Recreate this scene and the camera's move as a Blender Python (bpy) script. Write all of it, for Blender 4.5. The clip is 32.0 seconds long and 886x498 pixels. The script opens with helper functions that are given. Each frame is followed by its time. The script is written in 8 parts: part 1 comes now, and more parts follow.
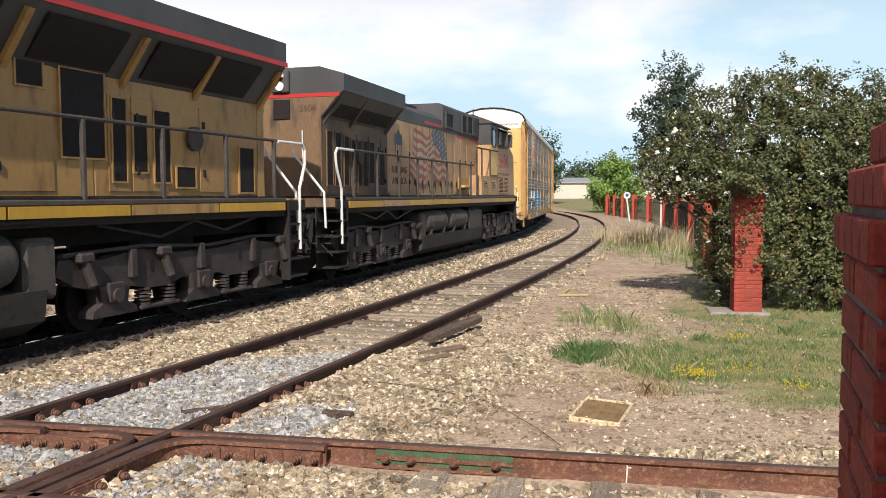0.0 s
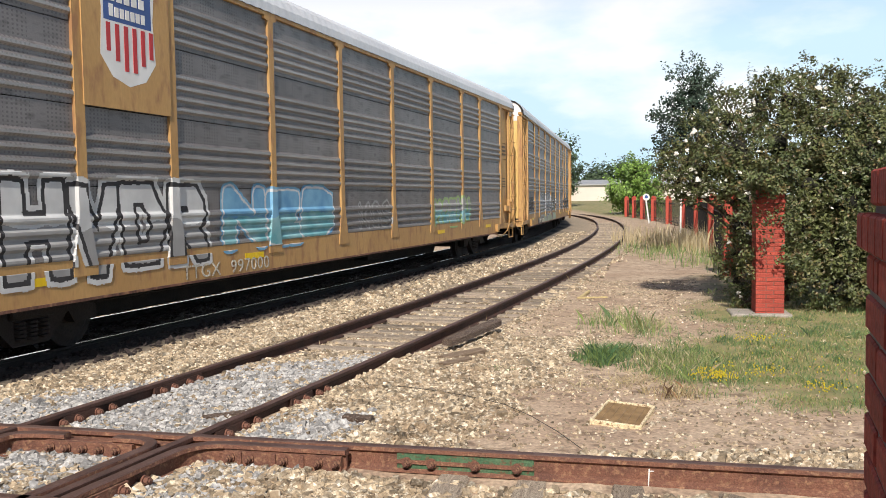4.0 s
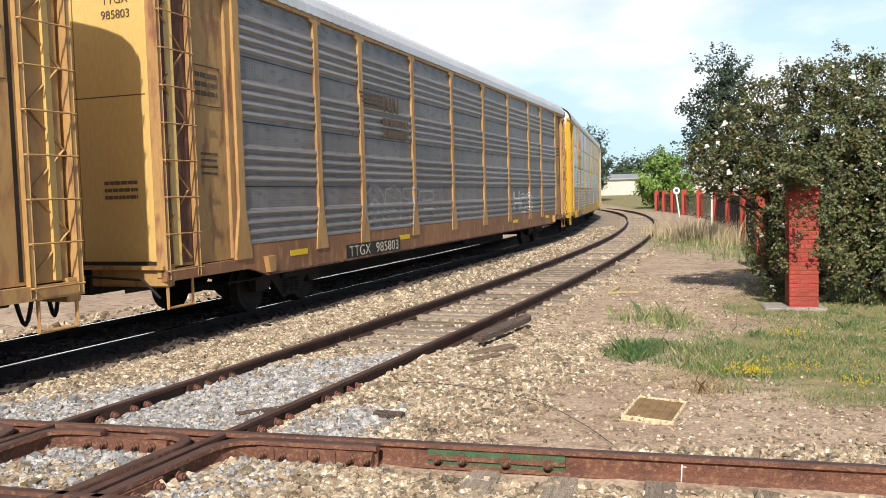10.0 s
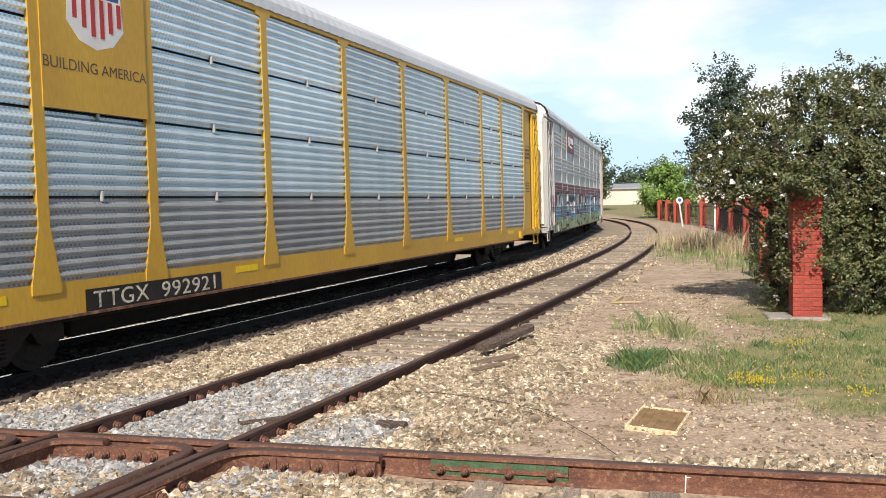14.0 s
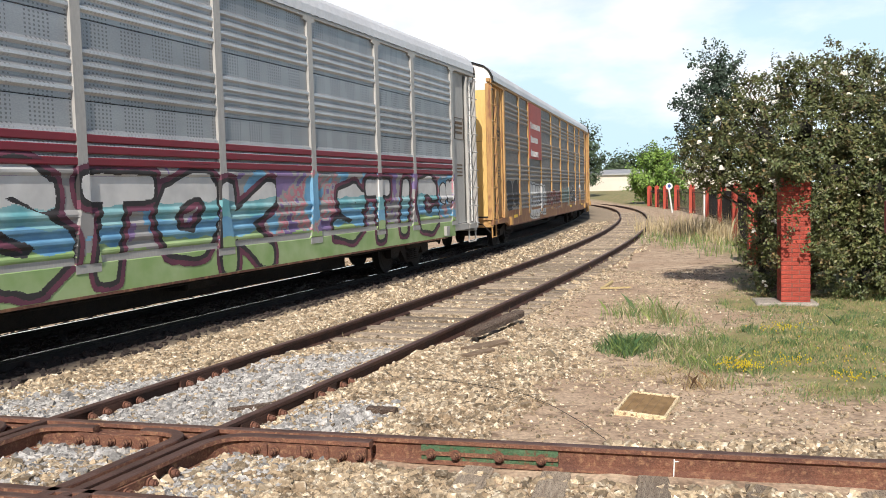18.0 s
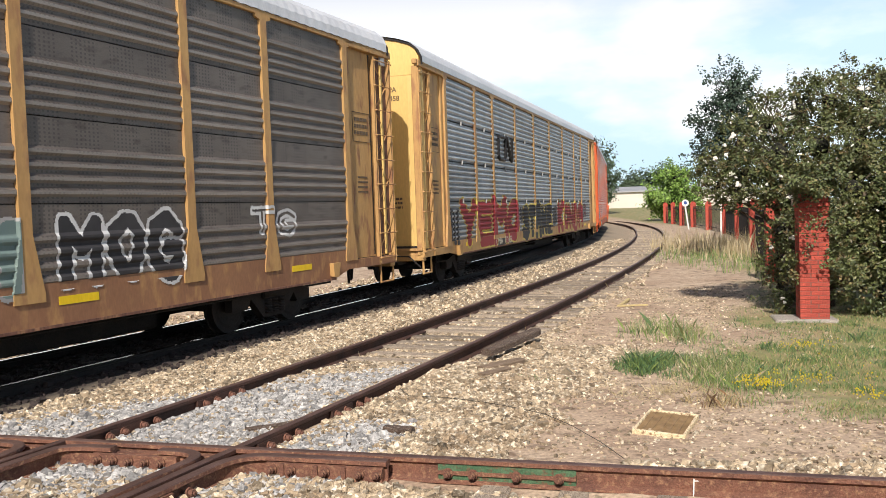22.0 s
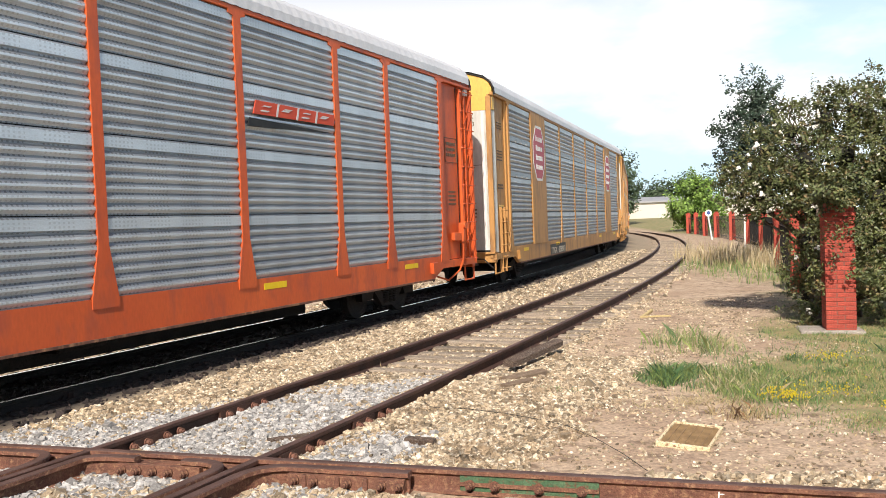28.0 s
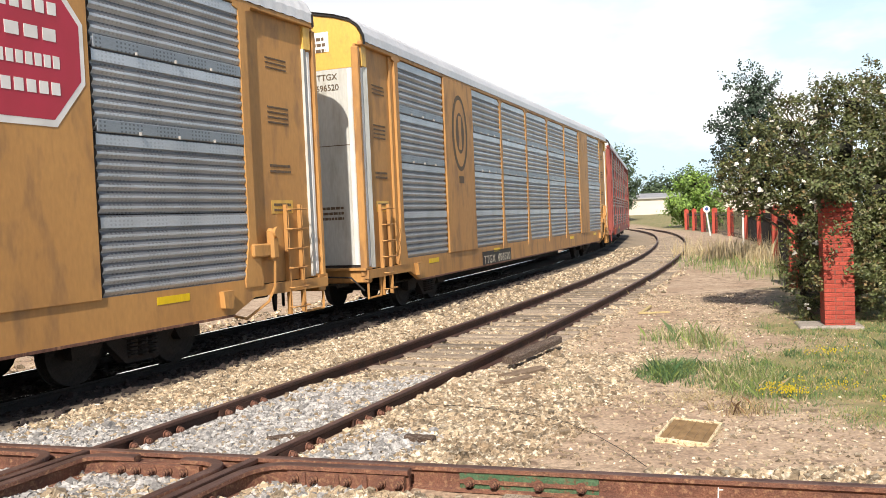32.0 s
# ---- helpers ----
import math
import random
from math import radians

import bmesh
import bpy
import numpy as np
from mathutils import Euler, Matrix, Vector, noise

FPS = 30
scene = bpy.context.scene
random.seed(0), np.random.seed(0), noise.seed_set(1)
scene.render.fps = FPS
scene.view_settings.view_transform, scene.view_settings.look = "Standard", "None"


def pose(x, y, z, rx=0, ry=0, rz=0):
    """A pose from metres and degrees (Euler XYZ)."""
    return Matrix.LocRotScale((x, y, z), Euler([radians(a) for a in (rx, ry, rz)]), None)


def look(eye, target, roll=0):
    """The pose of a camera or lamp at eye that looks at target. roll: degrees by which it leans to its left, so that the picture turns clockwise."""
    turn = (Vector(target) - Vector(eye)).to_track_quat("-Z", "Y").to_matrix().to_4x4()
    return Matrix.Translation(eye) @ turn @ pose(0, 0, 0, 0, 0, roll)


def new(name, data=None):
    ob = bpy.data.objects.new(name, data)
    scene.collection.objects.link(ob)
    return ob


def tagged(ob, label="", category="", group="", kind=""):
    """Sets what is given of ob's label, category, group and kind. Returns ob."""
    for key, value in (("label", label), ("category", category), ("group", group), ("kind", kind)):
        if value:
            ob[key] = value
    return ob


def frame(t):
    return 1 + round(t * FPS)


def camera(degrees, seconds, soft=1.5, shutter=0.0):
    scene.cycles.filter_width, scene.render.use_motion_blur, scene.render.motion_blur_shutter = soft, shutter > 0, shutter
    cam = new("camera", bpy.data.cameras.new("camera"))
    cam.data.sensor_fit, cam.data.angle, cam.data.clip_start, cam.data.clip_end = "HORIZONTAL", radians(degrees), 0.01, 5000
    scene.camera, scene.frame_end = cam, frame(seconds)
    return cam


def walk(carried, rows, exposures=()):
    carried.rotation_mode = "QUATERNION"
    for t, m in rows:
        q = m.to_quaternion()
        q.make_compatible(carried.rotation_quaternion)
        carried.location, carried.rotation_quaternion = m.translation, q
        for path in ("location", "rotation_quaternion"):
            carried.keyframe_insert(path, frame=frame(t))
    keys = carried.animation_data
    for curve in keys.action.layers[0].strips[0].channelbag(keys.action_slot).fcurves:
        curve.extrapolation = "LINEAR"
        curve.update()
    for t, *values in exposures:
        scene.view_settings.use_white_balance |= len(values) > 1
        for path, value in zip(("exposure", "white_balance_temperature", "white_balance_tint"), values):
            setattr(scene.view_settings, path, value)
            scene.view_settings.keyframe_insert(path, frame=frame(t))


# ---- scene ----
# the camera stands on one spot and is turned by hand
cam = camera(55.73, 32.0, soft=0.7)
EYE = (0.0, 0.0, 1.864)
TURNS = [
    (0, 86.368, 0.306, -3.296),
    (0.5, 86.456, 0.226, -3.353),
    (1, 86.315, 0.288, -3.276),
    (1.5, 86.350, 0.413, -3.039),
    (2, 86.397, 0.698, -2.711),
    (2.5, 86.351, 0.806, -2.823),
    (3, 86.535, 0.974, -2.340),
    (3.5, 86.646, 0.891, -2.196),
    (5.5, 86.465, 1.167, -1.223),
    (6, 86.417, 1.263, -0.935),
    (6.5, 86.618, 1.434, -0.849),
    (7, 86.727, 1.463, -0.801),
    (7.5, 86.474, 1.398, -0.689),
    (8, 86.310, 1.262, -0.634),
    (8.5, 86.302, 1.211, -0.338),
    (9, 86.329, 1.271, -0.601),
    (9.5, 86.343, 1.321, -0.331),
    (10, 86.417, 1.572, -0.116),
    (10.5, 86.689, 1.687, -0.216),
    (11, 86.719, 1.592, -0.117),
    (11.5, 86.690, 1.538, -0.134),
    (12, 86.780, 1.445, -0.199),
    (12.5, 87.009, 1.336, -0.151),
    (13, 86.939, 1.467, -0.078),
    (13.5, 86.889, 1.501, 0.071),
    (14, 87.075, 1.568, 0.085),
    (14.5, 86.996, 1.518, -0.153),
    (16.5, 86.775, 1.740, -0.179),
    (17, 86.772, 1.691, -0.322),
    (17.5, 86.323, 1.639, -0.671),
    (18, 86.101, 1.581, -0.589),
    (18.5, 86.306, 1.728, -0.084),
    (19, 86.996, 1.647, 0.081),
    (19.5, 87.358, 1.973, 0.447),
    (20, 87.553, 1.899, 0.153),
    (20.1, 87.533, 1.877, 0.077),
    (20.5, 87.794, 1.700, -0.205),
    (21, 87.602, 1.918, 0.125),
    (21.5, 87.376, 2.027, 0.478),
    (22, 87.394, 1.992, 0.456),
    (22.5, 87.617, 1.861, 0.631),
    (23, 87.901, 2.110, 0.797),
    (23.5, 88.042, 2.274, 0.890),
    (24, 88.298, 2.419, 1.168),
    (24.5, 87.873, 2.326, 1.361),
    (25, 88.013, 2.229, 2.022),
    (25.5, 87.932, 2.217, 2.020),
    (27.5, 88.290, 2.296, 1.933),
    (28, 88.193, 2.163, 1.916),
    (28.5, 88.147, 2.136, 1.863),
    (29, 88.165, 2.200, 1.847),
    (29.5, 88.173, 2.143, 1.832),
    (30, 87.975, 2.063, 1.710),
    (30.5, 87.801, 2.099, 1.813),
    (31, 87.746, 2.185, 1.986),
    (31.5, 87.980, 2.278, 1.849),
    (32, 88.015, 2.467, 1.804),
]
walk(cam, [(t, pose(*EYE, rx, ry, rz)) for t, rx, ry, rz in TURNS],
     exposures=[(0.0, -0.03, 6550, 13), (2.0, 0.0, 6500, 13), (7.0, 0.08, 6500, 13), (19.0, 0.08, 6550, 13), (24.0, 0.16, 6600, 14), (28.0, 0.26, 6750, 14), (32.0, 0.30, 6800, 14)])

# ---- world, sun ----
SUN_AZ, SUN_EL = radians(189.0), radians(41.0)      # azimuth from +y, clockwise
world = bpy.data.worlds.new("world")
scene.world = world
world.use_nodes = True
wn, wl = world.node_tree.nodes, world.node_tree.links
wn.clear()
sky = wn.new("ShaderNodeTexSky")
sky.sky_type = "NISHITA"
sky.sun_disc = False
sky.sun_elevation, sky.sun_rotation = SUN_EL, SUN_AZ
sky.air_density, sky.dust_density = 1.0, 2.0
wtc = wn.new("ShaderNodeTexCoord")
wmap = wn.new("ShaderNodeMapping")
wmap.inputs["Scale"].default_value = (1.0, 1.0, 2.6)
wl.new(wtc.outputs["Generated"], wmap.inputs["Vector"])
wnoise = wn.new("ShaderNodeTexNoise")
wnoise.inputs["Scale"].default_value = 2.3
wnoise.inputs["Detail"].default_value = 7.0
wnoise.inputs["Roughness"].default_value = 0.52
wl.new(wmap.outputs["Vector"], wnoise.inputs["Vector"])
wramp = wn.new("ShaderNodeValToRGB")
wramp.color_ramp.elements[0].position, wramp.color_ramp.elements[1].position = 0.40, 0.54
wsep = wn.new("ShaderNodeSeparateXYZ")
wl.new(wtc.outputs["Generated"], wsep.inputs[0])
wlean = wn.new("ShaderNodeMath")                # the cloud bank thickens to one side
wlean.operation = "MULTIPLY_ADD"
wl.new(wsep.outputs["X"], wlean.inputs[0])
wlean.inputs[1].default_value = -0.22
wl.new(wnoise.outputs["Fac"], wlean.inputs[2])
wl.new(wlean.outputs[0], wramp.inputs["Fac"])
whaze = wn.new("ShaderNodeMapRange")          # white haze that thins out upwards
whaze.inputs["From Min"].default_value, whaze.inputs["From Max"].default_value = 0.17, 0.36
whaze.inputs["To Min"].default_value, whaze.inputs["To Max"].default_value = 1.0, 0.0
wl.new(wsep.outputs["Z"], whaze.inputs["Value"])
wair = wn.new("ShaderNodeMix")                 # pale blue haze and white cloud
wair.data_type = "RGBA"
wl.new(wramp.outputs["Color"], wair.inputs["Factor"])
wair.inputs["A"].default_value = (6.5, 8.9, 10.4, 1)
wair.inputs["B"].default_value = (11.6, 11.7, 11.7, 1)
wmix = wn.new("ShaderNodeMix")
wmix.data_type = "RGBA"
wl.new(whaze.outputs["Result"], wmix.inputs["Factor"])
wl.new(sky.outputs["Color"], wmix.inputs["A"])
wl.new(wair.outputs["Result"], wmix.inputs["B"])
wbg = wn.new("ShaderNodeBackground")
wbg.inputs["Strength"].default_value = 0.10
wl.new(wmix.outputs["Result"], wbg.inputs["Color"])
wout = wn.new("ShaderNodeOutputWorld")
wl.new(wbg.outputs["Background"], wout.inputs["Surface"])

sun = new("sun", bpy.data.lights.new("sun", "SUN"))
sun.data.energy, sun.data.angle, sun.data.color = 5.0, radians(0.6), (1.0, 0.935, 0.835)
sun_way = Vector((math.sin(SUN_AZ) * math.cos(SUN_EL), math.cos(SUN_AZ) * math.cos(SUN_EL), math.sin(SUN_EL)))
sun.matrix_world = look(sun_way * 50, (0, 0, 0))


# ---- materials ----
def mat(name, c1, c2=None, rough=0.8, metal=0.0, scale=3.0, bump=0.0, bscale=40.0, c3=None, fine=None, spread=(0.35, 0.65), stretch=(1, 1, 1), island=0.0, objrand=0.0, grain=0.3):
    """A surface of two or three colours in large patches, with a fine grain and relief."""
    m = bpy.data.materials.new(name)
    m.use_nodes = True
    n, l = m.node_tree.nodes, m.node_tree.links
    b = n["Principled BSDF"]
    b.inputs["Roughness"].default_value, b.inputs["Metallic"].default_value = rough, metal
    tc = n.new("ShaderNodeTexCoord")
    mp = n.new("ShaderNodeMapping")
    mp.inputs["Scale"].default_value = stretch
    l.new(tc.outputs["Object"], mp.inputs["Vector"])

    def noise_of(sc, detail=5.0):
        t = n.new("ShaderNodeTexNoise")
        t.inputs["Scale"].default_value, t.inputs["Detail"].default_value = sc, detail
        l.new(mp.outputs["Vector"], t.inputs["Vector"])
        return t

    def mixed(fac, a, bb, mode="MIX"):
        x = n.new("ShaderNodeMix")
        x.data_type, x.blend_type = "RGBA", mode
        for key, v in (("Factor", fac), ("A", a), ("B", bb)):
            if isinstance(v, (int, float)):
                x.inputs[key].default_value = v
            elif isinstance(v, tuple):
                x.inputs[key].default_value = (*v, 1)
            else:
                l.new(v, x.inputs[key])
        return x.outputs["Result"]

    c2 = c2 or tuple(v * 0.8 for v in c1)
    big = noise_of(scale)
    ramp = n.new("ShaderNodeValToRGB")
    ramp.color_ramp.elements[0].position, ramp.color_ramp.elements[1].position = spread
    l.new(big.outputs["Fac"], ramp.inputs["Fac"])
    col = mixed(ramp.outputs["Color"], c1, c2)
    if c3:
        spots = noise_of(scale * 5.3)
        r3 = n.new("ShaderNodeValToRGB")
        r3.color_ramp.elements[0].position, r3.color_ramp.elements[1].position = 0.52, 0.68
        l.new(spots.outputs["Fac"], r3.inputs["Fac"])
        col = mixed(r3.outputs["Color"], col, c3)
    if fine:
        specks = noise_of(fine, 3.0)
        gr = n.new("ShaderNodeValToRGB")
        gr.color_ramp.elements[0].color, gr.color_ramp.elements[1].color = (1 - grain, 1 - grain, 1 - grain, 1), (1 + grain, 1 + grain, 1 + grain, 1)
        gr.color_ramp.elements[0].position, gr.color_ramp.elements[1].position = 0.3, 0.7
        l.new(specks.outputs["Fac"], gr.inputs["Fac"])
        col = mixed(1.0, col, gr.outputs["Color"], "MULTIPLY")
    for amount, node, out in ((island, "ShaderNodeNewGeometry", "Random Per Island"), (objrand, "ShaderNodeObjectInfo", "Random")):
        if amount:
            g = n.new(node)
            r = n.new("ShaderNodeMapRange")
            r.inputs["To Min"].default_value, r.inputs["To Max"].default_value = 1 - amount, 1 + amount
            l.new(g.outputs[out], r.inputs["Value"])
            col = mixed(1.0, col, r.outputs["Result"], "MULTIPLY")
    l.new(col, b.inputs["Base Color"])
    if bump:
        bn = noise_of(bscale, 4.0)
        bp = n.new("ShaderNodeBump")
        bp.inputs["Strength"].default_value, bp.inputs["Distance"].default_value = bump, 0.02
        l.new(bn.outputs["Fac"], bp.inputs["Height"])
        l.new(bp.outputs["Normal"], b.inputs["Normal"])
    return m


RUST = mat("rusty_rail", (0.05, 0.027, 0.021), (0.085, 0.04, 0.028), 0.75, 0.2, 4, 0.4, 60, fine=80)
RUST_LIGHT = mat("orange_rust", (0.20, 0.09, 0.056), (0.125, 0.056, 0.039), 0.85, 0.0, 5, 0.5, 60, (0.28, 0.155, 0.09), 90)
RAIL_TOP = mat("worn_railhead", (0.135, 0.082, 0.068), (0.085, 0.05, 0.04), 0.55, 0.2, 3, 0.15, 40, (0.11, 0.06, 0.045), 50, stretch=(1, 1, 1), grain=0.2)
SHINY = mat("polished_railhead", (0.62, 0.60, 0.57), (0.52, 0.50, 0.47), 0.16, 1.0, 2, 0.05, 30)
GREEN_PAINT = mat("faded_green_paint", (0.05, 0.12, 0.06), (0.08, 0.15, 0.08), 0.6, 0.0, 6, 0.2, 60, (0.15, 0.07, 0.04), 70)
OILY_SHADED_TIE = mat("oily_shaded_tie", (0.03, 0.025, 0.022), (0.045, 0.037, 0.032), 0.9, 0, 6, 0.5, 30)
TIE = mat("weathered_tie", (0.23, 0.185, 0.14), (0.36, 0.305, 0.235), 0.95, 0, 6, 0.7, 30, (0.09, 0.07, 0.05), 40, stretch=(1, 7, 7), objrand=0.3)
STONE = mat("ballast_stone", (0.37, 0.30, 0.205), (0.22, 0.165, 0.105), 0.95, 0, 3, 0.3, 50, (0.64, 0.575, 0.45), 40, island=0.55)
STONE_PALE = mat("fresh_ballast", (0.255, 0.255, 0.25), (0.35, 0.347, 0.335), 0.95, 0, 3, 0.3, 50, (0.42, 0.41, 0.39), 40, island=0.45)
# oily stone, darkened further for the shade under the train
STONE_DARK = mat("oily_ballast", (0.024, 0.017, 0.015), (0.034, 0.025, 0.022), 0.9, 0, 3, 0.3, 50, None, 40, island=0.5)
BRICK = mat("red_brick", (0.40, 0.065, 0.04), (0.31, 0.05, 0.032), 0.8, 0, 9, 0.3, 70, None, 60, objrand=0.16)
MORTAR = mat("grey_mortar", (0.27, 0.235, 0.21), (0.20, 0.17, 0.155), 0.95, 0, 8, 0.4, 80)
MORTAR_RED = mat("brick_stained_mortar", (0.26, 0.085, 0.06), (0.19, 0.065, 0.05), 0.95, 0, 8, 0.4, 80)
BLACK = mat("black_iron", (0.015, 0.015, 0.016), (0.03, 0.027, 0.025), 0.5, 0.4, 5, 0.1, 40)
GRIME = mat("grimy_running_gear", (0.014, 0.012, 0.011), (0.026, 0.02, 0.017), 0.85, 0.0, 4, 0.4, 40, (0.01, 0.009, 0.0085), 50)
TRUCK_GREY = mat("oily_cast_steel", (0.026, 0.019, 0.017), (0.017, 0.013, 0.012), 0.85, 0.0, 4, 0.4, 40, (0.014, 0.011, 0.010), 50)
WHITE = mat("white_paint", (0.78, 0.78, 0.76), (0.66, 0.65, 0.62), 0.5, 0, 3, 0.05, 30)


# ---- mesh helpers ----
class Solid:
    """Collects boxes, tubes and prisms into one mesh."""

    def __init__(self):
        self.v, self.f, self.mi = [], [], []
        self.slot = 0

    def add(self, verts, faces):
        k = len(self.v)
        self.v.extend([tuple(p) for p in verts])
        self.f.extend([tuple(i + k for i in f) for f in faces])
        self.mi.extend([self.slot] * len(faces))
        return self

    def box(self, x0, x1, y0, y1, z0, z1, bevel=0.0):
        b = min(bevel, abs(x1 - x0) * 0.3, abs(y1 - y0) * 0.3, abs(z1 - z0) * 0.3)
        if b <= 0:
            vs = [(x, y, z) for x in (x0, x1) for y in (y0, y1) for z in (z0, z1)]
            return self.add(vs, [(0, 1, 3, 2), (4, 6, 7, 5), (0, 4, 5, 1), (2, 3, 7, 6), (0, 2, 6, 4), (1, 5, 7, 3)])
        ring = lambda e, z: [(x0 + b, y0 + e, z), (x1 - b, y0 + e, z), (x1 - e, y0 + b, z), (x1 - e, y1 - b, z), (x1 - b, y1 - e, z), (x0 + b, y1 - e, z), (x0 + e, y1 - b, z), (x0 + e, y0 + b, z)]
        vs = ring(b, z0) + ring(0, z0 + b) + ring(0, z1 - b) + ring(b, z1)
        fs = [tuple(reversed(range(8))), tuple(range(24, 32))]
        for k in range(3):
            for i in range(8):
                j = (i + 1) % 8
                fs.append((k * 8 + i, k * 8 + j, k * 8 + 8 + j, k * 8 + 8 + i))
        return self.add(vs, fs)

    def tube(self, p, q, r, n=8, r2=None):
        p, q = Vector(p), Vector(q)
        w = (q - p).normalized()
        u = w.cross(Vector((0, 0, 1)) if abs(w.z) < 0.9 else Vector((1, 0, 0))).normalized()
        t = w.cross(u)
        r2 = r if r2 is None else r2
        vs = [p + (u * math.cos(a) + t * math.sin(a)) * r for a in [2 * math.pi * i / n for i in range(n)]]
        vs += [q + (u * math.cos(a) + t * math.sin(a)) * r2 for a in [2 * math.pi * i / n for i in range(n)]]
        fs = [(i, (i + 1) % n, n + (i + 1) % n, n + i) for i in range(n)] + [tuple(reversed(range(n))), tuple(range(n, 2 * n))]
        return self.add(vs, fs)

    def path(self, pts, r, n=6):
        """A bent pipe, all in one piece."""
        pts = [Vector(p) for p in pts]
        rows = []
        u = None
        for i, p in enumerate(pts):
            a, b = pts[max(i - 1, 0)], pts[min(i + 1, len(pts) - 1)]
            w = (b - a).normalized()
            if u is None:
                u = w.cross(Vector((0, 0, 1)) if abs(w.z) < 0.9 else Vector((1, 0, 0)))
            u = (u - w * u.dot(w)).normalized()
            t = w.cross(u)
            rows.append([p + (u * math.cos(2 * math.pi * k / n) + t * math.sin(2 * math.pi * k / n)) * r for k in range(n)])
        m = len(rows)
        fs = [(i * n + j, i * n + (j + 1) % n, (i + 1) * n + (j + 1) % n, (i + 1) * n + j) for i in range(m - 1) for j in range(n)]
        return self.add([q for row in rows for q in row], fs + [tuple(reversed(range(n))), tuple(range((m - 1) * n, m * n))])

    def prism(self, outline, axis, a, b):
        """An outline of (u, v) pushed along an axis from a to b: axis y takes u, v as x, z; axis x as y, z; axis z as x, y."""
        put = {"x": lambda u, v, w: (w, u, v), "y": lambda u, v, w: (u, w, v), "z": lambda u, v, w: (u, v, w)}[axis]
        n = len(outline)
        vs = [put(u, v, a) for u, v in outline] + [put(u, v, b) for u, v in outline]
        fs = [(i, (i + 1) % n, n + (i + 1) % n, n + i) for i in range(n)] + [tuple(reversed(range(n))), tuple(range(n, 2 * n))]
        return self.add(vs, fs)

    def sheet(self, rows):
        """A grid of points."""
        m = len(rows[0])
        return self.add([p for r in rows for p in r], [(i * m + j, i * m + j + 1, (i + 1) * m + j + 1, (i + 1) * m + j) for i in range(len(rows) - 1) for j in range(m - 1)])

    def mesh(self, name, *mats, smooth=False):
        me = bpy.data.meshes.new(name)
        me.from_pydata(self.v, [], self.f)
        for m in mats:
            me.materials.append(m)
        if len(mats) > 1:
            me.polygons.foreach_set("material_index", self.mi)
        if smooth:
            me.polygons.foreach_set("use_smooth", [True] * len(self.f))
        bm = bmesh.new()
        bm.from_mesh(me)
        bmesh.ops.recalc_face_normals(bm, faces=bm.faces)
        bm.to_mesh(me)
        bm.free()
        return me


def part(name, solid, material, parent, label="", m=None, smooth=False):
    """Links a mesh as one object under a thing or a part."""
    me = solid if isinstance(solid, bpy.types.Mesh) else solid.mesh(name, *(material if isinstance(material, tuple) else (material,)), smooth=smooth)
    ob = new(name, me)
    ob.parent = parent
    if m is not None:
        ob.matrix_basis = m
    if label:
        tagged(ob, label)
    return ob


def bulk(name, verts, faces, *mats, mi=None):
    """One object out of many small pieces, given as arrays."""
    me = bpy.data.meshes.new(name)
    verts, faces = np.asarray(verts, np.float32), np.asarray(faces, np.int32)
    me.vertices.add(len(verts))
    me.vertices.foreach_set("co", verts.ravel())
    k = faces.shape[1]
    me.loops.add(faces.size)
    me.loops.foreach_set("vertex_index", faces.ravel())
    me.polygons.add(len(faces))
    me.polygons.foreach_set("loop_start", np.arange(0, faces.size, k, dtype=np.int32))
    me.polygons.foreach_set("loop_total", np.full(len(faces), k, np.int32))
    for m in mats:
        me.materials.append(m)
    if mi is not None:
        me.polygons.foreach_set("material_index", np.asarray(mi, np.int32))
    me.polygons.foreach_set("use_smooth", np.zeros(len(faces), bool))
    me.update(calc_edges=True)
    return new(name, me)


# ---- the two curved tracks ----
def track_line():
    """The siding's centre line: along it s, x, y and heading."""
    s = np.arange(-120.0, 420.0, 0.4)
    k = np.interp(s, [-1, 0, 19.44, 38.88, 58.32, 77.76, 97.2, 130, 180, 181], [-0.26, -0.26, -0.30, -0.461, -0.324, -0.487, -0.807, -0.807, -0.2, -0.2]) / 100
    k[s < -1] = 0
    h = np.concatenate([[0], np.cumsum((k[1:] + k[:-1]) / 2 * np.diff(s))])
    x = np.concatenate([[0], np.cumsum((np.sin(h[1:]) + np.sin(h[:-1])) / 2 * np.diff(s))])
    i = int(np.argmin(abs(s)))
    h = h - h[i] + 0.4185
    dx, dy = np.sin(h), np.cos(h)
    x = np.concatenate([[0], np.cumsum((dx[1:] + dx[:-1]) / 2 * np.diff(s))])
    y = np.concatenate([[0], np.cumsum((dy[1:] + dy[:-1]) / 2 * np.diff(s))])
    return s, x - x[i] - 5.323, y - y[i] + 0.649, h


TS, TX, TY, TH = track_line()
SPACING, HALF_GAUGE = 4.352, 0.8127


def beside(off):
    """Points of the line off metres to the right of the siding's middle."""
    return np.stack([TX + off * np.cos(TH), TY - off * np.sin(TH)], 1)


MAIN = beside(-SPACING)
MAIN_S = np.concatenate([[0], np.cumsum(np.hypot(*np.diff(MAIN, axis=0).T))])
MAIN_S -= np.interp(0.0, TS, MAIN_S)


def on_main(s):
    return np.array([np.interp(s, MAIN_S, MAIN[:, 0]), np.interp(s, MAIN_S, MAIN[:, 1])])


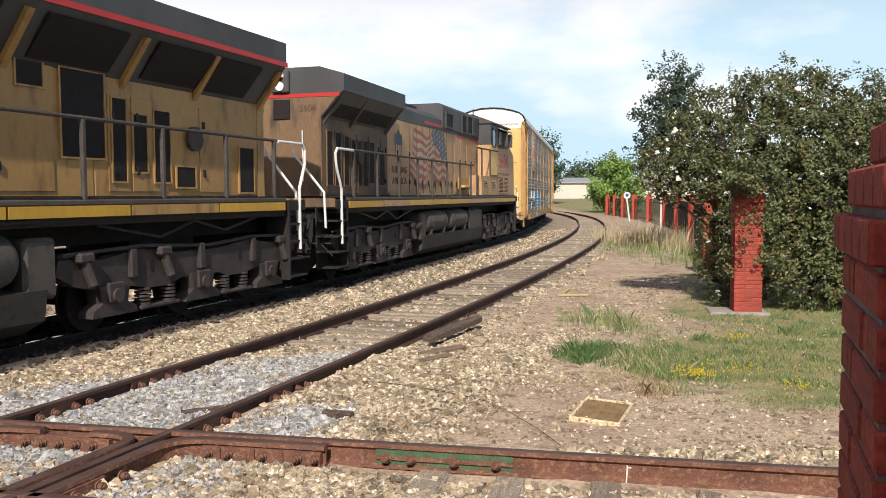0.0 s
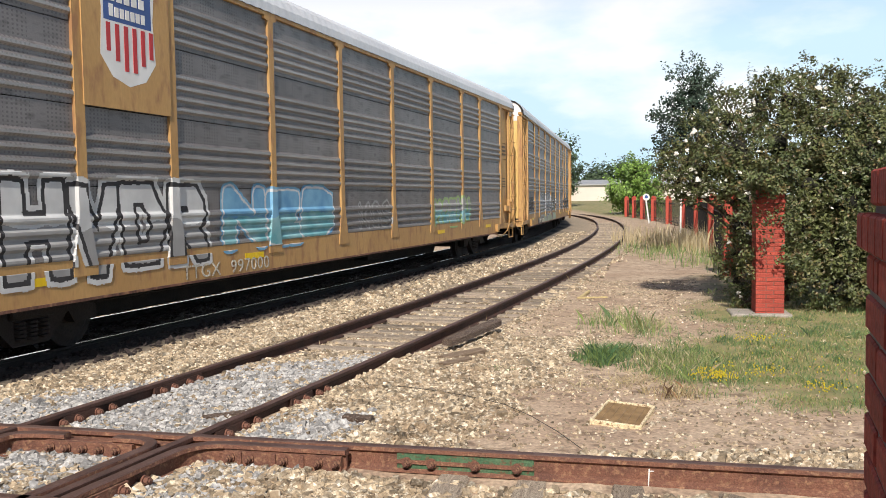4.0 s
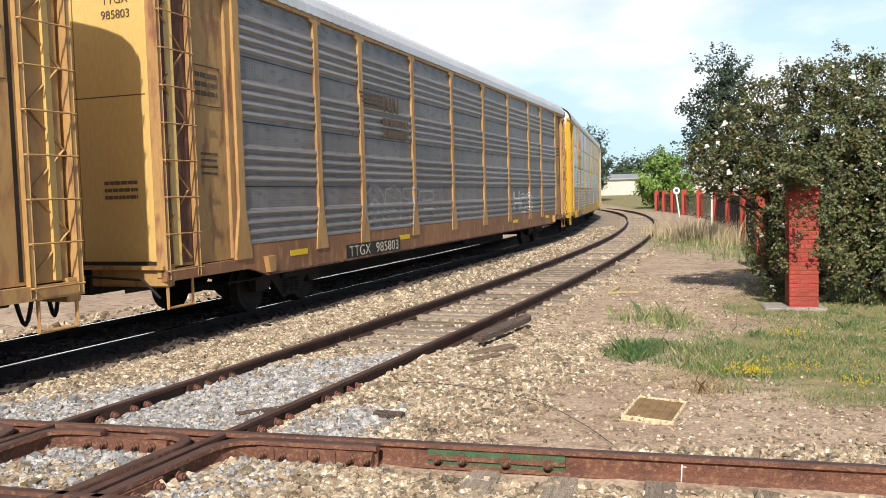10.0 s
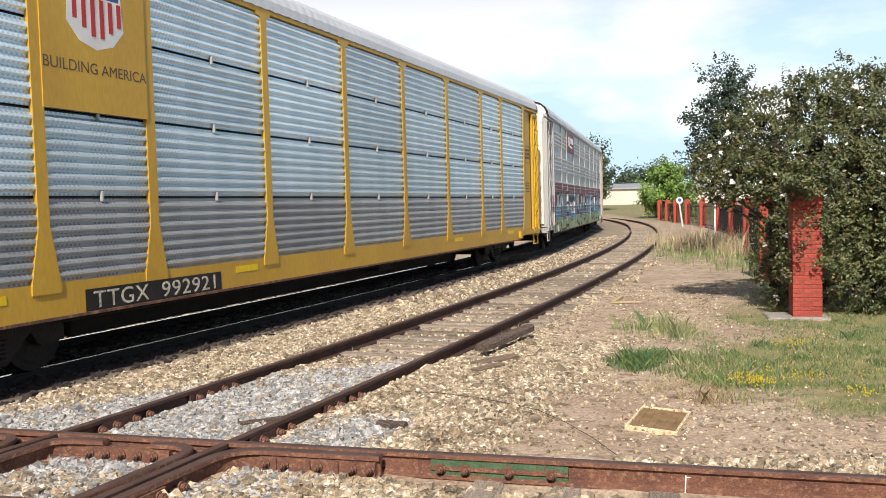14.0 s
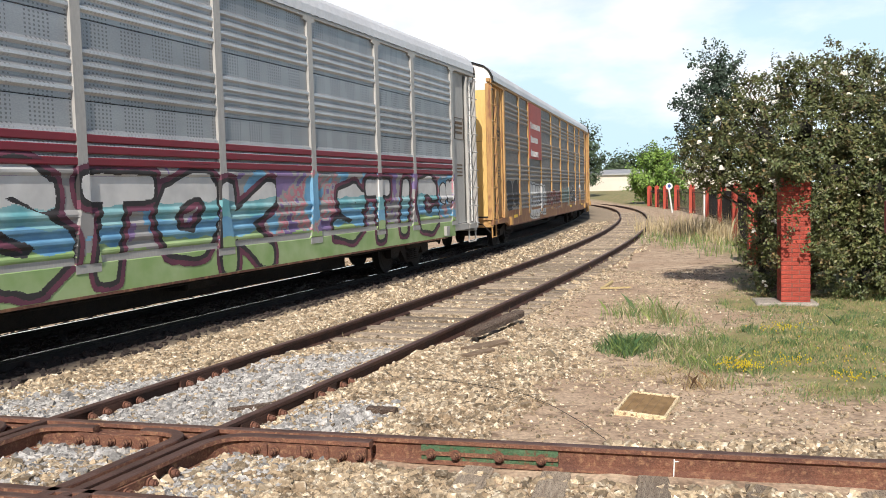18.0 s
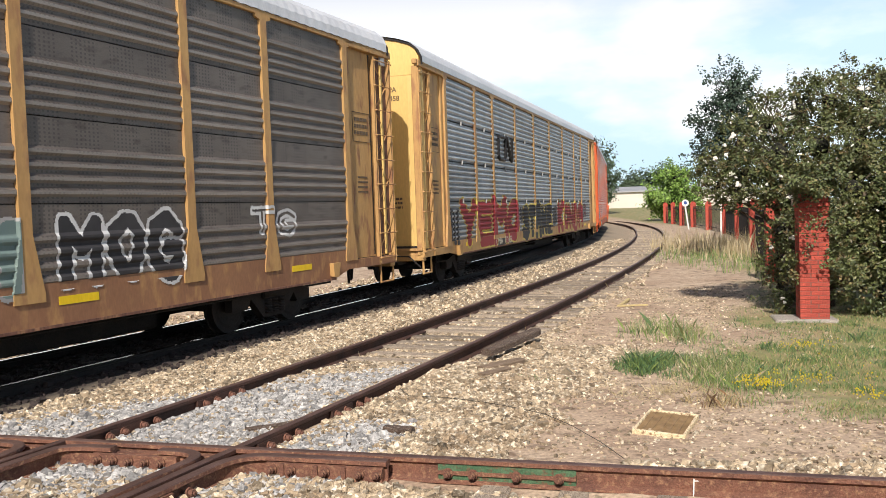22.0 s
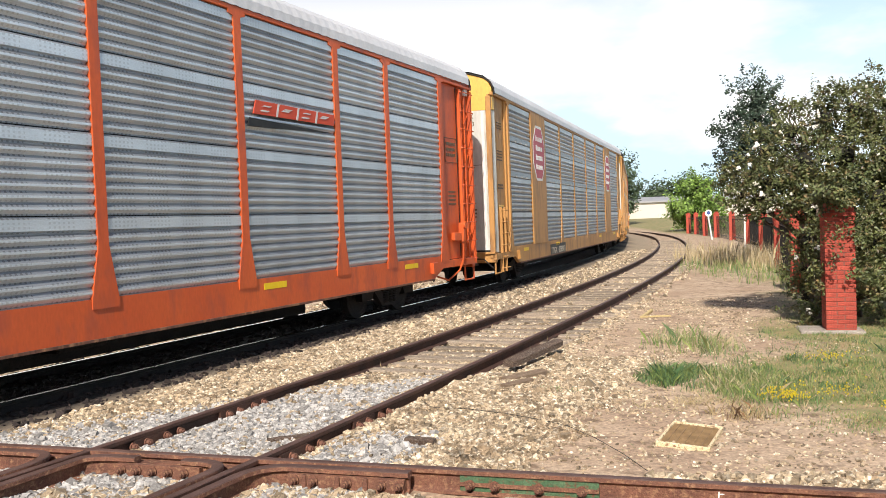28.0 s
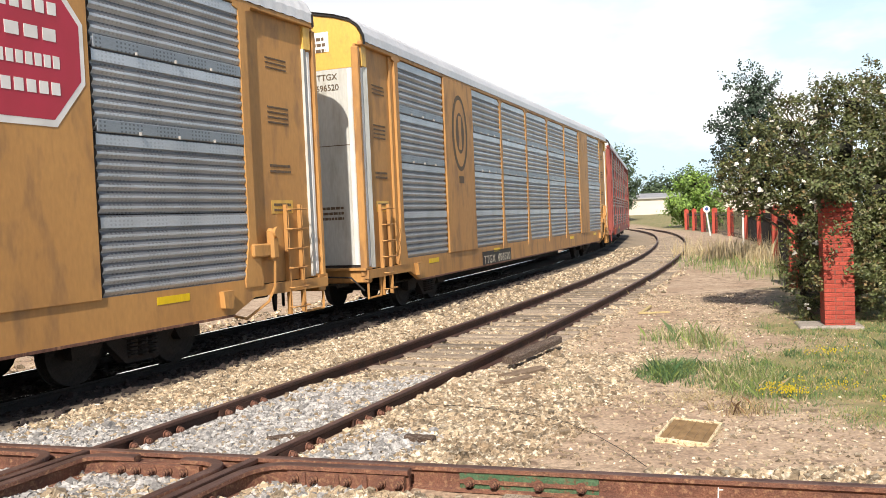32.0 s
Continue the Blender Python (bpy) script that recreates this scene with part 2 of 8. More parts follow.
def from_tracks(x, y):
    """Signed distance right of the siding's middle, for arrays."""
    x, y = np.asarray(x, float), np.asarray(y, float)
    sel = slice(150, 760, 3)
    px, py, ph = TX[sel], TY[sel], TH[sel]
    out = np.empty(x.shape)
    flat = out.reshape(-1)
    for a in range(0, x.size, 4000):
        xs, ys = x.reshape(-1)[a:a + 4000, None], y.reshape(-1)[a:a + 4000, None]
        d = (xs - px) ** 2 + (ys - py) ** 2
        i = d.argmin(1)
        flat[a:a + 4000] = (xs[:, 0] - px[i]) * np.cos(ph[i]) - (ys[:, 0] - py[i]) * np.sin(ph[i])
    return out


# the crossing track's far rail runs along CROSS_A + CROSS_W * u
CROSS_A, CROSS_W = Vector((0.34, 6.12, 0)), Vector((0.9645, -0.264, 0))
CROSS_N = Vector((-0.264, -0.9645, 0))


def fbm(x, y, sc, seed=0.0):
    v = 0
    for a, f in ((0.5, 1.0), (0.3, 2.3), (0.2, 5.1)):
        v = v + a * np.sin(x * sc * f * 1.3 + seed + 2.1 * np.sin(y * sc * f * 0.9 + seed * 1.7)) * np.cos(y * sc * f * 1.1 - seed + 1.7 * np.sin(x * sc * f * 0.7))
    return v


def ground_z(x, y):
    x, y = np.asarray(x, float), np.asarray(y, float)
    d = from_tracks(x, y)
    z = -0.155 + 0.02 * fbm(x, y, 1.3) + 0.008 * fbm(x, y, 6.0, 2.0)
    bed = np.clip(1 - np.maximum(0, np.maximum(-6.2 - d, d - 1.5)) / 1.0, 0, 1)
    z = z + 0.035 * bed - 0.02 * np.exp(-((d + 2.2) / 0.7) ** 2)
    z = z - 0.075 * np.clip((1.42 - np.abs(d)) / 0.15, 0, 1) * np.clip((y - 10.2) / 1.5, 0, 1)
    fall = np.clip((-d - 5.75) / 1.1, 0, 1)
    z = z - 0.42 * fall * fall * (3 - 2 * fall)
    n = (x - 0.34) * -0.264 + (y - 6.12) * -0.9645
    z = z - 0.045 * np.exp(-((n - 0.42) / 0.3) ** 2)
    far = np.clip((y - 85) / 60, 0, 1)
    near_right = np.clip((d - 8) / 10, 0, 1) * np.clip((y - 22) / 30, 0, 1)
    z = z + 1.15 * far ** 2 * (3 - 2 * far) * np.clip((x + 40) / 40, 0, 1) + 0.25 * near_right
    return z


def grass_mask(x, y):
    x, y = np.asarray(x, float), np.asarray(y, float)
    d = from_tracks(x, y)
    w = 0.5 * fbm(x, y, 0.9, 1.0)
    edge = np.where(y < 9.5, 2.55 + (9.5 - y) * 0.12 - x, np.where(y < 12.5, 2.2 + 0.5 * (y - 9.5) - x, 3.7 + 0.36 * (y - 12.5) - x))
    m = np.clip((-edge + w * 1.3) / 1.0, 0, 1)
    m = m * np.clip((y - 7.35 - 0.3 * w + 0.05 * (x - 2.5)) / 0.45, 0, 1)
    m = m * (1 - 0.85 * np.exp(-((x - 4.3) / 0.9) ** 2 - ((y - 12.6) / 0.7) ** 2))
    m = np.maximum(m, np.clip((d - 2.6 + 2.0 * w) / 3.0, 0, 1) * np.clip((y - 16) / 6, 0, 1) * 0.45)
    m = np.maximum(m, np.clip((y - 66) / 14, 0, 1) * np.clip((d - 1.5) / 2, 0, 1))
    m = np.maximum(m, np.clip((-d - 11) / 3, 0, 1) * 0.6)
    return m


def ground_sheet():
    def axis(lo, hi, step, far):
        a = list(np.arange(lo, hi, step))
        g = step
        while a[-1] < far:
            g *= 1.22
            a.append(a[-1] + g)
        g = step
        while a[0] > -far:
            g *= 1.22
            a.insert(0, a[0] - g)
        return np.array(a)

    xs, ys = axis(-11, 11, 0.2, 1600), axis(4, 24, 0.2, 1600)
    X, Y = np.meshgrid(xs, ys)
    Z = ground_z(X, Y)
    n, m = X.shape
    idx = np.arange(n * m).reshape(n, m)
    faces = np.stack([idx[:-1, :-1], idx[:-1, 1:], idx[1:, 1:], idx[1:, :-1]], -1).reshape(-1, 4)
    ob = bulk("ground", np.stack([X, Y, Z], -1).reshape(-1, 3), faces, GROUND_MAT)
    me = ob.data
    d = from_tracks(X, Y)
    pale = np.clip(1.5 - (np.abs(d + 1.2) / 1.6) - (np.abs(Y - 8.2) / 3.0), 0, 1)
    # the oil mask reaches as far as the train's painted shade
    for name, val in (("grass", grass_mask(X, Y)), ("oil_shade", np.clip(2.6 - np.abs(d + SPACING) / 0.78, 0, 1)), ("bed", np.clip(1.35 - np.abs(d + 2.2) / 2.5, 0, 1)), ("pale", pale)):
        at = me.attributes.new(name, "FLOAT", "POINT")
        at.data.foreach_set("value", val.astype(np.float32).ravel())
    me.polygons.foreach_set("use_smooth", [True] * len(me.polygons))
    return tagged(ob, "dry gravelly ground with patches of grass beside the tracks", "ground", kind="structure")


def ground_material():
    m = mat("earth_and_gravel", (0.36, 0.26, 0.18), (0.47, 0.365, 0.26), 0.98, 0, 0.9, 0.9, 22, (0.20, 0.14, 0.095), 28)
    n, l = m.node_tree.nodes, m.node_tree.links
    b = n["Principled BSDF"]
    col = b.inputs["Base Color"].links[0].from_socket

    def layer(attr, a, bb, sc, col):
        at = n.new("ShaderNodeAttribute")
        at.attribute_name = attr
        t = n.new("ShaderNodeTexNoise")
        t.inputs["Scale"].default_value, t.inputs["Detail"].default_value = sc, 6.0
        tc = n.new("ShaderNodeTexCoord")
        l.new(tc.outputs["Object"], t.inputs["Vector"])
        x = n.new("ShaderNodeMix")
        x.data_type = "RGBA"
        r = n.new("ShaderNodeValToRGB")
        r.color_ramp.elements[0].position, r.color_ramp.elements[1].position = 0.35, 0.65
        l.new(t.outputs["Fac"], r.inputs["Fac"])
        l.new(r.outputs["Color"], x.inputs["Factor"])
        x.inputs["A"].default_value, x.inputs["B"].default_value = (*a, 1), (*bb, 1)
        # the layer's edge frays with the same grain
        s = n.new("ShaderNodeMath")
        s.operation = "MULTIPLY_ADD"
        l.new(t.outputs["Fac"], s.inputs[0])
        s.inputs[1].default_value = 1.2
        s.inputs[2].default_value = -0.6
        q = n.new("ShaderNodeMath")
        q.operation = "ADD"
        q.use_clamp = True
        l.new(at.outputs["Fac"], q.inputs[0])
        l.new(s.outputs[0], q.inputs[1])
        k = n.new("ShaderNodeMath")
        k.operation = "MULTIPLY"
        k.use_clamp = True
        l.new(q.outputs[0], k.inputs[0])
        l.new(at.outputs["Fac"], k.inputs[1])
        y = n.new("ShaderNodeMix")
        y.data_type = "RGBA"
        l.new(k.outputs[0], y.inputs["Factor"])
        l.new(col, y.inputs["A"])
        l.new(x.outputs["Result"], y.inputs["B"])
        return y.outputs["Result"]

    col = layer("bed", (0.22, 0.175, 0.122), (0.32, 0.265, 0.19), 24, col)
    col = layer("pale", (0.16, 0.16, 0.155), (0.22, 0.22, 0.215), 24, col)
    col = layer("grass", (0.13, 0.165, 0.05), (0.31, 0.24, 0.125), 2.2, col)
    # oil and the train's shade together, as one dark colour
    col = layer("oil_shade", (0.022, 0.018, 0.016), (0.038, 0.031, 0.027), 12, col)
    l.new(col, b.inputs["Base Color"])
    return m


GROUND_MAT = ground_material()
ground_sheet()

RAIL_OUTLINE = [(-0.036, 0.0), (-0.038, -0.03), (-0.012, -0.048), (-0.009, -0.135), (-0.07, -0.155), (-0.072, -0.172), (0.072, -0.172), (0.07, -0.155), (0.009, -0.135), (0.012, -0.048), (0.038, -0.03), (0.036, 0.0), (0.028, 0.006), (-0.028, 0.006)]


def rail(name, pts, parent, mats, label="", lift=0.0, wide=1.0):
    """A rail rolled along points in plan."""
    b = Solid()
    n = len(RAIL_OUTLINE)
    rows = []
    for i, p in enumerate(pts):
        w = np.array(pts[min(i + 1, len(pts) - 1)]) - np.array(pts[max(i - 1, 0)])
        w = w / np.hypot(*w)
        rows.append([(p[0] + u * wide * w[1], p[1] - u * wide * w[0], v + lift) for u, v in RAIL_OUTLINE])
    vs = [q for r in rows for q in r]
    b.add(vs, [])
    for i in range(len(rows) - 1):
        for j in range(n):
            k = (j + 1) % n
            b.f.append((i * n + j, i * n + k, (i + 1) * n + k, (i + 1) * n + j))
            b.mi.append(1 if j >= 11 else 0)
    b.f += [tuple(range(n)), tuple(range((len(rows) - 1) * n, len(rows) * n))]
    b.mi += [0, 0]
    return part(name, b, mats, parent, label)


def thing(name, label, category, group="", kind="", m=None):
    e = new(name)
    e.empty_display_size = 0.2
    tagged(e, label, category, group, kind)
    if m is not None:
        e.matrix_basis = m
    return e


def stretch_of(off, s0, s1, step=1):
    p = beside(off)
    i, j = int(np.searchsorted(TS, s0)), int(np.searchsorted(TS, s1))
    return p[i:j:step]


siding = thing("siding_track", "rusty disused siding with weathered wooden ties, curving away", "railway track", kind="structure")
main_line = thing("main_track", "main railway track with polished rails on oily ballast painted shade-dark", "railway track", kind="structure")
crossing = thing("crossing_track", "rusty track crossing the siding at a diamond", "railway track", kind="structure")
for side in (-1, 1):
    rail("rail", stretch_of(side * HALF_GAUGE, -3, 150), siding, (RUST, RAIL_TOP), "rust-brown rail")
    rail("rail", stretch_of(-SPACING + side * HALF_GAUGE, -60, 330, 2), main_line, (GRIME, SHINY), "dark rail with a polished head")
for k in (0, 2 * HALF_GAUGE):
    pts = [tuple((CROSS_A + CROSS_W * u + CROSS_N * k)[:2]) for u in np.arange(-14, 14.1, 1.0)]
    rail("rail", pts, crossing, (RUST_LIGHT, RAIL_TOP), "orange-rusted rail", 0.003)


# ---- the train ----
TRAIN = []        # object, number of the car it is timed by, middle behind that car's front, half the truck distance, wheelsets
YELLOW = mat("dusty_yellow_paint", (0.49, 0.295, 0.11), (0.42, 0.245, 0.09), 0.6, 0, 1.2, 0.1, 30, (0.33, 0.17, 0.075), 30, stretch=(1, 1, 0.35), grain=0.07)
YELLOW_END = mat("yellow_door_paint", (0.70, 0.49, 0.17), (0.62, 0.42, 0.145), 0.5, 0, 0.9, 0.06, 30, None, 25, stretch=(1, 1, 0.3), grain=0.07)
FRESH = mat("fresh_yellow_paint", (0.56, 0.335, 0.035), (0.49, 0.285, 0.035), 0.45, 0, 0.8, 0.05, 30, None, 25, stretch=(1, 1, 0.3), grain=0.07)
FRESH_END = mat("bright_yellow_paint", (0.85, 0.60, 0.01), (0.76, 0.52, 0.01), 0.4, 0, 0.9, 0.04, 30, None, 25, stretch=(1, 1, 0.3), grain=0.07)
YELLOW_RUSTY = mat("rust_streaked_yellow_paint", (0.45, 0.27, 0.10), (0.38, 0.215, 0.083), 0.65, 0, 1.2, 0.1, 30, (0.24, 0.11, 0.055), 30, stretch=(1, 1, 0.3), grain=0.09)
RED_RUST = mat("red_rust_stain", (0.16, 0.075, 0.05), (0.11, 0.05, 0.035), 0.8, 0, 1.5, 0.2, 30, (0.28, 0.15, 0.08), 30, stretch=(1, 1, 0.2))
SILL_RUST = mat("rust_brown_sill_paint", (0.31, 0.155, 0.075), (0.22, 0.105, 0.055), 0.7, 0, 1.0, 0.15, 30, (0.40, 0.22, 0.09), 30, stretch=(1, 1, 0.4), grain=0.1)
TAN = mat("tan_paint", (0.50, 0.265, 0.085), (0.42, 0.215, 0.068), 0.6, 0, 0.7, 0.08, 30, (0.31, 0.165, 0.065), 22, stretch=(1, 1, 0.35), grain=0.07)
ORANGE = mat("orange_paint", (0.62, 0.115, 0.025), (0.52, 0.085, 0.02), 0.5, 0, 0.8, 0.06, 30, (0.42, 0.08, 0.03), 30, stretch=(1, 1, 0.35), grain=0.07)
PALE_DOOR = mat("chalky_grey_white_paint", (0.58, 0.60, 0.57), (0.48, 0.50, 0.475), 0.55, 0, 0.8, 0.06, 30, (0.40, 0.40, 0.36), 25, stretch=(1, 1, 0.25), grain=0.08)
GREY_PAINT = mat("pale_grey_paint", (0.42, 0.42, 0.40), (0.35, 0.35, 0.34), 0.6, 0, 0.8, 0.06, 30, None, 30, stretch=(1, 1, 0.35), grain=0.07)
RED_BROWN = mat("red_brown_paint", (0.28, 0.06, 0.045), (0.22, 0.05, 0.04), 0.6, 0, 0.8, 0.08, 30, None, 30, grain=0.07)
ROOF = mat("galvanised_roof", (0.64, 0.66, 0.68), (0.55, 0.57, 0.59), 0.5, 0.1, 0.6, 0.05, 20, None, 20, grain=0.06)
LOCO_GREY = mat("loco_grey_paint", (0.075, 0.077, 0.08), (0.05, 0.05, 0.052), 0.6, 0, 1.0, 0.08, 30, None, 30, grain=0.07)
LOCO_YELLOW = mat("loco_yellow_paint", (0.43, 0.255, 0.085), (0.35, 0.205, 0.07), 0.5, 0, 0.8, 0.06, 30, (0.24, 0.135, 0.05), 25, stretch=(1, 1, 0.3), grain=0.07)
LOCO_DIRTY = mat("sooty_yellow_paint", (0.20, 0.12, 0.062), (0.11, 0.07, 0.045), 0.65, 0, 0.55, 0.1, 30, (0.06, 0.045, 0.034), 25, stretch=(1, 1, 0.3), grain=0.12)
LOCO_TAN = mat("dusty_tan_yellow_paint", (0.50, 0.315, 0.165), (0.43, 0.265, 0.135), 0.6, 0, 0.6, 0.06, 30, (0.36, 0.215, 0.105), 18, stretch=(1, 1, 0.6), grain=0.09)
TANK_DARK = mat("oily_fuel_tank_paint", (0.050, 0.041, 0.037), (0.034, 0.028, 0.025), 0.75, 0.0, 1.2, 0.15, 30, (0.024, 0.02, 0.018), 30, grain=0.15)
# lighter copy of the trucks' cast steel, with sunlight in its colour
CAST = mat("sunlit_cast_frame", (0.06, 0.047, 0.043), (0.038, 0.030, 0.028), 0.8, 0.0, 3, 0.3, 40, (0.035, 0.028, 0.026), 40, grain=0.12)
RED = mat("red_paint", (0.50, 0.03, 0.03), (0.42, 0.03, 0.03), 0.5, 0, 2, 0.03, 30, grain=0.07)
BLUE = mat("blue_paint", (0.05, 0.10, 0.30), (0.045, 0.09, 0.26), 0.5, 0, 2, 0.03, 30, grain=0.07)
DARK_GLASS = mat("dark_cab_glass", (0.03, 0.04, 0.045), (0.04, 0.05, 0.055), 0.08, 0, 2, grain=0.07)
VENT = mat("dark_vent_mesh", (0.013, 0.009, 0.010), (0.02, 0.015, 0.015), 0.8, 0.2, 12, 0.5, 120, grain=0.07)
TANK = mat("grey_grimy_tank", (0.08, 0.069, 0.060), (0.055, 0.046, 0.040), 0.7, 0.0, 1.4, 0.15, 30, (0.05, 0.043, 0.037), 30, grain=0.15)
CREAM = mat("chalky_stencil", (0.62, 0.58, 0.48), (0.44, 0.40, 0.32), 0.8, 0, 6, 0, 30, (0.25, 0.22, 0.17), 40)
STENCIL = mat("dark_stencil", (0.10, 0.07, 0.04), (0.12, 0.08, 0.05), 0.7, grain=0.07)
LOCO_BRIGHT = mat("clean_yellow_paint", (0.74, 0.47, 0.10), (0.66, 0.41, 0.09), 0.5, 0, 0.8, 0.05, 30, (0.55, 0.33, 0.09), 25, stretch=(1, 1, 0.5), grain=0.07)
FADED_NUMBER = mat("faded_red_number", (0.42, 0.085, 0.075), (0.36, 0.09, 0.07), 0.6, 0, 2, 0.03, 30, grain=0.1)
TINTED = mat("blue_tinted_glass", (0.22, 0.33, 0.36), (0.17, 0.27, 0.30), 0.08, 0, 2, grain=0.07)
PALE_ROOF = mat("sun_bleached_grey_paint", (0.50, 0.50, 0.48), (0.40, 0.40, 0.39), 0.6, 0, 1.0, 0.08, 30, grain=0.07)
LAMP_GLASS = bpy.data.materials.new("headlight_glass")
LAMP_GLASS.use_nodes = True
LAMP_GLASS.node_tree.nodes["Principled BSDF"].inputs["Base Color"].default_value = (0.8, 0.8, 0.78, 1)
LAMP_GLASS.node_tree.nodes["Principled BSDF"].inputs["Roughness"].default_value = 0.1


def sheet_metal(name, c1, c2, rough, metal, holes=0.75, dirt=None):
    """Galvanised sheet, weathered in long streaks, punched with rows of small holes."""
    m = mat(name, c1, c2, rough, metal, 0.8, 0.06, 30, dirt, 30, stretch=(1.0, 1, 2.2), objrand=0.12, grain=0.08)
    n, l = m.node_tree.nodes, m.node_tree.links
    b = n["Principled BSDF"]
    col = b.inputs["Base Color"].links[0].from_socket
    tc = n.new("ShaderNodeTexCoord")
    sep = n.new("ShaderNodeSeparateXYZ")
    l.new(tc.outputs["Object"], sep.inputs[0])

    def wave(axis, pitch):
        a = n.new("ShaderNodeMath")
        a.operation = "PINGPONG"
        l.new(sep.outputs[axis], a.inputs[0])
        a.inputs[1].default_value = pitch / 2
        g = n.new("ShaderNodeMath")
        g.operation = "MULTIPLY"
        l.new(a.outputs[0], g.inputs[0])
        g.inputs[1].default_value = 2 / pitch
        return g.outputs[0]

    def math_node(op, a, c, clamp=False):
        q = n.new("ShaderNodeMath")
        q.operation, q.use_clamp = op, clamp
        for i, v in ((0, a), (1, c)):
            if isinstance(v, float):
                q.inputs[i].default_value = v
            else:
                l.new(v, q.inputs[i])
        return q.outputs[0]

    dots = math_node("MULTIPLY", math_node("GREATER_THAN", wave("X", 0.066), 0.56), math_node("GREATER_THAN", wave("Z", 0.05), 0.50))
    bands = math_node("GREATER_THAN", wave("X", 0.62), 0.35)
    dots = math_node("MULTIPLY", math_node("MULTIPLY", dots, bands), holes)
    x = n.new("ShaderNodeMix")
    x.data_type = "RGBA"
    l.new(dots, x.inputs["Factor"])
    l.new(col, x.inputs["A"])
    x.inputs["B"].default_value = (0.015, 0.015, 0.016, 1)
    l.new(x.outputs["Result"], b.inputs["Base Color"])
    return m


SHEET_DARK = sheet_metal("dark_weathered_sheet", (0.17, 0.158, 0.155), (0.225, 0.211, 0.207), 0.5, 0.25, 0.36, (0.13, 0.12, 0.118))
SHEET_BROWN = sheet_metal("brown_weathered_sheet", (0.125, 0.108, 0.096), (0.17, 0.148, 0.13), 0.55, 0.25, 0.4, (0.095, 0.08, 0.07))
SHEET_SILVER = sheet_metal("bright_galvanised_sheet", (0.55, 0.67, 0.74), (0.46, 0.575, 0.65), 0.34, 0.45, 0.35)
SHEET_MID = sheet_metal("dull_galvanised_sheet", (0.29, 0.32, 0.345), (0.235, 0.26, 0.285), 0.42, 0.4, 0.5)
SHEET_DULL = sheet_metal("dark_galvanised_sheet", (0.215, 0.225, 0.236), (0.17, 0.18, 0.19), 0.46, 0.35, 0.5)
SHEET_GREY = sheet_metal("grey_galvanised_sheet", (0.36, 0.38, 0.395), (0.295, 0.31, 0.325), 0.45, 0.4, 0.5)

# paler copies of each sheet: the ribs' highlights as colour
LIT_RIDGES = {
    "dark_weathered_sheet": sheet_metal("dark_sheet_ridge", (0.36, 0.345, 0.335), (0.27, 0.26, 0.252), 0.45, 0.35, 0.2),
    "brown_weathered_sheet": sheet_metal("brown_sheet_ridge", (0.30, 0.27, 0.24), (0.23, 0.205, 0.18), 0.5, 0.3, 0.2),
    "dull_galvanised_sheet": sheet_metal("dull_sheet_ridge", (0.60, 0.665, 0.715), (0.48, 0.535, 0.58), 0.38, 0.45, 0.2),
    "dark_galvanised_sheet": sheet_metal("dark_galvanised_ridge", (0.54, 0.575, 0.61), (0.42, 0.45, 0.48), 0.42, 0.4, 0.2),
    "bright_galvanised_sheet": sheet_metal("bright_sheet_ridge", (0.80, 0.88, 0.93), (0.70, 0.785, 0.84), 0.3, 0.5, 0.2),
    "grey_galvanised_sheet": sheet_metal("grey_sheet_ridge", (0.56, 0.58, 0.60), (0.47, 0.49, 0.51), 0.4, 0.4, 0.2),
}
POSTS = [0.0, 1.85, 4.4, 6.25, 9.05, 11.83, 14.65, 17.4, 20.15, 22.05, 24.6, 26.5]
CAR_LEN = 26.5
ROWS = [1.10, 2.11, 3.12, 4.13, 5.12]


def ribs(kind, z0, z1):
    """The side profile of one sheet: pairs of height and how far it stands out."""
    out, h = [(z0, 0.0)], z1 - z0
    if kind == "split":
        for k in range(4):
            a = z0 + h * (0.07 + 0.16 * k)
            out += [(a, 0.0), (a + 0.035, 0.036), (a + 0.075, 0.036), (a + 0.115, 0.0)]
    elif kind == "band":
        for k in range(6):
            a = z0 + h * (0.02 + 0.132 * k)
            out += [(a, 0.0), (a + 0.045 * h, 0.034), (a + 0.075 * h, 0.034), (a + 0.12 * h, 0.0)]
        out += [(z0 + 0.825 * h, 0.0), (z0 + 0.84 * h, 0.03), (z0 + 0.97 * h, 0.03)]
    else:
        n = 7
        for k in range(n):
            a = z0 + h * (0.04 + 0.136 * k)
            out += [(a, 0.0), (a + 0.035 * h, 0.038), (a + 0.07 * h, 0.038), (a + 0.105 * h, 0.0)]
    return out + [(z1, 0.0)]


SHEETS = {}


def panel_mesh(w, z0, z1, kind, material):
    key = (round(w, 3), z0, z1, kind, material.name)
    if key not in SHEETS:
        b = Solid()
        prof = ribs(kind, z0, z1 - (0.035 if kind == "even" else 0.012))
        front_edge = [(-o, z) for z, o in prof]
        outline = [(0.03, prof[-1][0]), (0.03, prof[0][0])] + front_edge
        b.prism(outline, "x", 0, w)
        n = len(outline)
        for i in range(n):                      # highlights on crests and lower shoulders are put into their colour
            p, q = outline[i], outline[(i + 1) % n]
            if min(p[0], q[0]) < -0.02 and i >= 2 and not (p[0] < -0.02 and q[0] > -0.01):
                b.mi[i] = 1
        SHEETS[key] = b.mesh("side_sheet", material, LIT_RIDGES.get(material.name, material))
    return SHEETS[key]


def once(store, key, make):
    if key not in store:
        store[key] = make()
    return store[key]


KIT = {}


